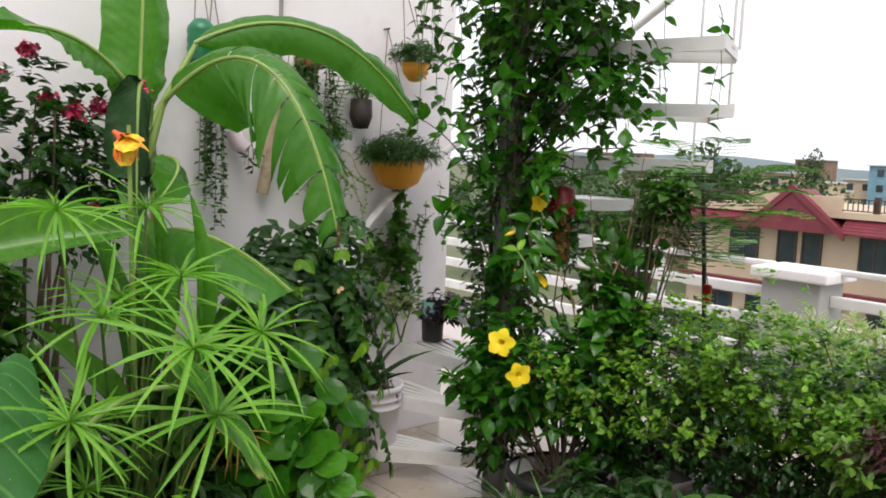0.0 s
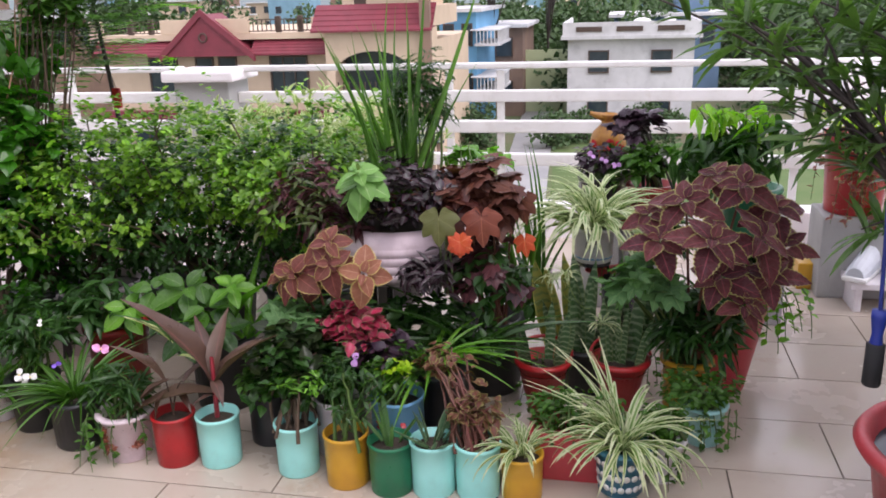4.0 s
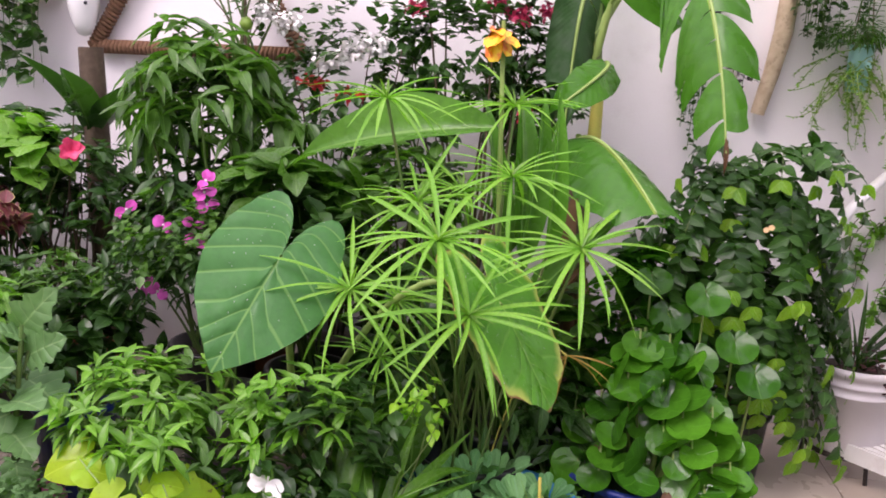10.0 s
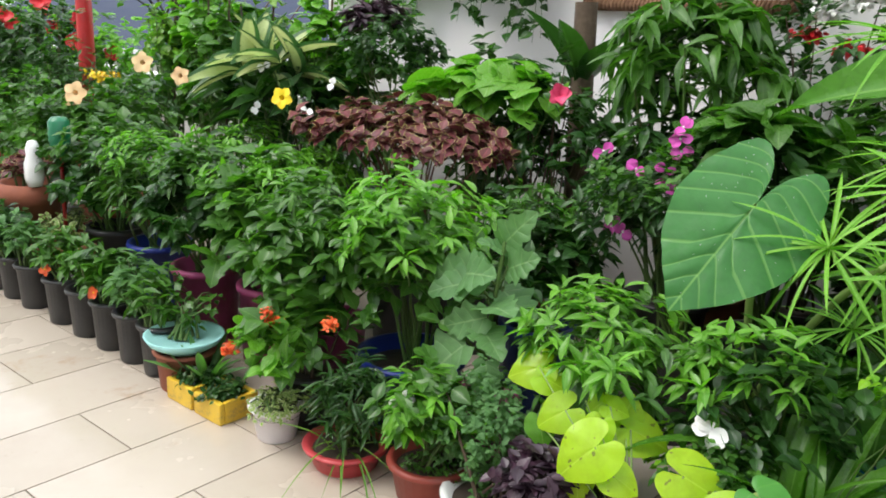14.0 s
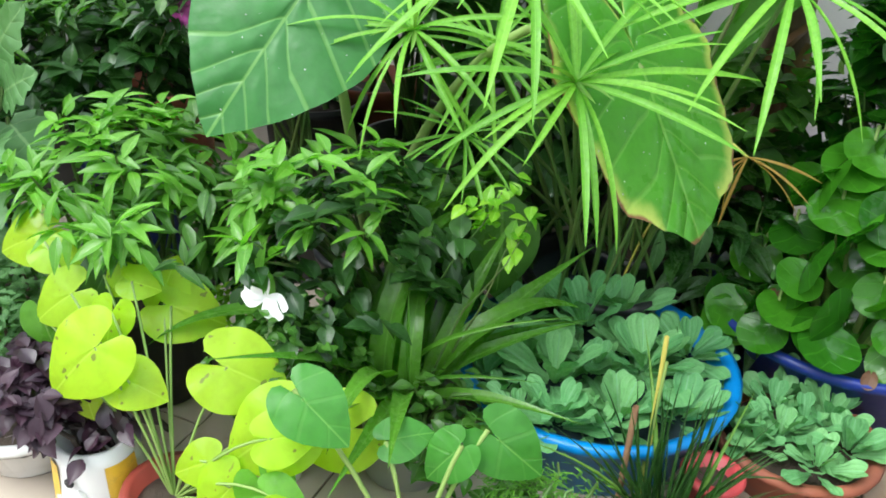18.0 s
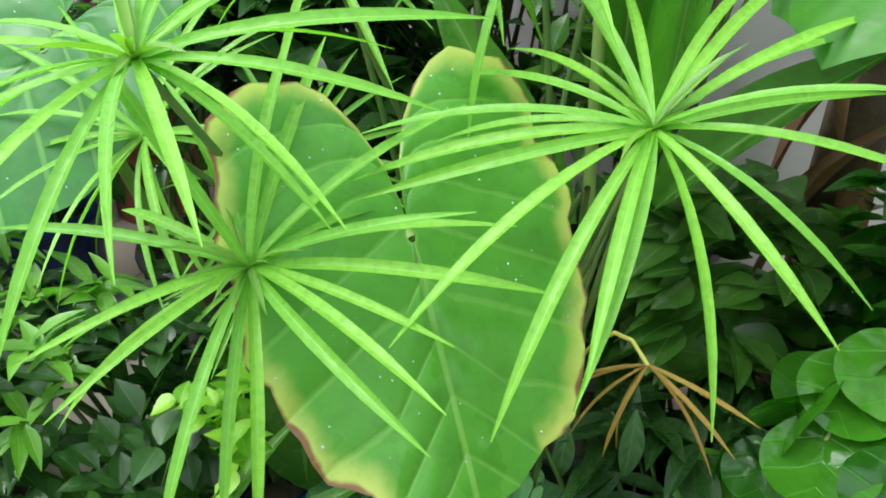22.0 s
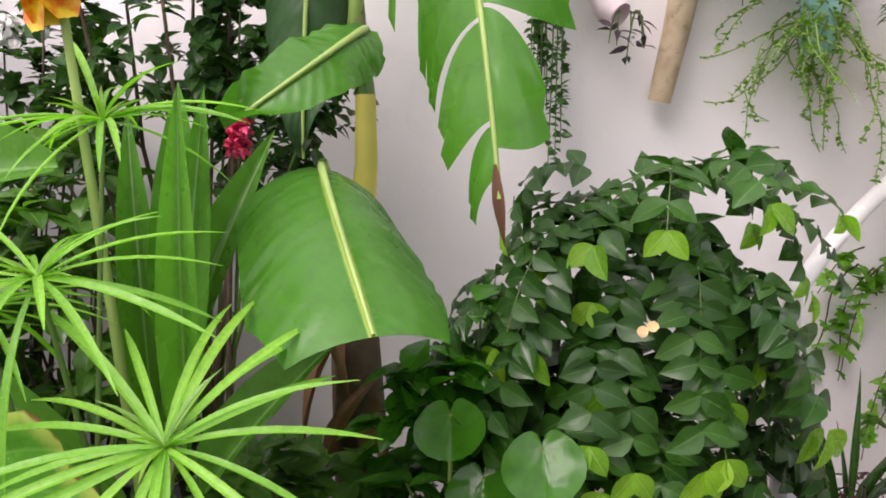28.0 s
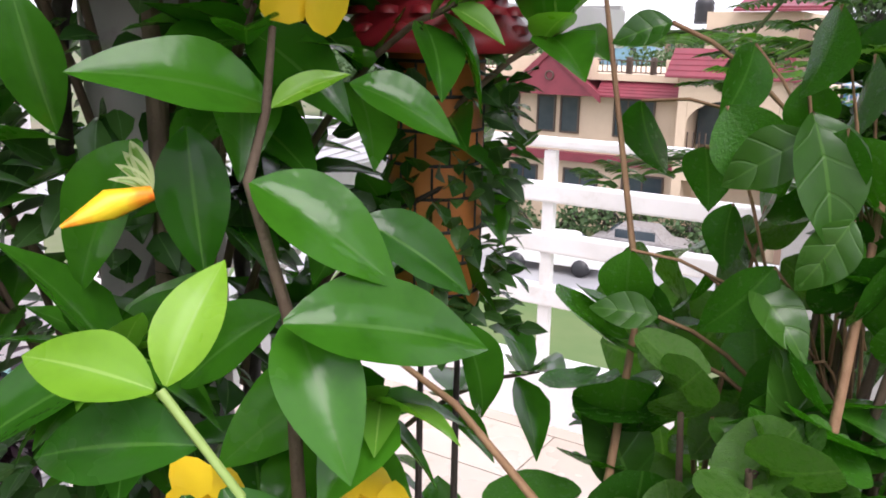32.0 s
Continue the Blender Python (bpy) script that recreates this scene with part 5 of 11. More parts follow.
def stems_to(t, rng, base, tips, mat="stem", r0=0.006, sag=-0.03, spread=0.03, n=7):
    """Stems from round the base to the tips."""
    b = np.asarray(base, float)
    tagged(part("branching", tubes([(bend(b + np.r_[rng.normal(0, spread, 2), 0], p, sag, n, 0.004, rng), np.linspace(r0, r0 * 0.35, n)) for p in tips], 5), M[mat], t), kind="stuff")


def bush(t, seed, base, c, r, mat, shape="ovate", n=60, k=6, size=(0.05, 0.09), stem="stem", spread=1.0, lift=0.4, zmin=-0.4, name="foliage", r0=0.006, inner=0.35, lump=0.25, roll=0.3, nstems=14, wid=None, dense=1.5, split=None):
    """Shoots from a base to tips in a crown, with a whorl of leaves at each tip and some below it."""
    rng = np.random.default_rng(seed)
    n, size = int(n * dense), (size[0] * 0.8, size[1] * 0.8)
    tips, d = crown(rng, c, r, n, zmin, inner, lump)
    tips[:, 2] = np.maximum(tips[:, 2], base[2] + 0.03)
    if nstems:
        stems_to(t, rng, base, tips[:nstems], stem, r0)
    ax = d * 0.8 + [0, 0, 0.7]
    P, D = whorls(rng, tips, ax, k, spread, lift)
    P += rng.normal(0, 0.008, P.shape)
    s = rng.uniform(size[0], size[1], len(P))
    return foliage(t, shape, P, D, s, rng, mat, roll, None, wid, name, split)


def clump(t, seed, base, n, length, mat, shape="strap", elev=(0.5, 1.3), spread=0.03, name="foliage", roll=0.25, wid=None, zoff=0.0, split=None):
    """Long leaves that rise from one root."""
    rng = np.random.default_rng(seed)
    a = rng.uniform(0, 2 * np.pi, n)
    e = rng.uniform(elev[0], elev[1], n)
    D = np.stack([np.cos(a) * np.cos(e), np.sin(a) * np.cos(e), np.sin(e)], 1)
    P = np.asarray(base, float) + np.stack([np.cos(a), np.sin(a), 0 * a], 1) * rng.uniform(0.2, 1, n)[:, None] * spread + [0, 0, zoff]
    return foliage(t, shape, P, D, rng.uniform(length[0], length[1], n), rng, mat, roll, None, wid, name, split)


def trail(t, seed, start, n, drop, mat, shape="small", size=(0.02, 0.035), step=0.018, drift=0.05, name="trailing_vine", stem="stem", out=(0.05, 0, 0), curl=0.0):
    """Hanging or trailing stems set with leaves."""
    rng = np.random.default_rng(seed)
    lines, P, D = [], [], []
    for i in range(n):
        length = rng.uniform(drop[0], drop[1])
        m = max(6, int(length / 0.03))
        p = np.asarray(start(rng), float)
        v = np.r_[rng.normal(0, drift, 2), 0.0] + np.asarray(out)
        q = [p]
        for j in range(m):
            v = v * 0.9 + np.r_[rng.normal(0, drift * 0.25, 2), -0.12 + curl * j / m]
            p = p + v / np.linalg.norm(v) * length / m
            q.append(p)
        q = np.array(q)
        lines.append((q, np.linspace(0.0022, 0.0012, len(q))))
        cnt = int(length / step)
        idx = rng.uniform(0.5, len(q) - 1.01, cnt)
        w = (idx % 1)[:, None]
        ii = idx.astype(int)
        P.append(q[ii] * (1 - w) + q[ii + 1] * w)
        D.append(unit_dirs(rng, cnt, -0.6) * [1, 1, 0.6] + [0, 0, -0.15])
    P, D = np.concatenate(P), np.concatenate(D)
    tagged(part("runner", tubes(lines, 4), M[stem], t), kind="stuff")
    return foliage(t, shape, P, D, rng.uniform(size[0], size[1], len(P)), rng, mat, 0.5, None, None, name, False)


def flower(t, at, face, size, mat, petals=5, name="flower", shape="petal", cup=0.5, centre=None, label=""):
    """A flower of petals round an eye, facing the way given."""
    rng = np.random.default_rng(int(abs(at[0] * 991 + at[1] * 577 + at[2] * 313)) + petals)
    f = np.asarray(face, float)
    P, D = whorls(rng, np.array([at]), f[None], petals, 1.0, cup)
    P = np.repeat(np.array([at], float), petals, 0)
    up = np.repeat(f[None], petals, 0)
    fl = part(name, leaves_mesh([put_leaves(SH.get(shape + "_fine", SH[shape]) if size > 0.02 else SH[shape], P, D, size * rng.uniform(0.9, 1.05, petals), rng, 0.15, up=up)], name), M[mat], t, label)
    if centre:
        part("eye", lathe([(0, 0), (size * 0.14, size * 0.03), (size * 0.1, size * 0.14), (0, size * 0.18)], tuple(at), 8, Vector(f).to_track_quat("Z", "Y").to_matrix()), M[centre], fl)
    return fl


def florets(t, seed, c, r, n, size, mat, name="flower_head"):
    rng = np.random.default_rng(seed)
    P, d = crown(rng, c, r, n, -0.8, 0.5, 0.2)
    Q, D = whorls(rng, P, d + [0, 0, 0.2], 5, 1.0, 0.4)
    return part(name, leaves_mesh([put_leaves(SH["petal"], Q, D, size * rng.uniform(0.7, 1.1, len(Q)), rng, 0.3)]), M[mat], t)


def trumpet(t, at, face, size, mat, name="flower", label=""):
    """A trumpet flower: a tube that opens into five broad petals."""
    f = Vector(face).normalized()
    q = f.to_track_quat("Z", "Y").to_matrix()
    s = size
    fl = part(name, lathe([(s * 0.05, -s * 0.9), (s * 0.08, -s * 0.5), (s * 0.2, -s * 0.2), (s * 0.3, 0)], tuple(at), 12, q), M[mat], t, label)
    rng = np.random.default_rng(int(abs(at[0] * 777 + at[2] * 333)))
    a = np.arange(5) / 5 * 6.283 + rng.uniform(0, 1)
    X, Y = np.array(q.col[0]), np.array(q.col[1])
    R = np.cos(a)[:, None] * X + np.sin(a)[:, None] * Y
    P = np.asarray(at, float) + R * s * 0.22
    me = leaves_mesh([put_leaves(leaf_shape([0.3, 0.5, 0.58, 0.45, 0.12], 5, 5, 0.2, 0.06), P, R + 0.25 * np.array(f), s * 0.75, rng, 0.1, up=np.repeat(np.array(f)[None], 5, 0))], "petals")
    part("petals", me, M[mat], fl)
    return fl


def big_leaf(t, base, tip, width, shape, mat, up=(0, 0, 1), name="leaf", label="", seed=1, bendy=None):
    """One large leaf from its stalk end to its tip."""
    rng = np.random.default_rng(seed)
    b, e = np.asarray(base, float), np.asarray(tip, float)
    ln = np.linalg.norm(e - b)
    return part(name, leaves_mesh([put_leaves(bendy or SH.get(shape + "_fine", SH[shape]), b[None], (e - b)[None], ln, rng, 0.0, up=np.asarray(up, float)[None], wid=width)], name), L[mat], t, label)


def drops(leaf, n, seed, r=(0.0006, 0.0016)):
    """Rain drops lying on a leaf."""
    rng = np.random.default_rng(seed)
    o = np.array(base_of(leaf))
    polys = leaf.data.polygons
    V, F, k = [], [], 0
    for i in rng.integers(len(polys) * 2 // 5, len(polys), n):
        c, nn = np.array(polys[int(i)].center) + o, np.array(polys[int(i)].normal)
        nn = nn if nn[2] > 0 else -nn
        a = np.cross(nn, (0.3, 0.9, 0.1))
        a /= np.linalg.norm(a)
        b = np.cross(nn, a)
        s = rng.uniform(*r)
        c = c + a * rng.normal(0, 0.01) + b * rng.normal(0, 0.01) + nn * 0.001
        for q, h in ((1.0, 0.0), (0.8, 0.5), (0.3, 0.8)):
            V += [c + s * q * (a * math.cos(w) + b * math.sin(w)) + nn * s * h for w in np.arange(6) * 1.0472]
        for ring in range(2):
            F += [[k + ring * 6 + j, k + ring * 6 + (j + 1) % 6, k + ring * 6 + 6 + (j + 1) % 6, k + ring * 6 + 6 + j] for j in range(6)]
        F += [[k + 12, k + 13, k + 14, k + 15], [k + 15, k + 16, k + 17, k + 12]]
        k += 18
    tagged(part("rain_drop", raw_mesh("drops", V, F, np.zeros((len(V), 2))), M["drop"], leaf), kind="stuff")


def umbrella(t, seed, c, root, size, n=22, tilt=(0, 0, 1), name="umbrella"):
    """An umbrella-sedge head: a stalk and a wheel of long blades."""
    rng = np.random.default_rng(seed)
    c, root = np.asarray(c, float), np.asarray(root, float)
    stalk = part("stalk", tubes([(bend(root, c, -0.02, 10), np.linspace(0.006, 0.004, 10))], 6), M["stem"], t)
    a = np.arange(n) / n * 2 * np.pi + rng.normal(0, 0.09, n)
    e = rng.normal(0.30, 0.26, n)
    q = np.array(Vector(tilt).normalized().to_track_quat("Z", "Y").to_matrix())
    D = np.stack([np.cos(a) * np.cos(e), np.sin(a) * np.cos(e), np.sin(e)], 1) @ q.T
    up = np.repeat(q[:, 2][None], n, 0)
    leaf_objects(stalk, "sedge", np.repeat(c[None], n, 0), D, size * rng.uniform(0.8, 1.1, n), rng, "sedge", 0.2, up, name="blade")
    m = 9
    a2 = rng.uniform(0, 6.28, m)
    e2 = rng.uniform(0.5, 1.2, m)
    D2 = np.stack([np.cos(a2) * np.cos(e2), np.sin(a2) * np.cos(e2), np.sin(e2)], 1) @ q.T
    part("seed_ray", leaves_mesh([put_leaves(SH["narrow"], np.repeat(c[None], m, 0), D2, size * rng.uniform(0.15, 0.4, m), rng, 0.3, wid=0.6)], "rays"), L["grass"], stalk)["kind"] = "stuff"

# ---- pots in front of the railing ----
R1 = "row of pots before the railing"


def tin(x, y, mat, label, r=0.068, h=0.155):
    r *= 0.9
    t = thing("potted_plant", (x, y, 0), label, "potted plant", R1)
    part("tin", lathe([(0, 0.004), (r * 0.955, 0.0), (r * 0.965, 0.005), (r * 0.985, h * 0.5), (r, h - 0.012), (r + 0.003, h - 0.010), (r + 0.0035, h - 0.004), (r + 0.001, h), (r - 0.003, h - 0.001), (r * 0.94, 0.02), (0, 0.02)], (x, y, 0), 26), M[mat], t)
    part("soil", soil_mesh((x, y, 0), r * 0.95, h * 0.88), M["soil"], t)
    return t


def rosette(t, seed, c, axis, tiers, mat, shape="coleus", wid=1.0, name="leaf"):
    """Opposite leaves in tiers round a shoot tip, the largest lowest. tiers: (leaves, size, lift, height on the axis)."""
    rng = np.random.default_rng(seed)
    ax = np.asarray(axis, float) / np.linalg.norm(axis)
    u = np.cross(ax, (0.2, 0.9, 0.35))
    u /= np.linalg.norm(u)
    v = np.cross(ax, u)
    a0 = rng.uniform(0, 6.28)
    for j, (k, size, lift, h) in enumerate(tiers):
        a = a0 + j * 0.8 + np.arange(k) / k * 6.283 + rng.normal(0, 0.13, k)
        D = np.cos(a)[:, None] * u + np.sin(a)[:, None] * v + rng.normal(lift, 0.08, k)[:, None] * ax
        P = np.asarray(c, float) + ax * h + 0.12 * size * D
        leaf_objects(t, shape, P, D, size * rng.uniform(0.85, 1.12, k), rng, mat, 0.12, np.repeat(ax[None], k, 0), wid, name)


def shoot(t, root, c, mat="red_stem", r=0.005, sag=-0.03):
    return part("stem", tubes([(bend(root, c, sag, 8), np.linspace(r, r * 0.6, 8))], 6), M[mat], t)


p = potted("potted_plant", "black plastic pot with a narrow-leaved green plant", "potted plant", (-2.15, 2.18, 0), 0.08, 0.165, "black_plastic", group=R1)
clump(p, 1, (-2.14, 2.17, 0.15), 40, (0.14, 0.26), "dark", "strap", (0.4, 1.3), 0.03, wid=0.45)
p = potted("potted_plant", "whitish glass pot with grassy striped leaves", "potted plant", (-1.985, 2.14, 0), 0.062, 0.105, "white_plastic", 0.8, group=R1)
clump(p, 2, (-1.985, 2.13, 0.09), 60, (0.14, 0.27), "strap", "strap", (0.3, 1.4), 0.03, wid=0.42)
p = potted("potted_plant", "black plastic pot with white flowers and fine leaves", "potted plant", (-1.815, 2.115, 0), 0.078, 0.175, "black_plastic", group=R1)
bush(p, 3, (-1.815, 2.115, 0.16), (-1.80, 2.14, 0.31), (0.13, 0.11, 0.15), "dark", "lance", 44, 6, (0.045, 0.08))
part("flower_spray", tubes([(bend((-1.80, 2.1, 0.18), (-1.70, 2.06, 0.40), 0.03, 8), np.linspace(0.003, 0.0015, 8))], 5), M["pale_stem"], p)
rg = np.random.default_rng(301)
q = np.array(bend((-1.80, 2.1, 0.18), (-1.70, 2.06, 0.40), 0.03, 18))[4:]
foliage(p, "narrow", np.repeat(q, 3, 0), unit_dirs(rg, len(q) * 3, -0.1), 0.045, rg, "mid", name="spray_leaves")
for dx, dz in ((0, 0), (-0.02, 0.015), (0.018, 0.01)):
    flower(p, (-1.77 + dx, 2.03, 0.20 + dz), (0.5, -0.7, 0.5), 0.02, "petal_white", 5, centre="petal_yellow")
flower(p, (-1.70, 2.05, 0.385), (0.5, -0.7, 0.5), 0.012, "petal_white", 5)
p = potted("potted_plant", "black plastic pot with pink periwinkle flowers", "potted plant", (-1.61, 2.04, 0), 0.085, 0.16, "black_plastic", group=R1)
clump(p, 4, (-1.61, 2.04, 0.15), 90, (0.1, 0.24), "mid", "strap", (0.1, 1.3), 0.04, wid=0.42)
flower(p, (-1.469, 2.0, 0.335), (0.5, -0.7, 0.55), 0.025, "petal_pale_pink", 5, centre="petal_yellow")
shoot(p, (-1.56, 2.03, 0.17), (-1.47, 2.006, 0.33), "stem", 0.0025)
flower(p, (-1.62, 1.99, 0.28), (0.4, -0.8, 0.4), 0.014, "blue_petal", 5)
p = potted("potted_plant", "white pot with brushed floral marks and a trailing plant", "potted plant", (-1.415, 1.99, 0), 0.078, 0.15, "pink_white", 0.76, group=R1)
rg = np.random.default_rng(8)
for i in range(9):
    a, z = rg.uniform(-2.7, -0.3), rg.uniform(0.03, 0.115)
    rr = 0.078 * (0.76 + 0.24 * z / 0.15) + 0.002
    florets(p, 100 + i, (-1.415 + rr * math.cos(a), 1.99 + rr * math.sin(a), z), 0.008, 4, 0.012, "terracotta", "painted_mark")
trail(p, 5, lambda r: (-1.44 + r.normal(0, 0.05), 1.95 + r.normal(0, 0.03), 0.155), 9, (0.1, 0.22), "mid", size=(0.018, 0.028), out=(-0.03, -0.08, 0.02))
bush(p, 6, (-1.415, 1.99, 0.14), (-1.42, 2.0, 0.22), (0.1, 0.08, 0.07), "dark", "narrow", 22, 6, (0.05, 0.1))
p = tin(-1.255, 1.985, "red", "red painted tin pot with a brown-leaved sapling")
shoot(p, (-1.25, 1.985, 0.12), (-1.27, 1.99, 0.26), "bark", 0.003)
shoot(p, (-1.26, 1.985, 0.12), (-1.22, 2.0, 0.25), "bark", 0.003)
for i, (bb, tt) in enumerate((((-1.27, 1.99, 0.25), (-1.36, 1.97, 0.40)), ((-1.25, 1.98, 0.26), (-1.39, 1.93, 0.20)), ((-1.22, 2.0, 0.24), (-1.17, 2.06, 0.32)), ((-1.26, 1.97, 0.23), (-1.30, 1.92, 0.16)), ((-1.24, 2.0, 0.22), (-1.17, 1.95, 0.20)))):
    big_leaf(p, bb, tt, 0.95, "long", "cordyline", name="leaf", seed=i)
p = tin(-1.122, 2.0, "aqua", "aqua painted tin pot with a brown-pink cordyline")
part("stem", tubes([(bend((-1.122, 2.0, 0.11), (-1.118, 2.0, 0.33), 0, 6), np.linspace(0.008, 0.006, 6))], 8), M["cordyline_stalk"], p)
for i, (tip, wd_, h) in enumerate((((-1.262, 1.99, 0.555), 1.0, 0.30), ((-1.118, 2.07, 0.46), 0.9, 0.32), ((-0.99, 2.02, 0.445), 0.75, 0.29), ((-1.39, 1.93, 0.245), 1.0, 0.27), ((-1.055, 1.92, 0.255), 1.25, 0.31), ((-1.03, 2.1, 0.40), 0.8, 0.30), ((-1.20, 2.1, 0.44), 0.8, 0.29), ((-1.15, 1.93, 0.24), 0.7, 0.26))):
    big_leaf(p, (-1.12, 2.0, h - 0.05), tip, wd_, "long", "cordyline", name="leaf", seed=i)
p = tin(-1.02, 2.15, "black_plastic", "black plastic pot of green leaves behind the tins", 0.075, 0.17)
bush(p, 10, (-1.02, 2.15, 0.15), (-1.0, 2.1, 0.22), (0.09, 0.07, 0.09), "mid", "small", 40, 5, (0.025, 0.042))
p = tin(-0.875, 1.99, "aqua", "aqua painted tin pot with a dark glossy shrub", 0.068, 0.155)
bush(p, 11, (-0.875, 1.99, 0.13), (-0.90, 2.05, 0.29), (0.12, 0.09, 0.13), "black_green", "ovate", 34, 5, (0.045, 0.075), "bark")
bush(p, 12, (-0.875, 1.99, 0.13), (-0.90, 2.02, 0.26), (0.13, 0.1, 0.11), "dark", "ovate", 24, 5, (0.035, 0.06), nstems=0, name="lower_leaves")
p = tin(-0.715, 1.955, "yellow", "ochre yellow tin pot with a small-leaved plant", 0.068, 0.155)
bush(p, 13, (-0.715, 1.955, 0.13), (-0.72, 1.99, 0.27), (0.11, 0.09, 0.09), "dark", "lance", 44, 6, (0.028, 0.05))
bush(p, 14, (-0.715, 1.955, 0.13), (-0.84, 1.96, 0.29), (0.09, 0.05, 0.03), "fresh", "lance", 12, 5, (0.022, 0.036), nstems=0, name="young_leaves")
p = tin(-0.583, 1.94, "green", "dark green tin pot with an aloe", 0.068, 0.15)
clump(p, 15, (-0.583, 1.94, 0.12), 9, (0.10, 0.17), "eggplant", "sword", (0.6, 1.4), 0.02, wid=0.6)
p = tin(-0.467, 1.95, "aqua", "aqua painted tin pot with a spiky aloe", 0.068, 0.155)
clump(p, 16, (-0.467, 1.95, 0.12), 14, (0.09, 0.15), "aloe", "sword", (0.4, 1.35), 0.02, wid=0.9)
p = tin(-0.344, 1.955, "aqua", "aqua painted tin pot with a brown coleus", 0.068, 0.155)
bush(p, 17, (-0.344, 1.955, 0.13), (-0.35, 1.97, 0.23), (0.07, 0.06, 0.06), "coleus_brown", "coleus", 22, 5, (0.025, 0.045), "red_stem")
bush(p, 171, (-0.344, 1.955, 0.13), (-0.46, 2.08, 0.31), (0.09, 0.06, 0.06), "coleus_brown", "coleus", 17, 5, (0.024, 0.042), "red_stem", name="upper_leaves", lift=0.2)
p = tin(-0.60, 2.09, "sky_blue", "light blue tin pot printed with hearts", 0.085, 0.21)
for i in range(5):
    a = -2.4 + i * 0.42
    florets(p, 200 + i, (-0.60 + 0.079 * math.cos(a), 2.09 + 0.079 * math.sin(a), 0.09 + 0.05 * (i % 2)), 0.005, 3, 0.018, "pink_red", "heart_print")
bush(p, 18, (-0.60, 2.09, 0.19), (-0.60, 2.08, 0.29), (0.11, 0.08, 0.09), "mid", "small", 40, 5, (0.02, 0.036))
bush(p, 181, (-0.60, 2.09, 0.19), (-0.59, 2.03, 0.32), (0.06, 0.03, 0.03), "lime", "small", 7, 4, (0.02, 0.032), nstems=0, name="young_leaves")
p = tin(-0.79, 2.11, "white_plastic", "white plastic pot between the tins", 0.07, 0.18)
bush(p, 19, (-0.79, 2.11, 0.16), (-0.79, 2.12, 0.27), (0.09, 0.08, 0.09), "dark", "ovate", 26, 5, (0.03, 0.05))
p = tin(-0.225, 1.96, "yellow", "orange-yellow tin pot with a striped spider plant", 0.062, 0.13)
clump(p, 20, (-0.225, 1.965, 0.12), 46, (0.10, 0.19), "spider", "spider_arch", (0.5, 1.4), 0.025, wid=1.1)
p = thing("planter_box", (-0.1, 2.1, 0), "red rectangular planter box with young green plants", "planter", R1)
pieces("board", [box_bm((-0.22, 2.04, 0), (-0.02, 2.055, 0.14), 0.004), box_bm((-0.22, 2.17, 0), (-0.02, 2.185, 0.14), 0.004), box_bm((-0.22, 2.057, 0), (-0.205, 2.168, 0.14), 0.004), box_bm((-0.035, 2.057, 0), (-0.02, 2.168, 0.14), 0.004), box_bm((-0.204, 2.057, 0.002), (-0.036, 2.168, 0.11))], M["pink_red"], p)
bush(p, 21, (-0.12, 2.11, 0.11), (-0.11, 2.13, 0.17), (0.15, 0.08, 0.07), "mid", "small", 70, 5, (0.018, 0.032))
p = potted("potted_plant", "teal pot with white polka spots and a large spider plant", "potted plant", (0.035, 2.03, 0), 0.075, 0.14, "blue_flower_pot", 0.75, 0.08, R1)
for i in range(24):
    a, z = -2.9 + 2.7 * (i % 8) / 8 + 0.2 * (i // 8 % 2), 0.03 + 0.036 * (i // 8)
    rr = 0.075 * (0.75 + 0.25 * z / 0.14) + 0.001
    n = Vector((math.cos(a), math.sin(a), -0.1))
    part("spot", lathe([(0, 0.0025), (0.010, 0.002), (0.010, 0.0)], (0.035 + rr * n.x, 2.03 + rr * n.y, z), 8, n.to_track_quat("Z", "Y").to_matrix()), M["white_enamel"], p)
clump(p, 22, (0.035, 2.03, 0.13), 95, (0.14, 0.25), "spider", "spider_arch", (0.35, 1.5), 0.035, wid=1.1)
clump(p, 221, (0.02, 2.04, 0.13), 12, (0.20, 0.28), "spider", "spider", (1.2, 1.5), 0.03, wid=0.9, name="upright_leaves")
p = potted("potted_plant", "small white pot beside the polka-dot pot", "potted plant", (0.15, 2.11, 0), 0.055, 0.12, "white_plastic", 0.8, group=R1)
bush(p, 231, (0.15, 2.11, 0.1), (0.15, 2.12, 0.16), (0.09, 0.08, 0.06), "mid", "small", 40, 5, (0.018, 0.032))
trail(p, 23, lambda r: (0.15 + r.normal(0, 0.03), 2.08, 0.12), 7, (0.08, 0.16), "mid", size=(0.018, 0.028), out=(0, -0.06, 0))
p = potted("potted_plant", "pale aqua bucket with leafy trailing herbs", "potted plant", (0.275, 2.33, 0), 0.065, 0.125, "pale_aqua", 0.8, group=R1)
bush(p, 24, (0.275, 2.33, 0.11), (0.26, 2.31, 0.17), (0.12, 0.1, 0.05), "mid", "small", 70, 5, (0.018, 0.034))
trail(p, 25, lambda r: (0.28 + r.normal(0, 0.05), 2.28, 0.13), 8, (0.08, 0.14), "mid", size=(0.016, 0.028), out=(0.05, -0.06, 0))

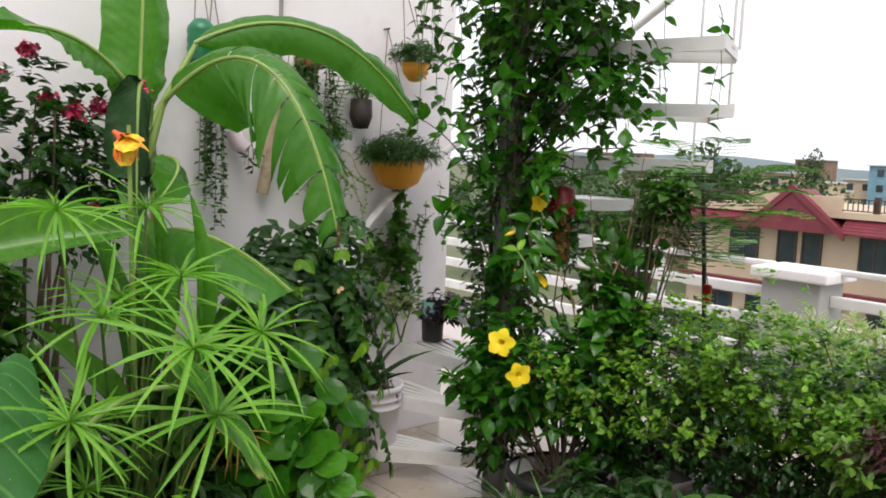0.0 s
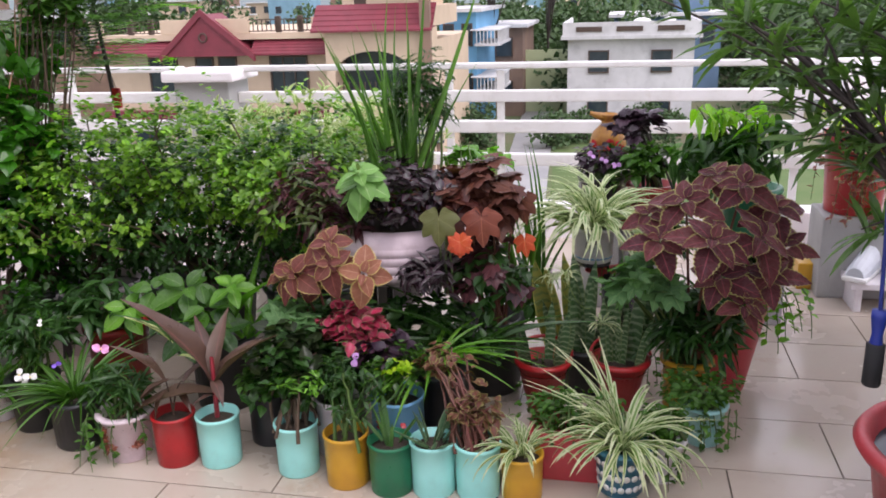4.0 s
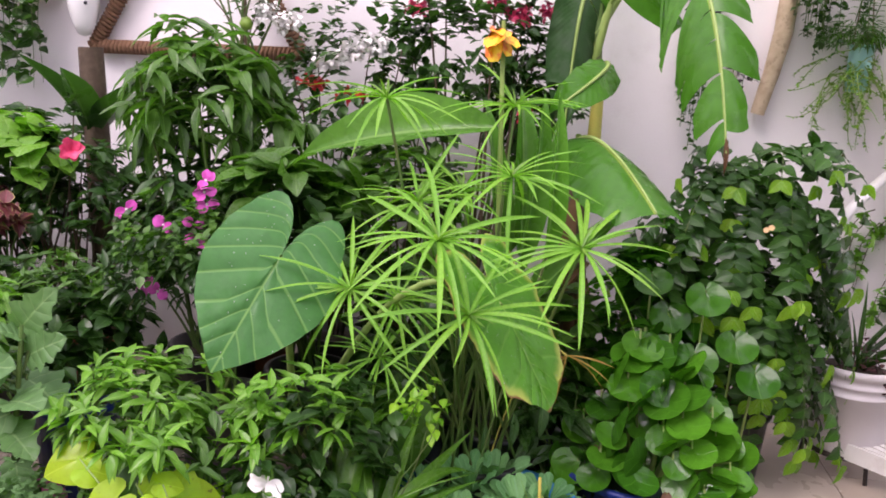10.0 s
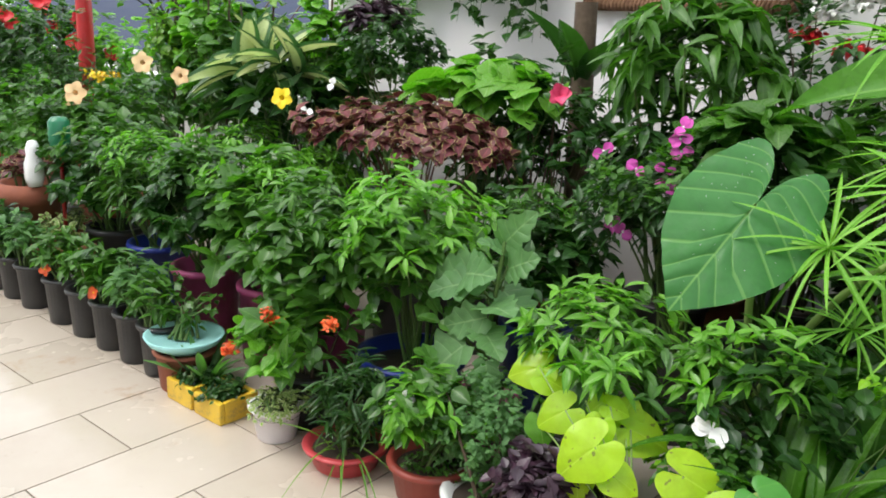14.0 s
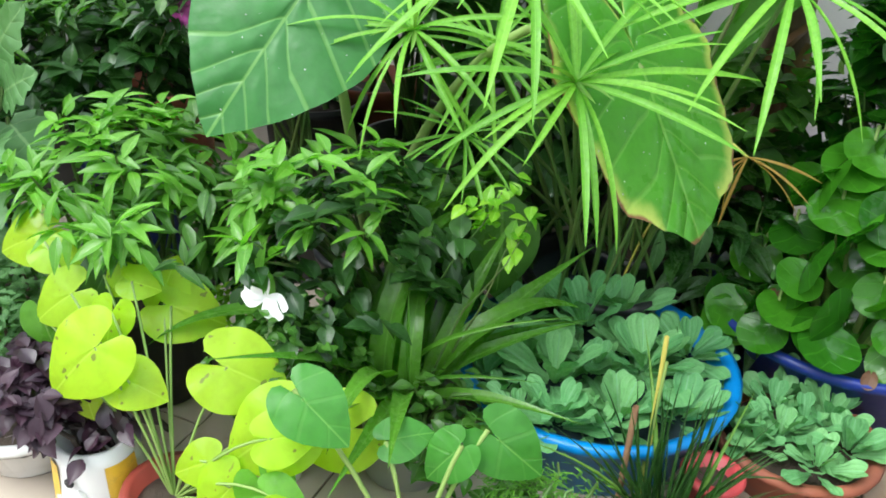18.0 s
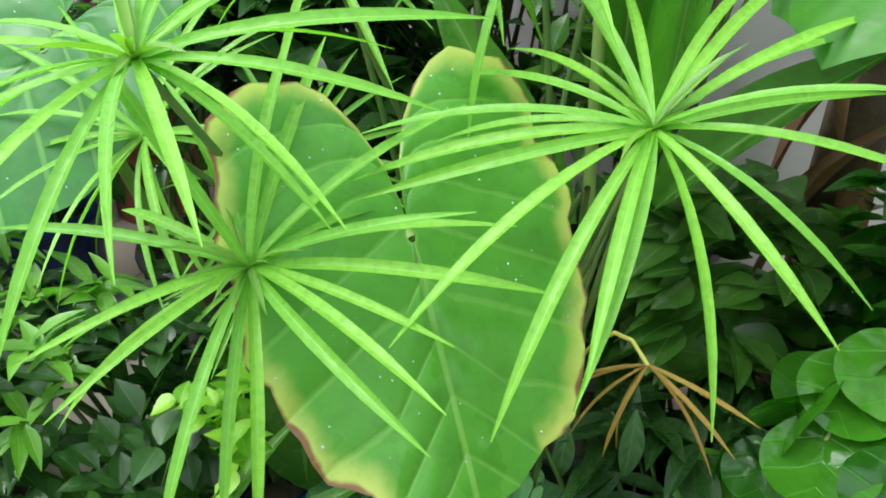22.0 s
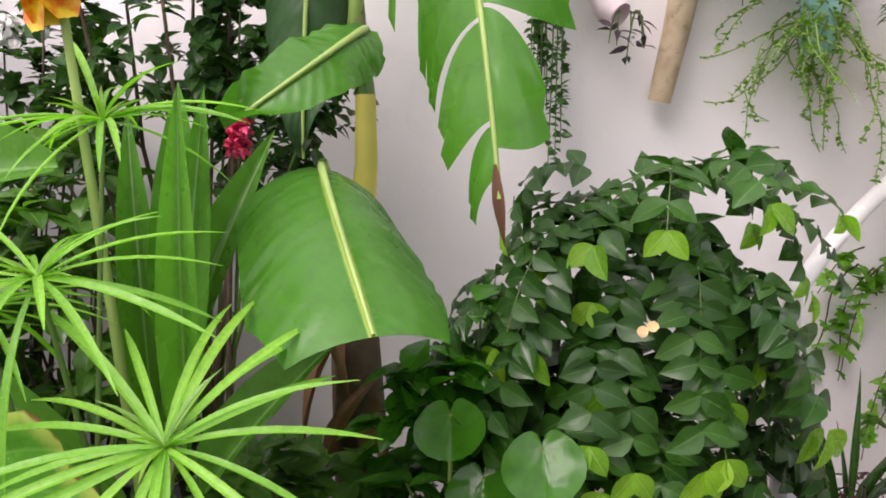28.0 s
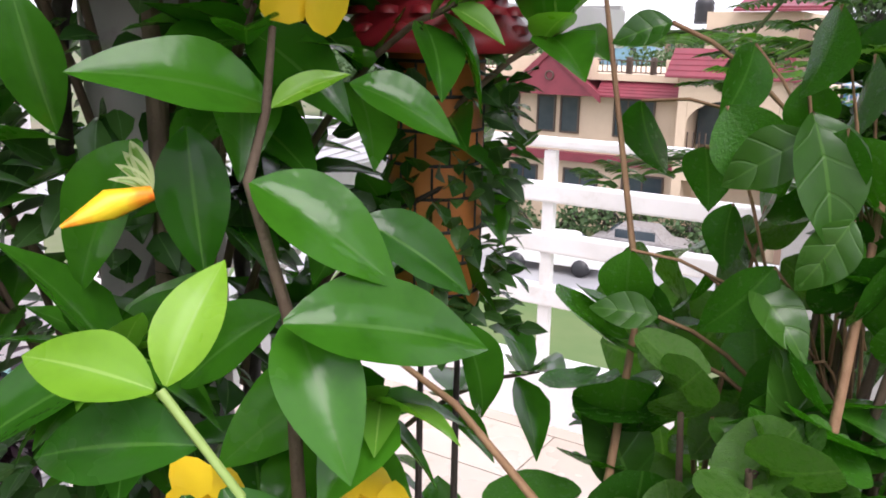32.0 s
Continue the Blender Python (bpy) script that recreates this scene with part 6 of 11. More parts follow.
# second row
for i, (x, y, r, sd) in enumerate(((-0.212, 2.46, 0.086, 31), (0.03, 2.5, 0.09, 32))):
    p = potted("potted_plant", "glossy red pot with wide rim and banded snake plant", "potted plant", (x, y, 0.012), r, 0.165, "red", 0.55, 0.09, "red snake plant pots")
    part("foot", lathe([(0, 0), (0.045, 0), (0.05, 0.006), (0.05, 0.0125), (0, 0.0125)], (x, y, 0), 20), M["red"], p)
    part("handle_bow", tubes([([(x + (r + 0.004) * math.cos(w), y + (r + 0.004) * math.sin(w) * 0.8 + 0.02, 0.18 + 0.035 * math.sin(w)) for w in np.linspace(0, math.pi, 12)], 0.006)], 6), M["red"], p)
    rg = np.random.default_rng(sd)
    for j in range(7 if i == 0 else 11):
        u, w = rg.uniform(-0.8, 0.9), rg.uniform(-0.6, 0.7)
        h = rg.uniform(0.13, 0.24) if i == 0 else rg.uniform(0.18, 0.31)
        bb = np.array((x + r * 0.7 * u, y + r * 0.7 * w, 0.14))
        big_leaf(p, bb, bb + (0.05 * u, 0.04 * w, h), rg.uniform(0.85, 1.2), "sword", "snake", up=(rg.normal(0, 0.5), -1, 0.1), name="sword_leaf", seed=j)
    trail(p, sd + 5, lambda g, x=x, y=y: (x + g.normal(0, 0.07), y + 0.03, 0.18), 5, (0.06, 0.14), "mid", size=(0.016, 0.028), out=(0, -0.08, 0.05))
p = potted("potted_plant", "black pot of tall banded snake plant leaves", "potted plant", (-0.08, 2.64, 0), 0.1, 0.16, "black_plastic", 0.8)
rg = np.random.default_rng(313)
for j in range(15):
    u, w = rg.uniform(-1.1, 1.1), rg.uniform(-0.7, 0.4)
    bb = np.array((-0.10 + 0.085 * u, 2.62 + 0.07 * w, 0.13))
    big_leaf(p, bb, bb + (0.06 * u + rg.normal(0, 0.02), 0.05 * w, rg.uniform(0.2, 0.36)), rg.uniform(0.8, 1.1), "sword", "snake_yellow" if j % 5 == 1 else "snake", up=(rg.normal(0, 0.5), -1, 0.1), name="sword_leaf", seed=j)
for bx, by, bz in ((-0.19, 2.55, 0.42), (-0.03, 2.44, 0.31), (-0.15, 2.5, 0.45)):
    clump(p, int(bz * 100), (bx, by, bz), 22, (0.04, 0.085), "spider", "spider_arch", (0.0, 1.3), 0.008, wid=1.3, name="spider_plantlet")
    shoot(p, (-0.06, 2.62, 0.3), (bx, by, bz + 0.005), "pale_stem", 0.0016, 0.05)
p = potted("potted_plant", "ochre yellow ribbed pot with a tall burgundy coleus", "potted plant", (0.24, 2.55, 0), 0.078, 0.17, "yellow", 0.85, 0.1)
for k in range(2):
    part("rib", lathe([(0.071 + 0.006 * k, 0.0), (0.0735 + 0.006 * k, 0.004), (0.071 + 0.006 * k, 0.008)], (0.24, 2.55, 0.05 + 0.05 * k), 26), M["yellow"], p)
rg = np.random.default_rng(33)
for j, (x, y, z, sz) in enumerate(((0.26, 2.30, 0.62, 0.13), (0.12, 2.36, 0.60, 0.11), (0.40, 2.38, 0.61, 0.12), (0.20, 2.44, 0.70, 0.11), (0.36, 2.48, 0.74, 0.11), (0.46, 2.52, 0.66, 0.11), (0.30, 2.36, 0.50, 0.11), (0.44, 2.40, 0.49, 0.10), (0.50, 2.50, 0.55, 0.10), (0.30, 2.56, 0.75, 0.09), (0.10, 2.5, 0.64, 0.08), (0.36, 2.32, 0.43, 0.08))):
    shoot(p, (0.24 + rg.normal(0, 0.02), 2.55 + rg.normal(0, 0.02), 0.14), (x, y, z), "red_stem", 0.006)
    rosette(p, 330 + j, (x, y, z), (0.25 * rg.normal(), -0.55, 0.8), ((4, sz * 0.92, 0.0, 0.0), (4, sz * 0.62, 0.25, 0.012), (2, sz * 0.36, 0.7, 0.022)), "coleus", wid=0.9)
bush(p, 34, (0.24, 2.55, 0.14), (0.25, 2.5, 0.29), (0.15, 0.12, 0.12), "dark", "narrow", 70, 6, (0.07, 0.13), name="lower_leaves")
bush(p, 341, (0.24, 2.55, 0.14), (0.09, 2.42, 0.47), (0.09, 0.07, 0.09), "eggplant", "maple", 9, 4, (0.06, 0.09), name="grey_leaves")
tilt = Vector((0.13, 0.1, 1)).normalized().to_track_quat("Z", "Y").to_matrix()
p = thing("potted_plant", (0.37, 2.68, 0), "tall faded red pot leaning with trailing green", "potted plant")
part("pot", lathe([(0, 0.012), (0.062, 0.010), (0.066, 0.018), (0.097, 0.36), (0.104, 0.362), (0.105, 0.386), (0.088, 0.386), (0.058, 0.03), (0, 0.03)], (0.37, 2.68, 0), 26, tilt), M["pink_red"], p)
part("soil", lathe([(0.085, 0.355), (0, 0.36)], (0.37, 2.68, 0), 16, tilt), M["soil"], p)
trail(p, 35, lambda r: (0.50 + r.normal(0, 0.04), 2.62, 0.39), 7, (0.12, 0.25), "fresh", size=(0.02, 0.036), out=(0.08, -0.03, 0.03))
bush(p, 36, (0.42, 2.72, 0.35), (0.42, 2.70, 0.45), (0.12, 0.1, 0.08), "dark", "ovate", 26, 5, (0.05, 0.08))
# spider plant in a white pot on an iron stand
stand = thing("plant_stand", (-0.07, 2.82, 0), "black iron plant stand with three legs", "stand")
part("ring", lathe([(0.05, 0.385), (0.06, 0.385), (0.06, 0.398), (0.0, 0.398)], (-0.07, 2.82, 0), 20), M["black_plastic"], stand)
for a in (0.5, 2.6, 4.7):
    part("leg", tubes([([(-0.07 + 0.10 * math.cos(a), 2.82 + 0.10 * math.sin(a), 0), (-0.07 + 0.055 * math.cos(a), 2.82 + 0.055 * math.sin(a), 0.388)], 0.005)], 6), M["black_plastic"], stand)
p = potted("potted_plant", "white plastic pot with ink scribbles and arching spider plant", "potted plant", (-0.07, 2.82, 0.399), 0.075, 0.125, "white_enamel", 0.82, 0.1)
part("base_band", lathe([(0.064, 0.0), (0.067, 0.003), (0.066, 0.010), (0.064, 0.012)], (-0.07, 2.82, 0.412), 24), M["sky_blue"], p)
for i, (a, z, w) in enumerate(((-1.9, 0.06, 0.03), (-1.65, 0.05, 0.04), (-1.45, 0.075, 0.03))):
    rr = 0.0745
    q = [(-0.07 + rr * math.cos(a + w * k), 2.82 + rr * math.sin(a + w * k), 0.399 + z + (0.025 if k % 2 else 0)) for k in range(4)]
    part("scribble", tubes([(q, 0.002)], 4), M["ink"], p)
clump(p, 37, (-0.07, 2.82, 0.51), 150, (0.20, 0.34), "spider", "spider_arch", (0.55, 1.5), 0.05, wid=1.0)
clump(p, 371, (-0.10, 2.80, 0.52), 40, (0.22, 0.36), "spider", "spider_arch", (0.25, 0.9), 0.05, wid=1.0, name="low_leaves")
rp = thing("ring_planter", (0.06, 2.9, 0), "faded red half-ring planter standing behind the spider plant", "planter")
part("ring", tubes([([(-0.01 + 0.115 * math.cos(w), 2.88 + 0.02 * math.cos(w), 0.43 + 0.095 * math.sin(w)) for w in np.linspace(-2.3, 1.9, 20)], 0.024)], 12), M["pink_red"], rp)
part("block", lathe([(0, 0), (0.06, 0), (0.06, 0.335), (0, 0.335)], (0.02, 2.88, 0), 16), M["black_plastic"], rp)
trail(rp, 38, lambda r: (0.0 + r.normal(0, 0.08), 2.84, 0.37), 7, (0.08, 0.16), "fresh", size=(0.018, 0.03), out=(0, -0.07, 0.02))
bush(rp, 381, (0.06, 2.88, 0.3), (0.17, 2.86, 0.46), (0.10, 0.08, 0.12), "dark", "lance", 30, 6, (0.05, 0.09))
# row along the parapet
p = potted("potted_plant", "red pot of dark green hanging leaves near the railing", "potted plant", (0.15, 3.55, 0.34), 0.10, 0.17, "red", 0.75, 0.12)
part("block", box_bm((0.04, 3.44, 0), (0.26, 3.66, 0.338), 0.01), M["grey_concrete"], p)
bush(p, 39, (0.15, 3.55, 0.49), (0.10, 3.48, 0.60), (0.17, 0.12, 0.09), "mid", "ovate", 34, 5, (0.05, 0.08))
bush(p, 40, (0.15, 3.55, 0.49), (0.10, 3.5, 0.77), (0.14, 0.09, 0.06), "purple", "maple", 16, 5, (0.045, 0.075), "dark_bark", name="purple_leaves")
p = potted("potted_plant", "green pot with tall drooping dark and yellow leaves", "potted plant", (0.52, 3.4, 0.3), 0.12, 0.24, "green", 0.75)
part("block", box_bm((0.38, 3.27, 0), (0.66, 3.53, 0.298), 0.01), M["grey_concrete"], p)
bush(p, 41, (0.52, 3.4, 0.5), (0.42, 3.3, 0.66), (0.2, 0.16, 0.16), "dark", "long", 40, 5, (0.1, 0.17), lift=-0.5)
bush(p, 42, (0.52, 3.4, 0.5), (0.42, 3.32, 0.84), (0.17, 0.1, 0.04), "tip", "long", 7, 4, (0.1, 0.15), lift=-0.8, name="young_leaves")
p = potted("potted_plant", "red pot with a trailing yellow-red creeper", "potted plant", (1.0, 3.75, 0.36), 0.14, 0.34, "red", 0.8)
part("block", box_bm((0.86, 3.62, 0), (1.14, 3.88, 0.358), 0.01), M["grey_concrete"], p)
trail(p, 43, lambda r: (1.0 + r.normal(0, 0.1), 3.66, 0.72), 30, (0.15, 0.42), "coleus_rust", size=(0.02, 0.035), out=(0, -0.1, 0.05), drift=0.1)
bush(p, 44, (1.0, 3.75, 0.66), (1.0, 3.72, 0.75), (0.18, 0.12, 0.08), "lime", "small", 40, 5, (0.02, 0.04))
jug = thing("gilded_jug", (-0.04, 3.72, 0), "gilded jug vase with red painted flowers on a block", "vase")
part("block", box_bm((-0.16, 3.62, 0), (0.08, 3.84, 0.58), 0.01), M["grey_concrete"], jug)
part("body", lathe([(0, 0.58), (0.05, 0.58), (0.074, 0.61), (0.08, 0.65), (0.066, 0.70), (0.032, 0.735), (0.028, 0.755), (0.042, 0.775), (0.036, 0.78), (0.022, 0.76), (0, 0.75)], (-0.04, 3.72, 0), 24), M["gold"], jug)
part("spout", tubes([([(-0.06, 3.71, 0.765), (-0.09, 3.70, 0.775), (-0.12, 3.70, 0.785)], [0.02, 0.014, 0.008])], 8), M["gold"], jug)
for i, a in enumerate((-2.2, -1.5, -0.9)):
    flower(jug, (-0.04 + 0.081 * math.cos(a), 3.72 + 0.081 * math.sin(a), 0.65), (math.cos(a), math.sin(a), 0), 0.03, "petal_red", 5, "painted_flower")
p = potted("potted_plant", "dark pot of small lilac flowers below the jug", "potted plant", (-0.06, 3.46, 0.4), 0.09, 0.16, "black_plastic")
part("block", box_bm((-0.14, 3.38, 0), (0.02, 3.54, 0.398), 0.01), M["grey_concrete"], p)
bush(p, 45, (-0.06, 3.46, 0.54), (-0.06, 3.46, 0.62), (0.13, 0.1, 0.07), "purple", "small", 34, 5, (0.03, 0.05))
for i in range(3):
    flower(p, (-0.1 + 0.05 * i, 3.38, 0.66 - 0.02 * i), (0, -1, 0.4), 0.018, "petal_lilac", 5)

# tyre planter with lemongrass, succulent and striped creepers
ty = thing("tyre_planter", (-0.70, 2.56, 0), "pink-white painted old tyre planter full of plants", "planter")
for a in (0.6, 2.6, 4.7):
    part("leg", tubes([([(-0.70 + 0.14 * math.cos(a), 2.56 + 0.14 * math.sin(a), 0), (-0.70 + 0.13 * math.cos(a), 2.56 + 0.13 * math.sin(a), 0.425)], 0.011)], 6), M["black_plastic"], ty)
tread = [(0.100, 0.420), (0.165, 0.420), (0.205, 0.445)]
for z in (0.465, 0.492, 0.519, 0.546):
    tread += [(0.222, z - 0.011), (0.222, z + 0.009), (0.2195, z + 0.0105), (0.2195, z + 0.0135)]
part("tyre", lathe(tread + [(0.205, 0.590), (0.185, 0.605), (0.172, 0.595), (0.19, 0.52), (0.155, 0.445), (0.0, 0.445)], (-0.70, 2.56, 0), 44), M["pink_white"], ty)
part("soil", soil_mesh((-0.70, 2.56, 0.42), 0.18, 0.16), M["soil"], ty)
rg = np.random.default_rng(46)
n = 26
tip = np.stack([-0.70 + rg.normal(0, 0.085, n), 2.63 + rg.normal(0, 0.07, n), rg.uniform(1.0, 1.24, n)], 1)
root = np.stack([-0.71 + rg.normal(0, 0.035, n), 2.62 + rg.normal(0, 0.035, n), np.full(n, 0.57)], 1)
foliage(ty, "blade_up", root, tip - root, np.linalg.norm(tip - root, axis=1), rg, "lemongrass", 0.6, None, 0.28, "lemongrass", False)
for i, tp in enumerate(((-0.38, 2.6, 1.38), (-0.80, 2.58, 1.31), (-0.56, 2.58, 1.38), (-0.90, 2.56, 1.17), (-0.62, 2.55, 1.28), (-0.78, 2.62, 1.26))):
    big_leaf(ty, (-0.71 + 0.01 * i, 2.61, 0.58), tp, 0.34, "blade_up", "lemongrass", up=(0.4 * (-1) ** i, -1, 0.2), name="lemongrass_blade", seed=i)
bush(ty, 48, (-0.64, 2.7, 0.6), (-0.64, 2.70, 0.95), (0.11, 0.08, 0.19), "dark", "narrow", 130, 7, (0.03, 0.06), name="fine_leaves")
for j, (k, size, lift, h) in enumerate(((4, 0.080, -0.35, 0.0), (4, 0.078, -0.2, 0.025), (4, 0.066, -0.05, 0.05), (4, 0.050, 0.15, 0.07), (2, 0.03, 0.6, 0.08))):
    rosette(ty, 490 + j, (-0.735, 2.31, 0.755), (0.0, -0.6, 1.0), ((k, size, lift, h),), "succulent", "ovate", 1.2, "fleshy_leaf")
part("succulent_stem", tubes([([(-0.70, 2.5, 0.58), (-0.735, 2.36, 0.68), (-0.735, 2.27, 0.84)], 0.006)], 6), M["pale_stem"], ty)
bush(ty, 50, (-0.6, 2.55, 0.6), (-0.62, 2.46, 0.69), (0.22, 0.13, 0.13), "zebrina", "ovate", 120, 5, (0.03, 0.058), "red_stem", name="striped_creeper")
bush(ty, 51, (-0.8, 2.6, 0.6), (-0.93, 2.44, 0.66), (0.19, 0.12, 0.13), "maroon", "long", 70, 5, (0.045, 0.09), "red_stem", name="dark_croton")
bush(ty, 512, (-0.8, 2.6, 0.6), (-0.95, 2.42, 0.66), (0.2, 0.12, 0.13), "croton_green", "long", 34, 4, (0.05, 0.09), nstems=0, name="green_croton")
bush(ty, 511, (-0.5, 2.7, 0.6), (-0.50, 2.82, 0.76), (0.12, 0.08, 0.05), "fresh", "heart", 10, 4, (0.035, 0.055), name="heart_leaves")
bush(ty, 521, (-0.56, 2.36, 0.5), (-0.55, 2.28, 0.43), (0.09, 0.06, 0.09), "zebrina", "lance", 16, 5, (0.06, 0.10), nstems=0, lift=-0.2, name="hanging_leaves", split=True)
# Dark leaf colour stands in for the deep shade beneath the tyre.
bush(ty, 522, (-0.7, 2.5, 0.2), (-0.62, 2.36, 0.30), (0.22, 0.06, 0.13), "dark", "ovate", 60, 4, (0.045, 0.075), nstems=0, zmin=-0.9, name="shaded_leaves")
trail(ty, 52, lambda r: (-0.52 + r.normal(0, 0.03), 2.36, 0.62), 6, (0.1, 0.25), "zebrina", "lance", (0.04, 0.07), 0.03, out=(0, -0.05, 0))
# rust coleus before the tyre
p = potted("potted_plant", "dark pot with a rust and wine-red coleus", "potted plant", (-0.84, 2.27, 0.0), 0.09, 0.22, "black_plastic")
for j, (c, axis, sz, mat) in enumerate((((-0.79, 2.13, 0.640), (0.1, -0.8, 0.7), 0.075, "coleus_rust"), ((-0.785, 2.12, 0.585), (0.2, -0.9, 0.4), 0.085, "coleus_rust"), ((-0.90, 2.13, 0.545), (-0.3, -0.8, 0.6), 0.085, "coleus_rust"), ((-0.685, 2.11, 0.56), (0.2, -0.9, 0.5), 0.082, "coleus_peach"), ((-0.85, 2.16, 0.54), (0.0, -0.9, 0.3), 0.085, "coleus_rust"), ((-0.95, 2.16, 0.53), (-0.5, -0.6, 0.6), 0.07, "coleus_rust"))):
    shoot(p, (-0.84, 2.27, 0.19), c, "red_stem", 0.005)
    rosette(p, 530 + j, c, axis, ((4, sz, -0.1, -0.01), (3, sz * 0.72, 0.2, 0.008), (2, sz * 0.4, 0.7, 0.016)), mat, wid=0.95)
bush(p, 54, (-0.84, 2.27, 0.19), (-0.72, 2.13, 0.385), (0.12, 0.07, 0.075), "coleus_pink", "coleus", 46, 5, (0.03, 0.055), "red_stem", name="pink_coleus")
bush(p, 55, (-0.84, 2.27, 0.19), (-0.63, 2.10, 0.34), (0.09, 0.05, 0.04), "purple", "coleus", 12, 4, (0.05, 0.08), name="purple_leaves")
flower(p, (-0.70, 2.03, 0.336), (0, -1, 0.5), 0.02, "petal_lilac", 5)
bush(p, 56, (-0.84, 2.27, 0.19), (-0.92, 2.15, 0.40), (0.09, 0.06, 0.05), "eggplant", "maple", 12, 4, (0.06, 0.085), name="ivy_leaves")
# Leaves coloured dark in place of the shade below the coleus.
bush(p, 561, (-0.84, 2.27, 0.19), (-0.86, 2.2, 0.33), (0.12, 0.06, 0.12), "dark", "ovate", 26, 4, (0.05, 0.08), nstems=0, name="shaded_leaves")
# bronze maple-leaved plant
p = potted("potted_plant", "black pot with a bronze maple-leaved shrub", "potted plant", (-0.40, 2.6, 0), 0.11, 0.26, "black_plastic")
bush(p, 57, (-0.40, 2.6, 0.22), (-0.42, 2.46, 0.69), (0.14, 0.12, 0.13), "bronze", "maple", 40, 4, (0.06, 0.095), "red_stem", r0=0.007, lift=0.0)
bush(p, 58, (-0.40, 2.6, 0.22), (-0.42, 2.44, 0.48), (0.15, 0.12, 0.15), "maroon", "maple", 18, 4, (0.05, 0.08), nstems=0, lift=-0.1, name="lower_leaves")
# Shade low in this shrub is painted as dark leaves.
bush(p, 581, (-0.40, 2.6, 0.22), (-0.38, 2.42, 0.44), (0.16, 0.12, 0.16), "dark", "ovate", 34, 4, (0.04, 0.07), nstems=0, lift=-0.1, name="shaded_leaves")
for i, (a, sz) in enumerate(((0.6, 0.036), (2.6, 0.036), (3.6, 0.042), (4.7, 0.046), (5.8, 0.042))):
    b = np.array((-0.434, 2.24, 0.622))
    big_leaf(p, b, b + sz * np.array((math.cos(a), -0.25, math.sin(a))), 1.0, "maple", "orange_leaf", up=(0, -1, 0.3), name="orange_leaf", seed=i)
big_leaf(p, (-0.50, 2.27, 0.685), (-0.50, 2.24, 0.605), 1.0, "maple", "olive", up=(0, -1, 0.3), name="old_leaf")
big_leaf(p, (-0.38, 2.30, 0.68), (-0.375, 2.27, 0.60), 1.0, "maple", "russet", up=(0, -1, 0.3), name="russet_leaf")
big_leaf(p, (-0.27, 2.44, 0.575), (-0.262, 2.42, 0.525), 0.9, "maple", "orange_leaf", up=(0, -1, 0.3), name="orange_leaf")
clump(p, 59, (-0.30, 2.68, 0.22), 24, (0.38, 0.62), "lemongrass", "blade_up", (1.25, 1.53), 0.05, name="grass_blades", wid=0.36)
p2 = potted("potted_plant", "dark pot with broad strap leaves", "potted plant", (-0.50, 2.22, 0.0), 0.075, 0.24, "black_plastic")
clump(p2, 61, (-0.51, 2.19, 0.26), 34, (0.15, 0.27), "fresh", "strap", (0.3, 1.0), 0.02, wid=0.42)
clump(p2, 60, (-0.42, 2.3, 0.24), 22, (0.2, 0.36), "dark", "strap", (0.4, 1.2), 0.03, name="dark_strap_leaves", wid=0.5)
bush(p2, 611, (-0.5, 2.22, 0.22), (-0.46, 2.3, 0.28), (0.16, 0.08, 0.08), "dark", "small", 50, 5, (0.025, 0.045), nstems=0, name="low_leaves")

# broad-leaved seedlings between the hedge and the tins
p = potted("potted_plant", "red pot with bright broad-leaved seedling", "potted plant", (-1.66, 2.36, 0.0), 0.1, 0.27, "red")
shoot(p, (-1.64, 2.34, 0.24), (-1.53, 2.25, 0.35), "stem", 0.004)
rosette(p, 62, (-1.53, 2.25, 0.355), (0.2, -0.6, 0.8), ((5, 0.085, 0.0, 0.0), (3, 0.055, 0.4, 0.02)), "fresh", "ovate")
rosette(p, 621, (-1.44, 2.27, 0.42), (0.2, -0.6, 0.8), ((4, 0.07, 0.1, 0.0), (2, 0.04, 0.4, 0.02)), "mid", "ovate")
bush(p, 63, (-1.66, 2.36, 0.24), (-1.66, 2.28, 0.33), (0.16, 0.1, 0.1), "dark", "lance", 30, 6, (0.06, 0.1), name="lower_leaves")
p = potted("potted_plant", "black pot with broad green leaves", "potted plant", (-1.27, 2.36, 0.0), 0.11, 0.25, "black_plastic")
for j, (x, y, z, sz, mat) in enumerate(((-1.33, 2.28, 0.42, 0.11, "mid"), (-1.25, 2.25, 0.37, 0.10, "mid"), (-1.17, 2.27, 0.44, 0.07, "fresh"), (-1.40, 2.3, 0.36, 0.10, "dark"), (-1.20, 2.22, 0.31, 0.09, "dark"), (-1.31, 2.2, 0.30, 0.09, "dark"))):
    shoot(p, (-1.27, 2.36, 0.2), (x, y, z), "stem", 0.004)
    rosette(p, 640 + j, (x, y, z), (0.1, -0.5, 0.9), ((5, sz, 0.05, 0.0), (3, sz * 0.7, 0.4, 0.02)), mat, "ovate", 0.9)
clump(p, 65, (-1.15, 2.3, 0.26), 9, (0.22, 0.36), "strap", "strap", (0.8, 1.4), 0.03, name="strap_leaves", wid=0.5)
big_leaf(p, (-1.32, 2.14, 0.30), (-1.40, 2.08, 0.46), 0.8, "long", "varieg", name="striped_leaf")
big_leaf(p, (-1.3, 2.12, 0.27), (-1.16, 2.08, 0.30), 0.8, "long", "varieg", name="striped_leaf")
big_leaf(p, (-1.17, 2.28, 0.34), (-1.06, 2.26, 0.53), 0.6, "long", "strap", name="striped_leaf")

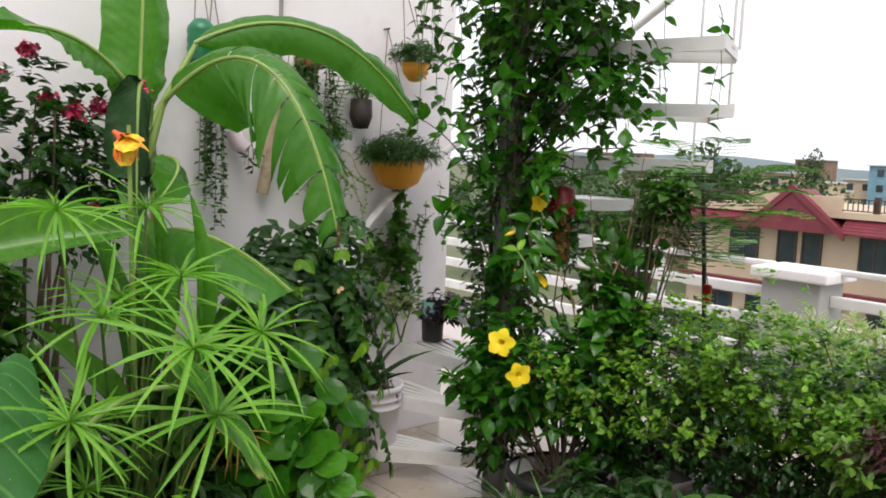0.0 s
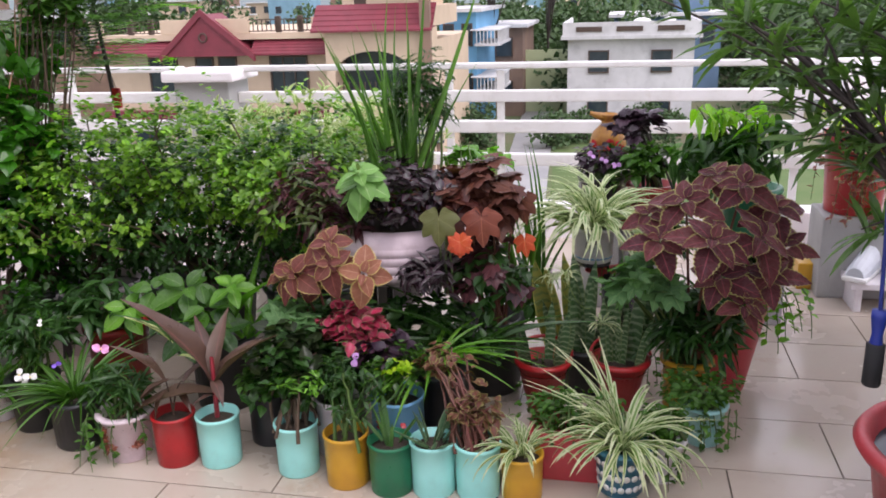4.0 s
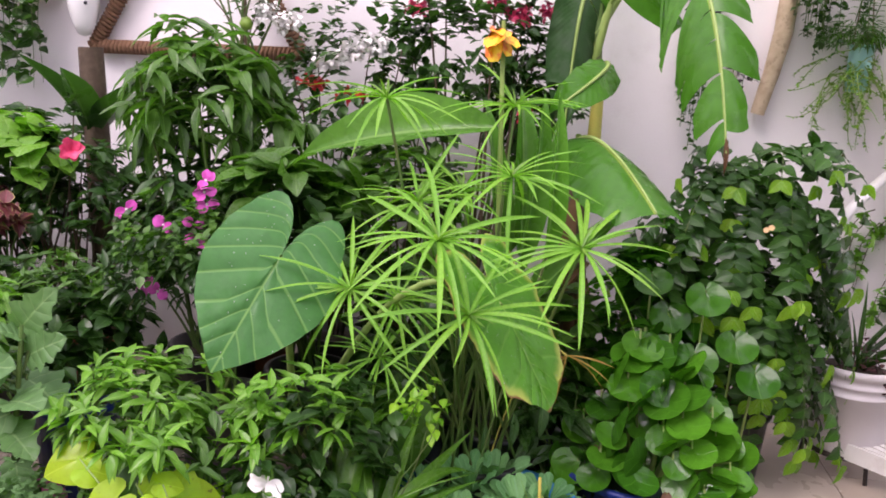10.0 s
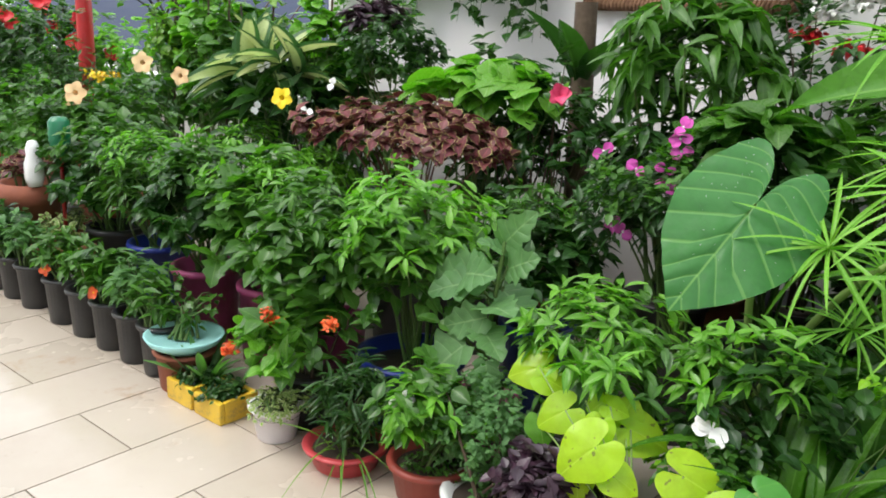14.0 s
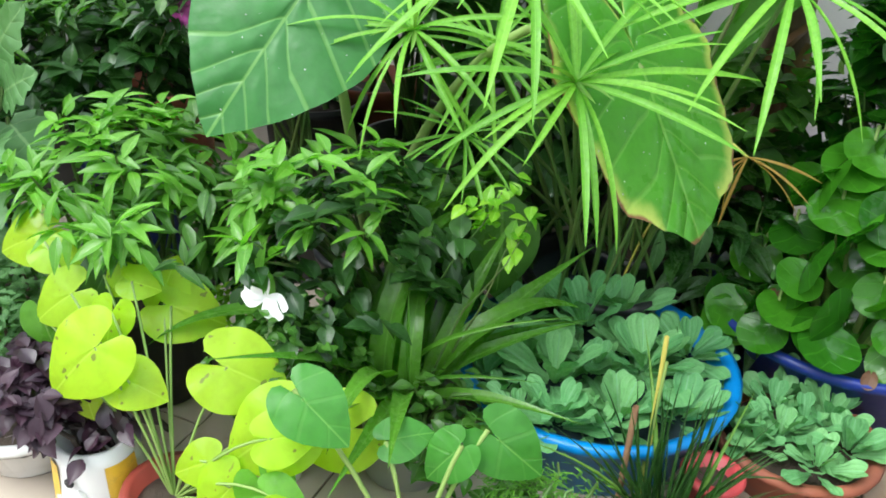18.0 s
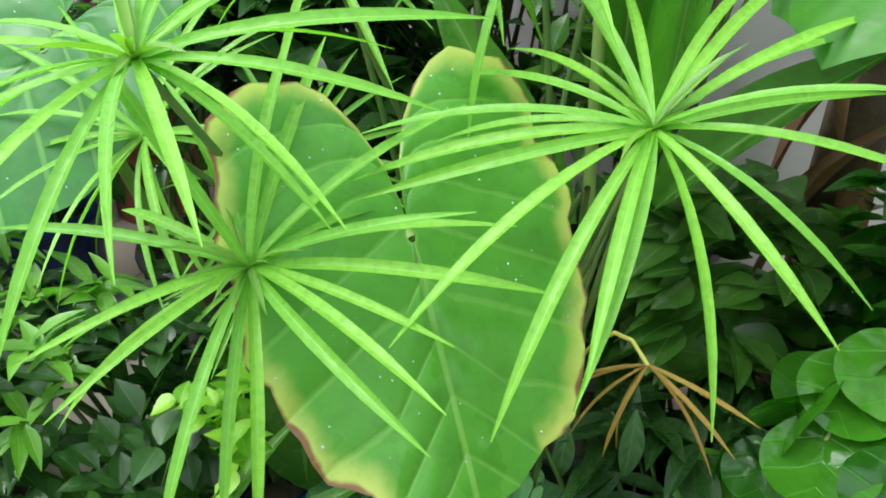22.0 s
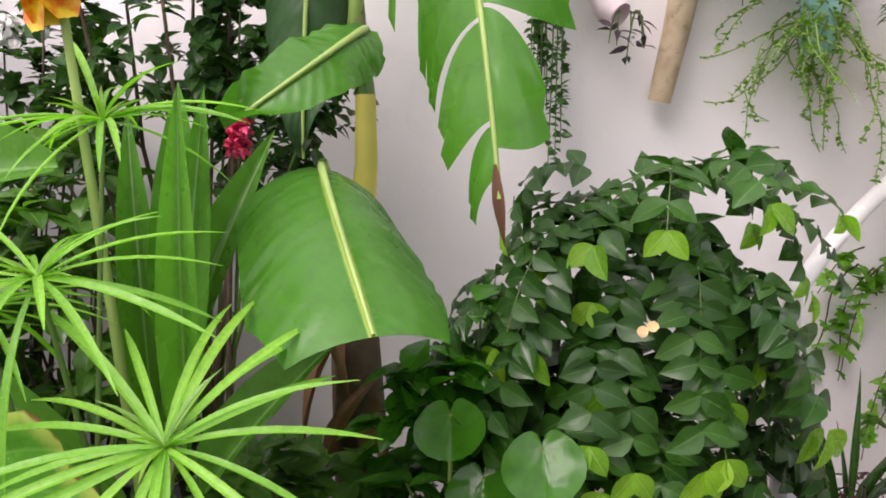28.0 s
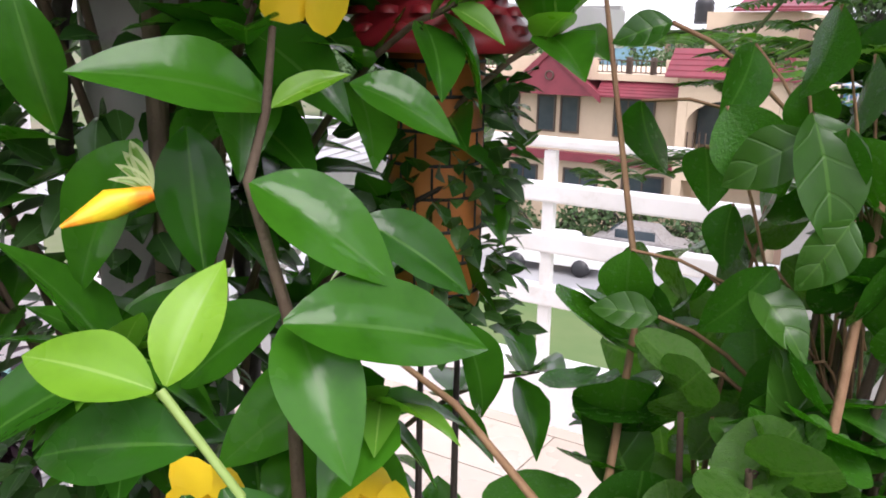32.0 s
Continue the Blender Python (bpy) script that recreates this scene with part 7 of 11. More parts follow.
# the hedge: three shrubs of fine leaves in one row
for i, (x, y, z, rx, ry, rz, n) in enumerate(((-2.0, 2.72, 0.56, 0.4, 0.38, 0.34, 330), (-1.56, 2.78, 0.58, 0.42, 0.4, 0.35, 360), (-1.12, 2.82, 0.6, 0.38, 0.38, 0.33, 330))):
    h = potted("hedge_shrub", "dense fine-leaved green hedge shrub in a pale pot", "shrub", (x, y + 0.05, 0), 0.2, 0.27, "pink_white" if i == 0 else "black_plastic", 0.8, group="hedge shrubs")
    bush(h, 70 + i, (x, y + 0.05, 0.25), (x, y, z), (rx, ry, rz), "hedge", "small", int(n * 0.8), 9, (0.024, 0.042), "bark", r0=0.007, nstems=34, zmin=-0.15, inner=0.55, lump=0.38)
    bush(h, 75 + i, (x, y + 0.05, 0.25), (x, y - 0.02, z + 0.03), (rx, ry, rz), "tip", "small", 38, 7, (0.022, 0.036), nstems=0, zmin=0.15, inner=0.85, lump=0.38, name="young_leaves")
    # Shade within the hedge is put into the dark colour of these leaves.
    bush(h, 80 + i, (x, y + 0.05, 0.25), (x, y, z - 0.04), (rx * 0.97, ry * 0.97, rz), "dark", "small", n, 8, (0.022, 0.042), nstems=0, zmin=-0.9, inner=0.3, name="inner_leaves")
h = potted("hedge_shrub", "pale variegated upright shrub behind the hedge", "shrub", (-1.5, 3.55, 0), 0.2, 0.3, "black_plastic", 0.8)
bush(h, 90, (-1.5, 3.55, 0.28), (-1.5, 3.5, 0.7), (0.5, 0.2, 0.2), "pale", "lance", 150, 7, (0.04, 0.07), "pale_stem", nstems=40, spread=0.7, lift=0.9)
h = potted("hedge_shrub", "pale variegated upright shrub behind the hedge", "shrub", (-1.0, 3.4, 0), 0.2, 0.3, "black_plastic", 0.8)
bush(h, 91, (-1.0, 3.4, 0.28), (-1.0, 3.3, 0.68), (0.32, 0.2, 0.2), "pale", "lance", 100, 7, (0.04, 0.07), "pale_stem", nstems=30, spread=0.7, lift=0.9)

# ---- the bank of plants along the west wall ----
R2 = "row of small black pots along the walkway"
for i, (y, leafs, sh, fl) in enumerate(((-2.66, "mid", "lance", 0), (-2.49, "dark", "small", 0), (-2.32, "eggplant", "lance", 0), (-2.07, "mid", "lance", 1), (-1.88, "mid", "lance", 0), (-1.70, "mid", "ovate", 1), (-1.53, "eggplant", "lance", 0), (-1.37, "mid", "lance", 0))):
    p = potted("potted_plant", "small black plastic pot with a leafy seedling" + (" and red flower" if fl else ""), "potted plant", (-1.585, y, 0), 0.078, 0.19, "black_plastic", 0.75, 0.08, R2)
    bush(p, 300 + i, (-1.585, y, 0.16), (-1.57, y, 0.29), (0.1, 0.09, 0.11), leafs, sh, 26, 5, (0.045, 0.085))
    if fl:
        flower(p, (-1.5, y + 0.03, 0.24), (0.8, 0.5, 0.4), 0.026, "petal_orange", 6, centre="petal_yellow")
p = potted("potted_plant", "aqua shallow bowl set on a brown clay pot", "potted plant", (-1.58, -1.22, 0), 0.1, 0.14, "terracotta", 0.8)
part("bowl", lathe([(0, 0.13), (0.07, 0.135), (0.12, 0.165), (0.135, 0.19), (0.128, 0.19), (0.11, 0.17), (0, 0.16)], (-1.58, -1.22, 0), 26), M["pale_aqua"], p)
bush(p, 310, (-1.58, -1.22, 0.17), (-1.62, -1.26, 0.26), (0.1, 0.1, 0.08), "mid", "small", 14, 4, (0.03, 0.05))
for i, (y, kind) in enumerate(((-1.11, 0), (-0.955, 1))):
    p = thing("planter_box", (-1.56, y, 0), "chipped yellow low planter with small succulents", "planter", "yellow planters")
    pieces("board", [box_bm((-1.63, y - 0.07, 0), (-1.61, y + 0.07, 0.075), 0.006), box_bm((-1.50, y - 0.07, 0), (-1.48, y + 0.07, 0.075), 0.006), box_bm((-1.609, y - 0.07, 0), (-1.501, y - 0.055, 0.075), 0.004), box_bm((-1.609, y + 0.055, 0), (-1.501, y + 0.07, 0.075), 0.004), box_bm((-1.608, y - 0.054, 0.004), (-1.502, y + 0.054, 0.055))], M["bright_yellow"], p)
    bush(p, 312 + i, (-1.55, y, 0.055), (-1.55, y, 0.08), (0.07, 0.08, 0.03), "dark", "small", 40, 6, (0.02, 0.035), nstems=4)
    if kind == 0:
        clump(p, 314, (-1.58, y, 0.06), 24, (0.12, 0.2), "eggplant", "sword", (0.4, 1.3), 0.03)
p = potted("potted_plant", "dark pot with an orange-red flowering ixora shrub", "potted plant", (-1.72, -0.74, 0), 0.11, 0.18, "black_plastic")
bush(p, 320, (-1.72, -0.74, 0.15), (-1.64, -0.70, 0.34), (0.17, 0.19, 0.15), "mid", "ovate", 40, 5, (0.06, 0.1), "bark")
bush(p, 321, (-1.72, -0.74, 0.15), (-1.56, -0.72, 0.30), (0.13, 0.16, 0.1), "fresh", "ovate", 18, 5, (0.05, 0.09), nstems=0, name="young_leaves")
for x, y, z in ((-1.42, -0.745, 0.325), (-1.52, -0.70, 0.42), (-1.53, -0.68, 0.40), (-1.58, -0.50, 0.43)):
    florets(p, int(900 + z * 100), (x, y, z), (0.03, 0.03, 0.022), 22, 0.013, "petal_orange")
p = potted("potted_plant", "frosted white bowl with fine ferny leaves", "potted plant", (-1.57, -0.72, 0), 0.08, 0.11, "white_plastic", 0.7)
bush(p, 323, (-1.57, -0.72, 0.09), (-1.54, -0.67, 0.14), (0.11, 0.11, 0.06), "pale", "small", 60, 6, (0.012, 0.022))
p = potted("potted_plant", "shallow red plastic bowl with a grassy plant", "potted plant", (-1.61, -0.455, 0), 0.12, 0.07, "pink_red", 0.75, 0.14)
bush(p, 324, (-1.61, -0.455, 0.06), (-1.62, -0.43, 0.2), (0.12, 0.13, 0.13), "dark", "narrow", 60, 6, (0.05, 0.09))
clump(p, 325, (-1.6, -0.455, 0.06), 26, (0.12, 0.22), "grass", "spider", (0.3, 1.3), 0.06, wid=0.6)
p = potted("potted_plant", "dark red clay bowl with bright jasmine leaves", "potted plant", (-1.65, -0.165, 0), 0.115, 0.12, "dark_red_clay", 0.75, 0.14)
bush(p, 326, (-1.65, -0.165, 0.1), (-1.64, -0.165, 0.26), (0.16, 0.17, 0.13), "mid", "ovate", 34, 5, (0.05, 0.085))
bush(p, 327, (-1.65, -0.165, 0.1), (-1.60, -0.145, 0.28), (0.14, 0.15, 0.1), "fresh", "lance", 26, 5, (0.05, 0.08), nstems=0, name="young_leaves")
flower(p, (-1.55, -0.19, 0.31), (0.8, 0.5, 0.4), 0.035, "petal_white", 5, cup=0.2)
bush(p, 3271, (-1.65, -0.165, 0.1), (-1.64, -0.14, 0.12), (0.1, 0.1, 0.02), "mid", "small", 40, 5, (0.012, 0.02), nstems=0, name="ground_cover")
p = potted("potted_plant", "white enamel basin with a small-leaved jade shrub", "potted plant", (-1.64, 0.06, 0), 0.135, 0.115, "white_enamel", 0.62, 0.12)
bush(p, 328, (-1.64, 0.06, 0.09), (-1.66, 0.0, 0.26), (0.13, 0.14, 0.16), "eggplant", "small", 190, 7, (0.018, 0.03), "bark", zmin=-0.9)
p = thing("painted_jug", (-1.58, 0.305, 0), "white jug vase painted with orange panels and an eye", "vase")
part("body", lathe([(0, 0), (0.062, 0), (0.075, 0.02), (0.078, 0.08), (0.07, 0.15), (0.066, 0.19), (0.058, 0.19), (0.06, 0.15), (0, 0.14)], (-1.58, 0.305, 0), 28), M["white_enamel"], p)
part("nose", lathe([(0, -0.05), (0.018, -0.03), (0.02, 0.0), (0.012, 0.035), (0, 0.045)], (-1.506, 0.33, 0.085), 12), M["white_enamel"], p)
for a0, a1 in ((-0.75, -0.2), (0.95, 1.75)):
    q = []
    for j in range(7):
        a = a0 + (a1 - a0) * j / 6
        q += [(-1.58 + 0.0795 * math.cos(a), 0.305 + 0.0795 * math.sin(a), 0.04 + 0.03 * math.sin(j)), (-1.58 + 0.0725 * math.cos(a), 0.305 + 0.0725 * math.sin(a), 0.165)]
    part("orange_panel", raw_mesh("panel", q, [[2 * j, 2 * j + 2, 2 * j + 3, 2 * j + 1] for j in range(6)], np.zeros((14, 2))), M["bright_yellow"], p)
part("eye", lathe([(0, 0.003), (0.009, 0.002), (0.009, 0)], (-1.505, 0.317, 0.142), 12, Vector((1, 0.15, 0.1)).to_track_quat("Z", "Y").to_matrix()), M["ink"], p)
bush(p, 329, (-1.58, 0.305, 0.15), (-1.57, 0.24, 0.245), (0.09, 0.16, 0.09), "purple", "ovate", 70, 5, (0.035, 0.055), "dark_bark")
p = potted("potted_plant", "brown clay pot with yellow-green sweet potato vine", "potted plant", (-1.57, 0.475, 0), 0.078, 0.15, "dark_red_clay", 0.72, 0.15)
ACROSS, DOWN = np.array((-0.40, 0.85, 0.0)), np.array((0.38, 0.2, -0.75))
for i, (c, rt, dn, w, mt) in enumerate((((-1.692, 0.100, 0.45), -0.9, 0.35, 0.105, "lime"), ((-1.70, 0.16, 0.435), 0.9, 0.3, 0.08, "lime"), ((-1.635, 0.22, 0.392), -0.7, 0.5, 0.10, "lime"), ((-1.632, 0.327, 0.385), -0.2, 0.8, 0.075, "lime"), ((-1.745, 0.385, 0.362), 1.0, 0.25, 0.12, "lime"), ((-1.76, 0.335, 0.395), 0.1, -0.5, 0.085, "lime"), ((-1.55, 0.345, 0.37), -0.6, 0.6, 0.135, "lime"), ((-1.585, 0.42, 0.325), 1.0, 0.5, 0.085, "lime"), ((-1.674, 0.555, 0.335), 1.0, 0.4, 0.135, "lime"), ((-1.704, 0.293, 0.423), -0.5, 0.5, 0.075, "lime"), ((-1.70, 0.335, 0.425), 0.9, 0.2, 0.06, "lime"), ((-1.56, 0.33, 0.295), 0.1, 0.9, 0.085, "lime"), ((-1.62, 0.19, 0.345), 0.2, 0.8, 0.075, "fresh"), ((-1.615, 0.635, 0.285), -0.8, 0.6, 0.14, "lime"), ((-1.60, 0.68, 0.315), 0.7, -0.1, 0.085, "lime"), ((-1.57, 0.532, 0.22), -0.5, 0.2, 0.075, "lime"), ((-1.55, 0.59, 0.195), -0.6, 0.75, 0.10, "lime"), ((-1.50, 0.70, 0.175), 0.2, 0.9, 0.14, "lime"), ((-1.47, 0.595, 0.10), -0.4, 0.9, 0.12, "lime"), ((-1.48, 0.65, 0.085), 0.9, 0.2, 0.09, "lime"), ((-1.50, 0.735, 0.125), 0.3, 0.9, 0.11, "lime"), ((-1.70, 0.70, 0.25), -0.9, 0.3, 0.13, "lime"), ((-1.58, 0.66, 0.21), 0.4, 0.7, 0.09, "fresh"), ((-1.555, 0.70, 0.24), 0.9, 0.3, 0.07, "fresh"), ((-1.56, 0.63, 0.15), -0.1, 0.9, 0.09, "mid"), ((-1.69, 0.25, 0.40), -0.4, 0.8, 0.095, "dark"), ((-1.50, 0.54, 0.06), 0.3, 0.8, 0.08, "mid"))):
    d = ACROSS * rt + DOWN * dn
    d /= np.linalg.norm(d)
    c = np.array(c)
    lf = big_leaf(p, c - d * w * 0.22, c + d * w * 0.58, 1.05, "heart", mt, up=(0.7 - 0.2 * rt, 0.25, 0.7), seed=i, label="yellow-green heart leaf with holes" if mt == "lime" else "")
    part("petiole", tubes([(bend((-1.57, 0.475, 0.12), c - d * w * 0.22, -0.03, 7), 0.0024)], 5), M["pale_stem"], lf)
duck = thing("bottle_planter", (-1.80, 0.53, 0), "slim white bottle planter with a white bloom", "planter")
part("body", tubes([([(-1.80, 0.53, 0), (-1.80, 0.53, 0.12), (-1.80, 0.53, 0.26), (-1.795, 0.53, 0.34), (-1.79, 0.53, 0.38), (-1.78, 0.53, 0.41), (-1.775, 0.53, 0.425)], [0.03, 0.032, 0.03, 0.018, 0.012, 0.008, 0.004])], 14), M["white_enamel"], duck)
flower(duck, (-1.77, 0.535, 0.42), (0.75, 0.3, 0.5), 0.042, "petal_white", 5, cup=0.25)
bush(duck, 332, (-1.80, 0.53, 0.12), (-1.78, 0.56, 0.27), (0.12, 0.14, 0.15), "mid", "small", 130, 5, (0.02, 0.036), zmin=-0.9)
bush(duck, 3321, (-1.80, 0.53, 0.2), (-1.86, 0.42, 0.30), (0.12, 0.10, 0.06), "tip", "small", 50, 5, (0.016, 0.028), nstems=0, name="young_leaves")

# strap-leaved lily, tubs of water plants
p = potted("potted_plant", "grey pot with an arching strap-leaved lily", "potted plant", (-1.93, 0.72, 0), 0.09, 0.16, "grey_concrete")
clump(p, 333, (-1.93, 0.72, 0.16), 17, (0.34, 0.54), "strap", "arch", (1.15, 1.5), 0.05, wid=0.85, split=True)
clump(p, 334, (-1.93, 0.72, 0.16), 16, (0.24, 0.42), "strap", "strap", (0.8, 1.45), 0.05, wid=0.8, split=True)
for b, e, w in (((-1.93, 0.74, 0.26), (-1.845, 0.995, 0.50), 0.5), ((-1.90, 0.75, 0.22), (-1.80, 0.98, 0.36), 0.5), ((-1.89, 0.74, 0.22), (-1.74, 0.80, 0.36), 0.55)):
    m = (np.array(b) + np.array(e)) / 2 + (0, 0, 0.09)
    big_leaf(p, b, m, w * 0.55, "strap", "strap", up=(0.4, 0.1, 0.9))
bush(p, 3331, (-1.93, 0.72, 0.14), (-1.84, 0.80, 0.19), (0.14, 0.14, 0.09), "mid", "ovate", 34, 4, (0.03, 0.045), name="low_leaves")
bush(p, 3332, (-1.93, 0.72, 0.14), (-2.02, 0.84, 0.53), (0.05, 0.06, 0.10), "tip", "ovate", 10, 4, (0.03, 0.045), name="creeper_leaves", nstems=3, r0=0.003)

hp = potted("potted_plant", "bright red pot with a few heart-leaved stems", "potted plant", (-1.62, 0.87, 0), 0.105, 0.11, "red", 0.78, 0.14)
for i, (c, w, dv, u) in enumerate((((-1.60, 0.735, 0.385), 0.13, (0.15, 0.75, -0.35), (0.55, 0.05, 0.85)), ((-1.62, 0.935, 0.215), 0.10, (0.45, 0.1, -0.85), (0.85, 0.2, 0.4)), ((-1.74, 0.985, 0.305), 0.13, (0.0, 0.85, -0.5), (0.7, 0.1, 0.7)), ((-1.69, 0.90, 0.29), 0.10, (0.3, -0.4, -0.5), (0.7, 0.1, 0.7)), ((-1.70, 0.83, 0.30), 0.09, (-0.3, 0.4, 0.1), (0.5, 0.1, 0.8)))):
    d = np.array(dv) / np.linalg.norm(dv)
    lf = big_leaf(hp, np.array(c) - d * w * 0.2, np.array(c) + d * w * 0.5, 0.95, "heart", "heart_green", up=u, seed=i)
    part("petiole", tubes([(bend((-1.63, 0.88, 0.08), np.array(c) - d * w * 0.35, -0.03, 7), 0.004)], 6), M["pale_stem"], lf)
part("bulb", lathe([(0, 0.0), (0.016, 0.01), (0.018, 0.03), (0.010, 0.055), (0.006, 0.09), (0, 0.10)], (-1.60, 0.90, 0.085), 12), M["pale_stem"], hp)
bush(hp, 3335, (-1.62, 0.87, 0.09), (-1.64, 0.85, 0.14), (0.07, 0.07, 0.04), "dark", "ovate", 12, 4, (0.03, 0.05), nstems=3, name="low_leaves")


def tub(name, x, y, r, h, mat, label):
    t = thing(name, (x, y, 0), label, "water tub")
    part("tub", lathe([(0, 0.004), (r * 0.8, 0), (r * 0.97, h - 0.03), (r + 0.012, h - 0.02), (r + 0.018, h), (r + 0.005, h + 0.006), (r - 0.012, h - 0.004), (r * 0.78, 0.02), (0, 0.02)], (x, y, 0), 40), M[mat], t)
    part("water", lathe([(r * 0.95, h - 0.035), (0, h - 0.035)], (x, y, 0), 32), M["glass"], t)
    return t


def lettuce(t, c, s, seed):
    """A water lettuce: a rosette of fan leaves."""
    rng = np.random.default_rng(seed)
    for ring, (n, e, k) in enumerate(((4, 0.28, 1.0), (4, 0.68, 0.95), (3, 1.1, 0.8))):
        a = np.arange(n) / n * 6.283 + rng.uniform(0, 6) + rng.normal(0, 0.12, n)
        ee = e + rng.normal(0, 0.12, n)
        D = np.stack([np.cos(a) * np.cos(ee), np.sin(a) * np.cos(ee), np.sin(ee)], 1)
        P = np.asarray(c, float) + D * [0.012, 0.012, 0.0] + [0, 0, 0.006 * ring]
        leaf_objects(t, "fan", P, D, s * k * rng.uniform(0.8, 1.15, n), rng, "lettuce", 0.18, wid=rng.uniform(0.85, 1.15, n))


bt = tub("water_tub", -2.22, 1.0, 0.27, 0.17, "blue_tub", "bright blue plastic tub crowded with water lettuce")
rg = np.random.default_rng(340)
for i, (x, y, z, w) in enumerate(((-2.10, 0.95, 0.165, 0.125), (-2.21, 1.10, 0.17, 0.12), (-2.00, 0.99, 0.15, 0.095), (-1.985, 0.92, 0.145, 0.08), (-2.07, 1.09, 0.15, 0.10), (-2.40, 1.01, 0.16, 0.115), (-2.27, 0.81, 0.16, 0.12), (-2.31, 0.95, 0.165, 0.12), (-2.07, 0.82, 0.15, 0.10), (-2.12, 1.19, 0.15, 0.09), (-2.32, 1.17, 0.155, 0.11), (-2.18, 1.01, 0.15, 0.085), (-2.17, 0.88, 0.15, 0.085), (-2.28, 1.06, 0.15, 0.085), (-2.03, 1.06, 0.145, 0.06), (-2.02, 0.86, 0.145, 0.06))):
    lettuce(bt, (x, y, z), w, 341 + i)
big_leaf(bt, (-2.19, 0.78, 0.50), (-2.13, 0.83, 0.29), 0.95, "ovate", "mid", up=(0.6, 0.5, 0.3))
for b, e in (((-2.46, 1.05, 0.36), (-2.44, 1.06, 0.235)), ((-2.51, 1.13, 0.40), (-2.48, 1.15, 0.265)), ((-2.40, 0.97, 0.34), (-2.38, 0.98, 0.24))):
    big_leaf(bt, b, e, 0.8, "lance", "eggplant", up=(0.8, 0.5, 0.3), name="spear_leaf")
for a, b, r, m in (((-1.985, 1.165, 0.02), (-2.029, 1.145, 0.385), 0.0042, "yellow_stem"), ((-1.99, 1.155, 0.02), (-2.015, 1.155, 0.345), 0.003, "pale_stem"), ((-1.935, 1.13, 0.02), (-1.953, 1.127, 0.285), 0.0055, "twig")):
    part("stick", tubes([([a, b], r)], 8), M[m], bt)
tb = potted("potted_plant", "shallow terracotta bowl with water lettuce", "potted plant", (-2.26, 1.40, 0), 0.155, 0.1, "terracotta", 0.75, 0.16)
for i, (x, y, w) in enumerate(((-2.22, 1.37, 0.085), (-2.16, 1.44, 0.07), (-2.31, 1.45, 0.09), (-2.30, 1.35, 0.08), (-2.22, 1.29, 0.08), (-2.24, 1.49, 0.08), (-2.18, 1.33, 0.06), (-2.27, 1.41, 0.07), (-2.36, 1.38, 0.08))):
    lettuce(tb, (x, y, 0.10), w, 360 + i)
p = potted("potted_plant", "small faded red pot beside the reeds", "potted plant", (-2.04, 1.27, 0), 0.05, 0.13, "pink_red", 0.8)
clump(p, 3701, (-2.04, 1.27, 0.1), 16, (0.06, 0.12), "dark", "spider", (0.6, 1.4), 0.03, wid=0.5)
p = potted("potted_plant", "dark pot of thin upright reeds", "potted plant", (-1.90, 1.21, 0), 0.07, 0.10, "black_plastic", 0.8)
clump(p, 370, (-1.91, 1.21, 0.08), 80, (0.14, 0.27), "dark", "blade_up", (0.9, 1.5), 0.05, wid=0.35)
clump(p, 3702, (-1.91, 1.21, 0.08), 12, (0.16, 0.30), "grass", "blade", (0.7, 1.4), 0.04, wid=0.45, name="dry_reeds")
p = potted("potted_plant", "bright red pot with feathery dill and small flowers", "potted plant", (-1.74, 1.06, 0), 0.095, 0.115, "red", 0.78, 0.14)
bush(p, 372, (-1.74, 1.06, 0.09), (-1.78, 1.00, 0.13), (0.10, 0.10, 0.05), "mid", "ovate", 20, 4, (0.035, 0.055), zmin=-0.3, name="low_leaves")
bush(p, 371, (-1.74, 1.06, 0.09), (-1.77, 1.02, 0.17), (0.12, 0.12, 0.07), "fresh", "narrow", 120, 8, (0.012, 0.026))
part("flower_stalk", tubes([(bend((-1.76, 1.02, 0.1), (-1.805, 0.945, 0.195), -0.02, 6), 0.0015)], 4), M["stem"], p)
flower(p, (-1.805, 0.945, 0.2), (0.75, 0.35, 0.6), 0.02, "petal_rose", 5, centre="petal_white")
part("flower_stalk", tubes([(bend((-1.76, 1.02, 0.1), (-1.75, 0.876, 0.195), -0.02, 6), 0.0015)], 4), M["stem"], p)
flower(p, (-1.75, 0.876, 0.2), (0.6, 0.3, 0.8), 0.014, "blue_petal", 5)
big_leaf(p, (-1.71, 1.07, 0.13), (-1.66, 1.15, 0.20), 0.7, "long", "tip", up=(0.6, -0.4, 0.6), name="young_leaf")
ht = tub("water_tub", -2.64, 1.46, 0.3, 0.2, "deep_blue", "dark blue plastic tub of glossy water hyacinth")
rg = np.random.default_rng(380)
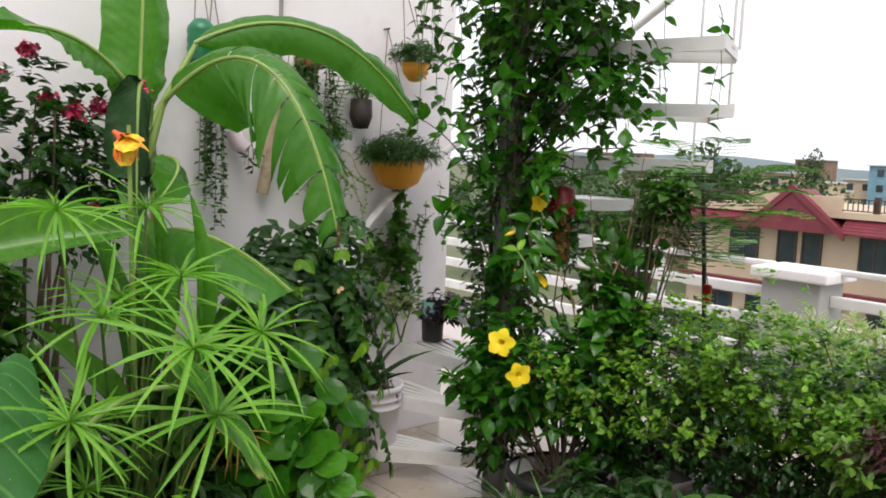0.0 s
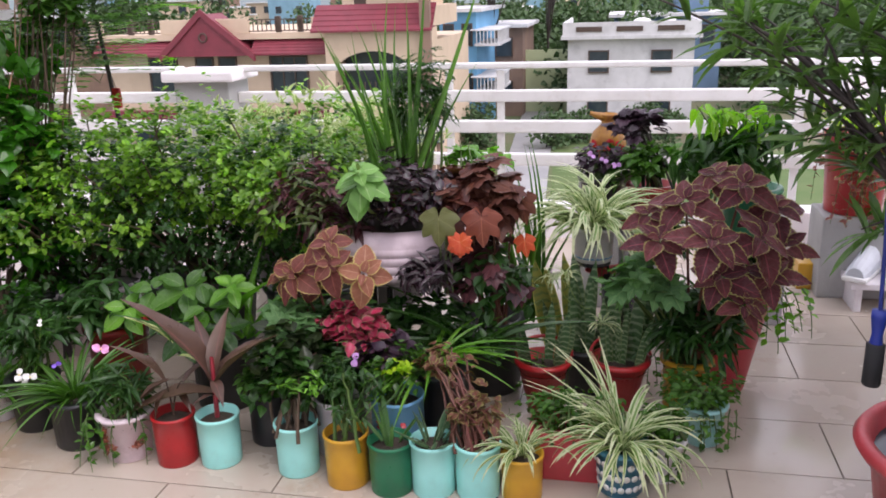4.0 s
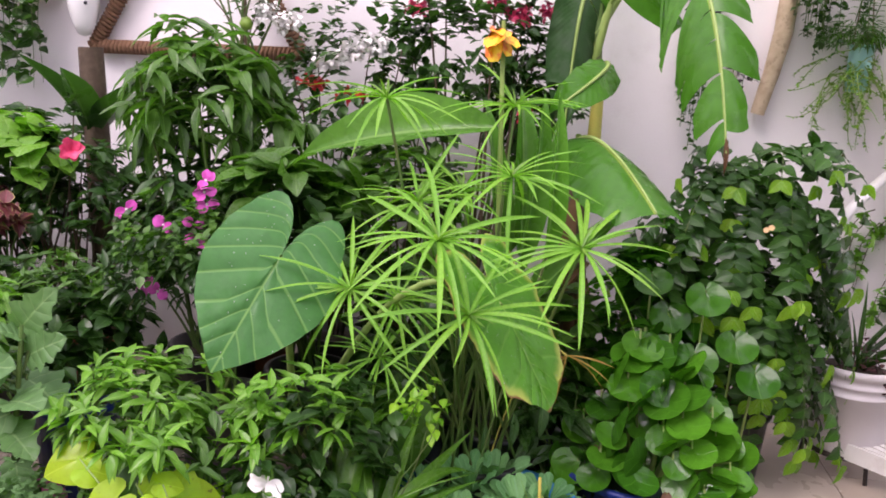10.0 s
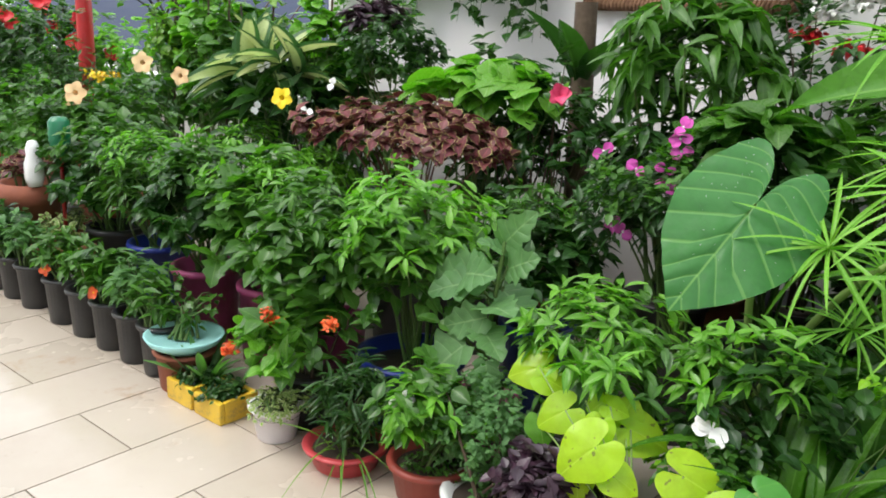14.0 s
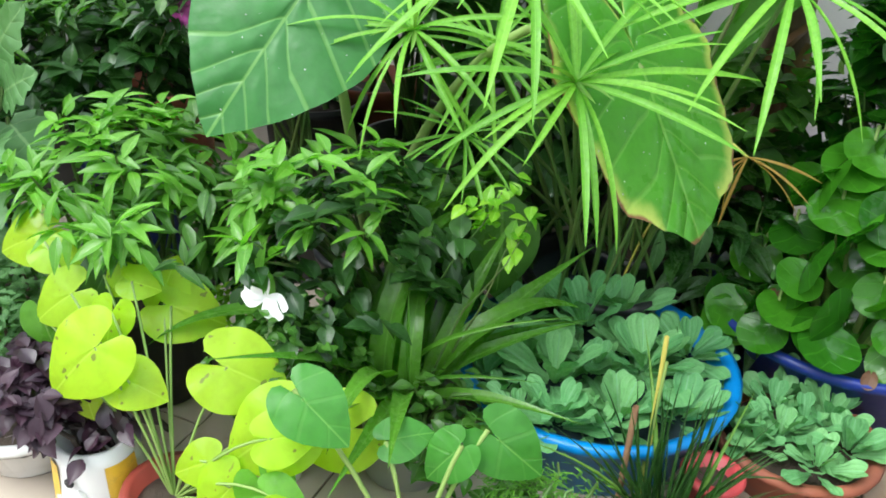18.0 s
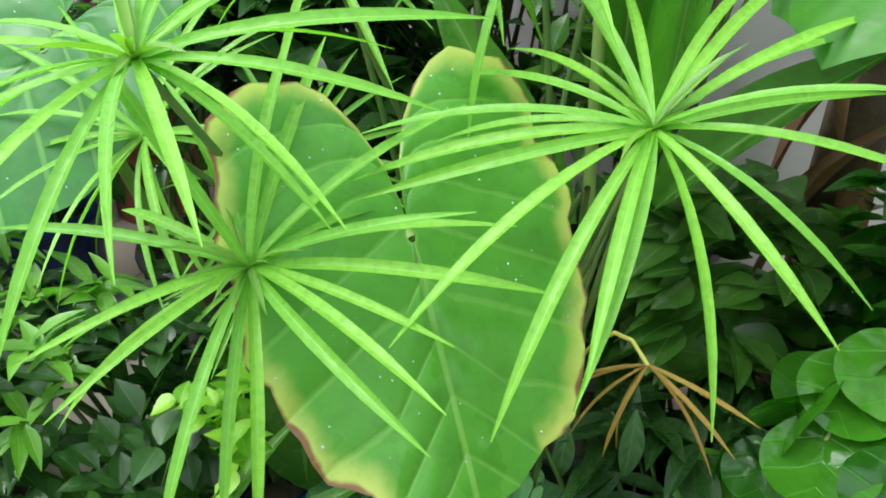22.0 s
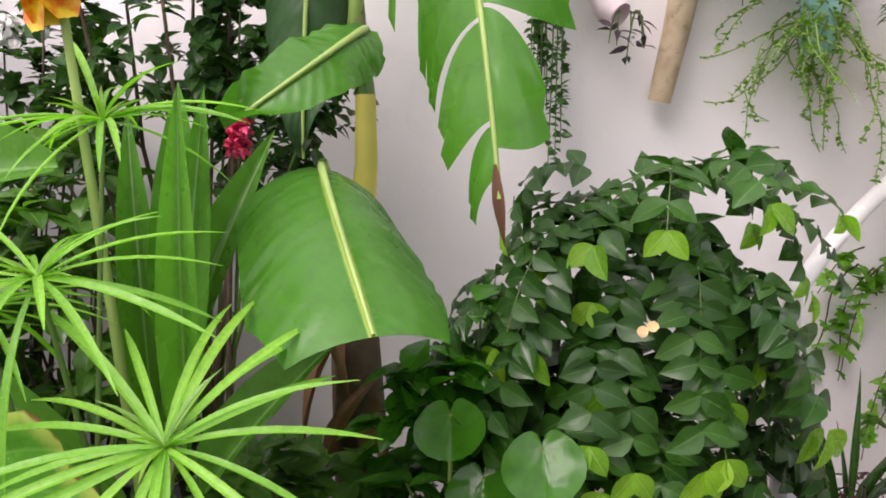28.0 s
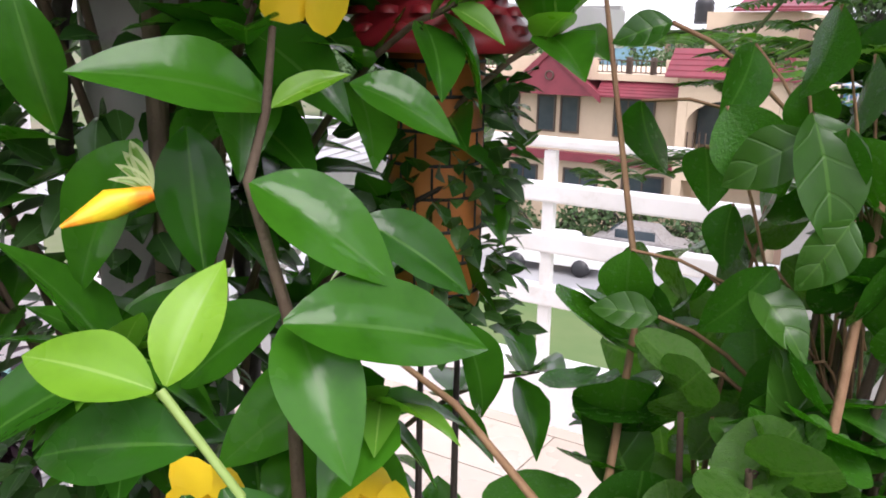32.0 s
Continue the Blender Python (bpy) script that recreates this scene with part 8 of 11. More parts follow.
for i in range(118):
    a, q = rg.uniform(0, 6.28), math.sqrt(rg.uniform(0, 1))
    x, y = -2.62 + 0.30 * q * math.cos(a), 1.45 + 0.30 * q * math.sin(a)
    top = 0.62 - 0.40 * q ** 2 - (0.10 if y < 1.3 else 0.0)
    z = rg.uniform(0.2, max(0.26, top)) if i % 3 else top * rg.uniform(0.85, 1.0)
    hang = i % 5 < 3
    d = np.array((rg.uniform(0.2, 0.7), rg.normal(0.05, 0.4), rg.uniform(-0.75, -0.2) if hang else rg.uniform(0.2, 0.8)))
    w = rg.uniform(0.062, 0.088) * (1.15 if z > 0.45 else 1.0)
    c = np.array((x, y, z))
    d /= np.linalg.norm(d)
    up = np.array((rg.normal(0.75, 0.2), rg.normal(-0.05, 0.3), rg.uniform(0.35, 0.9)))
    lf = big_leaf(ht, c, c + d * w, 1.15, "round", "hyacinth", up=up, seed=i, name="leaf")
    root = np.array((-2.64 + (x + 2.64) * 0.55, 1.46 + (y - 1.46) * 0.55, 0.16))
    k = c + np.array((-0.02, 0.0, 0.025 if hang else -0.03))
    part("petiole", tubes([(np.concatenate([bend(root, k, -0.02, 6), c[None]]), [0.005, 0.008, 0.0085, 0.006, 0.004, 0.0035, 0.003])], 6), M["pale_stem"] if hang else M["stem"], lf)
for i in range(5):
    b = np.array((-2.42 + 0.02 * i, 1.30 + 0.05 * i, 0.30 - 0.02 * i))
    big_leaf(ht, b, b + (0.01, 0.01 * (i % 3 - 1), -0.028), 0.8, "round", "dry_brown", up=(0.9, 0.0, 0.3), name="withered_leaf", seed=i)

for i, (c, r, mt, sh, n, sz) in enumerate((((-2.34, 0.64, 0.30), (0.14, 0.14, 0.16), "mid", "ovate", 46, (0.07, 0.11)), ((-2.56, 1.20, 0.26), (0.09, 0.12, 0.14), "dark", "lance", 12, (0.12, 0.17)), ((-2.62, 0.72, 0.46), (0.14, 0.2, 0.28), "dark", "ovate", 60, (0.08, 0.12)), ((-2.78, 1.12, 0.42), (0.14, 0.2, 0.3), "mid", "ovate", 60, (0.08, 0.13)), ((-2.02, 0.62, 0.2), (0.1, 0.1, 0.1), "dark", "ovate", 30, (0.05, 0.08)), ((-2.9, 1.45, 0.5), (0.16, 0.2, 0.36), "gloss", "ovate", 90, (0.07, 0.11)))):
    p = potted("potted_plant", "dark leafy filler plant in a black pot", "potted plant", (c[0], c[1], 0), 0.07, 0.12, "black_plastic")
    bush(p, 3900 + i, (c[0], c[1], 0.1), c, r, mt, sh, n, 5, sz, zmin=-0.8)

# umbrella sedge in a tub behind the water plants
us = tub("umbrella_sedge", -2.52, 0.92, 0.17, 0.2, "black_plastic", "tall umbrella sedge with bright green radiating blades")
us["category"] = "plant"
for i, (c, s, tl) in enumerate((((-1.962, 0.868, 0.975), 0.26, (0.35, 0.2, 1)), ((-2.252, 1.20, 0.922), 0.26, (0.3, 0.15, 1)), ((-2.0, 0.945, 0.79), 0.24, (0.5, 0.25, 1)), ((-2.28, 0.76, 1.005), 0.22, (0.2, 0.1, 1)), ((-2.35, 1.0, 1.083), 0.22, (0.2, 0.1, 1)), ((-2.295, 0.66, 1.275), 0.22, (0.1, 0, 1)), ((-2.56, 0.98, 1.26), 0.22, (0.15, 0, 1)), ((-2.42, 0.86, 1.02), 0.2, (0.1, 0.1, 1)), ((-2.25, 0.72, 0.74), 0.18, (0.4, 0.2, 0.8)), ((-2.196, 0.693, 0.591), 0.16, (0.4, 0.1, 0.9)), ((-2.10, 0.63, 0.80), 0.22, (0.5, -0.1, 0.8)))):
    umbrella(us, 400 + i, c, (-2.52 + 0.08 * math.cos(i), 0.92 + 0.08 * math.sin(i * 2.1), 0.17), s, 22, tl)
for i in range(16):
    rg = np.random.default_rng(420 + i)
    part("stalk", tubes([(bend((-2.52 + rg.normal(0, 0.07), 0.92 + rg.normal(0, 0.07), 0.17), (-2.4 + rg.normal(0, 0.12), 0.98 + rg.normal(0, 0.12), rg.uniform(0.6, 0.9)), -0.02, 6), 0.0045)], 5), M["stem"], us)
P = np.repeat(np.array([(-2.372, 1.189, 0.589)]), 8, 0)
rg = np.random.default_rng(430)
D = np.array(((0.1, 1.0, 0.12), (0.25, 1.0, -0.25), (0.2, 0.8, -0.1), (0.5, -0.6, -0.5), (0.3, -0.9, -0.35), (0.6, -0.2, -0.8), (0.1, -0.5, -0.9), (0.4, -0.8, -0.15)))
dr = part("dry_stalk", tubes([(bend((-2.46, 0.98, 0.18), (-2.372, 1.189, 0.589), -0.15, 8), 0.003)], 5), M["yellow_stem"], us)
leaf_objects(dr, "sedge", P, D, np.full(8, 0.13), rg, "dry", 0.2, name="dry_blade")

# elephant ears
ep = potted("elephant_ear_plant", "pot with a large blue-green elephant ear leaf", "plant", (-2.32, 0.42, 0), 0.12, 0.22, "black_plastic")
ear = polar_leaf(EAR, 11, 64, 0.12, wave=0.014, scallop=0.006)
ear_leaf = big_leaf(ep, (-2.085, 0.45, 0.875), (-1.845, 0.375, 0.655), 0.85, "heart", "elephant", up=(0.75, 0.45, 0.6), label="large blue-green heart-shaped leaf with water drops", bendy=ear)
part("petiole", tubes([(bend((-2.32, 0.42, 0.2), (-2.085, 0.45, 0.872), -0.05, 10), np.linspace(0.014, 0.007, 10))], 8), M["pale_stem"], ep)
wide_leaf = big_leaf(ep, (-2.15, 1.01, 0.785), (-2.087, 1.172, 0.556), 1.0, "heart", "bigear", up=(0.35, 0.75, 0.5), label="large yellow-edged green leaf with browned rim", bendy=polar_leaf(EAR_LOW, 11, 72, 0.06, wave=0.022, scallop=0.022))
part("petiole", tubes([(bend((-2.32, 0.42, 0.2), (-2.15, 1.01, 0.783), -0.25, 12), np.linspace(0.013, 0.006, 12))], 8), M["pale_stem"], ep)

drops(ear_leaf, 60, 1)
drops(wide_leaf, 70, 2)

# shrubs of the bank, second row
def shrub(x, y, label, pot="black_plastic", r=0.13, h=0.24, z=0.0):
    return potted("shrub", label, "shrub", (x, y, z), r, h, pot, 0.85)


s = shrub(-1.92, 0.12, "fresh green whorled balsam shrub in the bank")
bush(s, 500, (-1.92, 0.12, 0.2), (-1.86, 0.19, 0.52), (0.22, 0.2, 0.17), "fresh", "lance", 30, 8, (0.06, 0.09))
# Darker leaves behind the whorls put the shade of the gaps into colour.
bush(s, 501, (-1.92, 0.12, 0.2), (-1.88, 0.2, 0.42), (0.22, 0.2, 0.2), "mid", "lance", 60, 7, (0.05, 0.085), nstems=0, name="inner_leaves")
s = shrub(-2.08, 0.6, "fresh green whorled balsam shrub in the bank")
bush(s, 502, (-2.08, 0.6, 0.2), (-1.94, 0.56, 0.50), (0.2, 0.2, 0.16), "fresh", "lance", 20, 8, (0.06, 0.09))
# Dark fill between the whorls, coloured to stand in for shade.
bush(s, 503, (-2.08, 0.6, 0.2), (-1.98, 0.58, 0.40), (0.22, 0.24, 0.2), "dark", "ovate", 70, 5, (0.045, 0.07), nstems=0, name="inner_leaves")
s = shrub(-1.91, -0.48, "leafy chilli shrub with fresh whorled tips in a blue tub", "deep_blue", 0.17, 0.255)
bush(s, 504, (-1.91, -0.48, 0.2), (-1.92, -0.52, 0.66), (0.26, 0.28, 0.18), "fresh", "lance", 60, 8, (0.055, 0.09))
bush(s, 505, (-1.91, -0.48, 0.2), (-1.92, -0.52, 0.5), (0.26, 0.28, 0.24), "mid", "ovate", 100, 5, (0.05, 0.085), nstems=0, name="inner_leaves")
s = shrub(-1.9, -0.2, "grey-green lobed eggplant in a red grow bag", "grow_bag", 0.12, 0.2)
part("stem", tubes([([(-1.9, -0.2, 0.16), (-1.83, -0.13, 0.45), (-1.86, -0.12, 0.7)], [0.011, 0.008, 0.005])], 7), M["stem"], s)
for i, (b, e) in enumerate((((-1.9, -0.152, 0.677), (-1.85, 0.006, 0.852)), ((-1.88, -0.13, 0.672), (-1.83, -0.193, 0.774)), ((-1.82, -0.152, 0.633), (-1.77, -0.347, 0.61)), ((-1.81, -0.162, 0.586), (-1.76, -0.304, 0.555)), ((-1.87, -0.112, 0.633), (-1.82, 0.045, 0.745)), ((-1.8, -0.123, 0.55), (-1.75, 0.012, 0.636)), ((-1.78, -0.105, 0.507), (-1.73, -0.248, 0.449)), ((-1.76, -0.154, 0.433), (-1.71, -0.291, 0.305)), ((-1.75, -0.075, 0.423), (-1.7, -0.032, 0.335)), ((-1.79, -0.13, 0.468), (-1.74, 0.005, 0.46)), ((-1.88, -0.128, 0.567), (-1.83, 0.019, 0.535)), ((-1.82, -0.23, 0.615), (-1.77, -0.086, 0.692)))):
    b, e = np.array(b), np.array(e)
    lf = big_leaf(s, b + (0, 0, -0.012 * (i % 3)), b + (e - b) * (0.6 if i in (0, 1, 4) else 0.9) + (0.03 * (i % 2), 0, -0.02 * (i % 3)), (0.95, 1.15, 1.05)[i % 3], "lobed", "eggplant", up=((0.8, 0.45, 0.5), (0.3, 0.1, 0.95), (0.5, 0.9, 0.5), (0.9, -0.2, 0.6))[i % 4], seed=i, label="broad lobed grey-green leaf")
    part("petiole", tubes([(bend((-1.85, -0.125, max(0.2, b[2] - 0.06)), b, 0.01, 5), 0.004)], 5), M["stem"], lf)
for i, (x, y, pot, lf, sh) in enumerate(((-1.85, -0.80, "grow_bag", "mid", "ovate"), (-1.95, -1.2, "grow_bag", "mid", "lobed"), (-1.9, -1.55, "grow_bag", "dark", "ovate"), (-1.95, -1.95, "deep_blue", "mid", "lance"), (-1.95, -2.3, "black_plastic", "dark", "ovate"), (-2.3, -1.4, "deep_blue", "mid", "ovate"), (-2.35, -0.3, "deep_blue", "dark", "ovate"), (-2.4, -2.0, "black_plastic", "dark", "lance"))):
    s = shrub(x, y, "dense green garden shrub in a " + {"grow_bag": "purple grow bag", "deep_blue": "blue tub", "black_plastic": "black pot"}[pot], pot, 0.13, 0.3)
    sz = (0.11, 0.16) if sh == "lobed" else (0.05, 0.09)
    bush(s, 510 + i, (x, y, 0.22), (x + 0.04, y, 0.52), (0.24, 0.26, 0.24), lf, sh, 34 if sh == "lobed" else 80, 4 if sh == "lobed" else 6, sz)
    bush(s, 530 + i, (x, y, 0.22), (x + 0.04, y, 0.68), (0.2, 0.22, 0.1), "fresh" if i % 2 else "mid", "lance", 26, 7, (0.045, 0.08), nstems=0, name="young_leaves")
s = shrub(-2.5, -1.0, "broad mat of red-brown coleus with pale leaf edges", "black_plastic", 0.18, 0.4)
bush(s, 550, (-2.5, -1.0, 0.36), (-2.46, -1.02, 0.82), (0.26, 0.5, 0.13), "coleus", "coleus", 130, 6, (0.05, 0.085), "red_stem", zmin=-0.1, lift=0.25)
s = shrub(-2.5, 0.12, "magenta-flowered balsam shrub with fine leaves", "black_plastic", 0.14, 0.3)
bush(s, 551, (-2.5, 0.12, 0.26), (-2.42, 0.1, 0.72), (0.25, 0.3, 0.22), "dark", "lance", 90, 7, (0.05, 0.08))
bush(s, 552, (-2.5, 0.12, 0.26), (-2.36, 0.1, 0.8), (0.2, 0.26, 0.14), "mid", "small", 60, 6, (0.03, 0.05), nstems=0, name="small_leaves")
for x, y, z in ((-2.40, 0.105, 1.0), (-2.40, 0.1, 0.965), (-2.395, 0.11, 0.93), (-2.39, 0.07, 0.87), (-2.38, -0.02, 0.86), (-2.37, -0.13, 0.9), (-2.3, -0.04, 0.69), (-2.36, 0.09, 0.83), (-2.3, 0.0, 0.68)):
    flower(s, (x, y, z), (0.75, 0.5, 0.35), 0.034, "petal_pink", 5, centre="petal_white")
tagged(part("branching", tubes([([(-2.5, 0.12, 0.3), (-2.42, 0.1, 0.75), (-2.4, 0.1, 1.0)], 0.005)], 5), M["stem"], s), kind="stuff")
s = shrub(-2.95, -0.12, "tall shrub with long drooping dark leaves", "black_plastic", 0.16, 0.3)
bush(s, 553, (-2.95, -0.12, 0.28), (-2.88, -0.1, 1.15), (0.24, 0.36, 0.32), "mid", "long", 60, 6, (0.13, 0.2), lift=-0.1, r0=0.01)
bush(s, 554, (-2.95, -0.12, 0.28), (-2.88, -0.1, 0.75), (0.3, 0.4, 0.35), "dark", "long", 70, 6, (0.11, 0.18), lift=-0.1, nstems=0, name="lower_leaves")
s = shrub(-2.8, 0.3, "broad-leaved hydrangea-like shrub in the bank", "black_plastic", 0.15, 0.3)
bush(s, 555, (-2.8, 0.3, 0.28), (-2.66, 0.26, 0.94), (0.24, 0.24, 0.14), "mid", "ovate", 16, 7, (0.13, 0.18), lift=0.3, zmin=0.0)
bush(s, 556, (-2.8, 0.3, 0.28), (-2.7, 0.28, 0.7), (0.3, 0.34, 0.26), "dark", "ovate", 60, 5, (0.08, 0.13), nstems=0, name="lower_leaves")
s = shrub(-2.85, -0.62, "rose bush with a single pink-red bloom", "terracotta", 0.15, 0.28)
bush(s, 557, (-2.85, -0.62, 0.25), (-2.8, -0.6, 0.85), (0.25, 0.3, 0.28), "dark", "ovate", 110, 5, (0.045, 0.075), "bark")
flower(s, (-2.62, -0.46, 1.03), (0.8, 0.5, 0.3), 0.045, "petal_rose", 9, cup=1.2)
cane = thing("dumb_cane", (-3.12, -0.62, 0), "broad brown-barked cane with large sword leaves", "plant")
part("trunk", tubes([([(-3.12, -0.62, 0), (-3.1, -0.64, 0.6), (-3.08, -0.66, 1.36)], [0.05, 0.05, 0.045])], 10), M["bark"], cane)
for i, (a, e, ln) in enumerate(((0.2, 1.0, 0.4), (1.2, 0.9, 0.4), (-0.6, 1.1, 0.42), (2.4, 0.9, 0.35))):
    b = np.array((-3.08, -0.66, 1.0))
    big_leaf(cane, b, b + ln * np.array((math.cos(a) * math.cos(e), math.sin(a) * math.cos(e), math.sin(e))), 0.8, "canna", "dark", seed=i)
s = shrub(-2.75, -2.15, "cream-streaked dieffenbachia with broad leaves", "black_plastic", 0.16, 0.3)
bush(s, 558, (-2.75, -2.15, 0.28), (-2.66, -2.1, 0.98), (0.14, 0.22, 0.1), "varieg", "canna", 7, 5, (0.3, 0.4), lift=0.8, zmin=0.0, dense=1.0)
bush(s, 559, (-2.75, -2.15, 0.28), (-2.68, -2.1, 0.78), (0.3, 0.4, 0.25), "dark", "canna", 26, 5, (0.16, 0.26), nstems=0, lift=0.5, name="green_leaves")
trumpet(s, (-2.44, -1.75, 0.9), (0.8, 0.5, 0.2), 0.05, "petal_yellow")
for x, y, z in ((-2.45, -1.6, 0.86), (-2.5, -1.5, 0.98), (-2.42, -1.9, 0.84), (-2.5, -1.95, 1.02)):
    flower(s, (x, y, z), (0.8, 0.5, 0.3), 0.03, "petal_white", 5)
s = shrub(-2.95, -1.5, "dark trailing purple-green plant in a hanging-style pot", "black_plastic", 0.15, 0.5)
bush(s, 560, (-2.95, -1.5, 0.45), (-2.86, -1.5, 1.1), (0.22, 0.26, 0.2), "dark", "small", 120, 6, (0.035, 0.06))
bush(s, 561, (-2.95, -1.5, 0.45), (-2.86, -1.62, 1.24), (0.14, 0.16, 0.1), "purple", "ovate", 40, 5, (0.05, 0.08), nstems=0, name="purple_leaves")
s = shrub(-2.6, -0.8, "green heart-leaved vine shrub behind the coleus", "black_plastic", 0.15, 0.3)
bush(s, 562, (-2.6, -0.8, 0.28), (-2.72, -0.85, 1.02), (0.2, 0.36, 0.14), "fresh", "heart", 34, 3, (0.08, 0.12))
for i, (x, y) in enumerate(((-3.1, -1.0), (-3.1, -1.9), (-3.15, -2.4), (-3.1, 0.55))):
    s = shrub(x, y, "tall leafy green shrub against the white wall", "black_plastic", 0.16, 0.3)
    bush(s, 565 + i, (x, y, 0.28), (x + 0.05, y, 0.8), (0.26, 0.34, 0.42), "mid" if i % 2 else "dark", "ovate", 120, 5, (0.06, 0.1), "bark", zmin=-0.8)
# peach-flowered allamanda shrub, bottle on a red stake, clay pots
s = shrub(-2.2, -2.75, "peach-flowered allamanda shrub with pale trumpet blooms", "terracotta", 0.17, 0.3)
bush(s, 580, (-2.2, -2.75, 0.28), (-2.15, -2.7, 0.66), (0.3, 0.4, 0.26), "mid", "ovate", 120, 5, (0.06, 0.1), "bark")
for (x, y, z), sz in (((-1.98, -2.66, 0.85), 0.075), ((-2.0, -2.75, 0.77), 0.055), ((-2.2, -2.45, 1.0), 0.07), ((-2.3, -2.3, 0.95), 0.06)):
    trumpet(s, (x, y, z), (0.75, 0.6, 0.15), sz * 0.75, "petal_cream")
florets(s, 581, (-2.25, -2.9, 0.9), (0.08, 0.1, 0.04), 30, 0.018, "petal_yellow")
for i in range(6):
    rg = np.random.default_rng(590 + i)
    flower(s, (-1.95 + rg.normal(0, 0.05), -2.3 + rg.normal(0, 0.25), 0.55 + rg.normal(0, 0.1)), (0.8, 0.5, 0.2), 0.022, "petal_lilac", 5)
bo = thing("bottle_ornament", (-1.8, -2.47, 0), "green bottle upturned on a red stake", "ornament")
part("stake", tubes([([(-1.8, -2.47, 0), (-1.8, -2.47, 0.62)], 0.009)], 8), M["red"], bo)
part("bottle", lathe([(0, 0.60), (0.025, 0.60), (0.03, 0.625), (0.045, 0.65), (0.045, 0.75), (0.03, 0.77), (0, 0.772)], (-1.8, -2.47, 0), 18), M["green"], bo)
pg = solo("penguin_figure", lathe([(0, 0.46), (0.03, 0.46), (0.042, 0.50), (0.04, 0.56), (0.028, 0.60), (0.03, 0.63), (0.018, 0.66), (0, 0.665)], (-1.72, -2.56, 0), 16), M["white_enamel"], "small black and white bird figure on a clay pot", "figurine", at=(-1.72, -2.56, 0.46))
for i, (x, y, r, h) in enumerate(((-1.78, -2.42, 0.16, 0.24), (-1.75, -2.68, 0.13, 0.46))):
    p = potted("potted_plant", "large weathered terracotta pot with creeping plant", "potted plant", (x, y, 0), r, h, "terracotta", 0.7, 0.2)
    bush(p, 600 + i, (x, y, h - 0.04), (x, y, h + 0.06), (0.16, 0.16, 0.08), "pale" if i == 0 else "coleus", "small" if i == 0 else "coleus", 40 if i == 0 else 12, 5, (0.02, 0.04) if i == 0 else (0.05, 0.08))
florets(p, 603, (-1.72, -2.8, 0.4), (0.05, 0.07, 0.035), 30, 0.016, "petal_lilac")

# far half of the terrace
for i in range(26):
    rg = np.random.default_rng(620 + i)
    y = -3.0 - 0.2 * i + rg.normal(0, 0.05)
    x = -2.05 - 0.55 * (i % 3) + rg.normal(0, 0.08) - 0.05 * i * 0.5
    x = max(x, -3.3)
    tall = 0.45 + 0.16 * (i % 3) + rg.uniform(0, 0.15)
    p = potted("potted_plant", ("terracotta pot" if i % 2 else "black pot") + " with a leafy shrub at the far end", "potted plant", (x, y, 0), 0.14, 0.24, "terracotta" if i % 2 else "black_plastic", 0.8, 0.12)
    bush(p, 640 + i, (x, y, 0.2), (x, y, tall), (0.24, 0.24, tall * 0.5), ("mid", "dark", "fresh")[i % 3], ("ovate", "lance", "small")[i % 3], 60, 6, (0.05, 0.09), nstems=8, zmin=-0.6)
for i, (x, y) in enumerate(((-3.0, -5.0), (-2.9, -5.7), (-3.1, -6.5))):
    p = potted("rose_bush", "tall rose bush with red blooms in a clay pot", "shrub", (x, y, 0), 0.18, 0.28, "pink_red", 0.8)
    bush(p, 670 + i, (x, y, 0.25), (x, y, 0.85), (0.4, 0.45, 0.45), "dark", "ovate", 160, 5, (0.06, 0.1), "bark", zmin=-0.7)
    for k in range(4):
        rg = np.random.default_rng(680 + i * 5 + k)
        flower(p, (x + 0.3 * rg.uniform(-1, 1), y + 0.35, 1.05 + 0.2 * rg.uniform(-1, 1)), (0.5, 0.8, 0.3), 0.07, "petal_red", 9, cup=1.0)
st = solo("red_stake", tubes([([(-2.9, -4.3, 0), (-2.9, -4.3, 0.9), (-2.9, -4.3, 1.32)], [0.012, 0.055, 0.05])], 10), M["red"], "tall red wrapped stake among the shrubs", "stake", at=(-2.9, -4.3, 0))
for x, y in ((-2.6, -6.3), (-2.4, -6.0), (-2.8, -6.9)):
    p = potted("potted_plant", "low red bowl of flowering plants at the far end", "potted plant", (x, y, 0), 0.2, 0.14, "pink_red", 0.8, 0.15)
    bush(p, int(700 - y * 10), (x, y, 0.1), (x, y, 0.3), (0.25, 0.25, 0.16), "mid", "small", 80, 5, (0.04, 0.06))
    florets(p, int(720 - y * 10), (x, y, 0.36), (0.2, 0.2, 0.12), 20, 0.03, "petal_orange")
# bare-branched pod tree beyond the bank
pt = thing("pod_tree", (-3.2, -3.9, 0), "slender tree with dry pods and sparse leaves", "tree")
rg = np.random.default_rng(740)
lim = [(bend((-3.2, -3.9, 0), (-3.1, -3.5, 1.5), -0.05, 8), np.linspace(0.025, 0.014, 8))]
ends = []
for i in range(26):
    b = np.array((-3.1, -3.5, 1.2)) + rg.normal(0, 0.1, 3)
    e = b + np.array((rg.uniform(-0.3, 0.7), rg.uniform(-0.5, 1.1), rg.uniform(0.05, 0.75)))
    lim.append((bend(b, e, -0.05, 6, 0.02, rg), np.linspace(0.007, 0.002, 6)))
    ends.append(e)
part("trunk", tubes(lim, 5), M["dark_bark"], pt)
ends = np.array(ends)
P, D = whorls(rg, np.repeat(ends[:14], 3, 0) + rg.normal(0, 0.08, (42, 3)), np.tile([0, 0, 1.0], (42, 1)), 6, 1, 0.3)
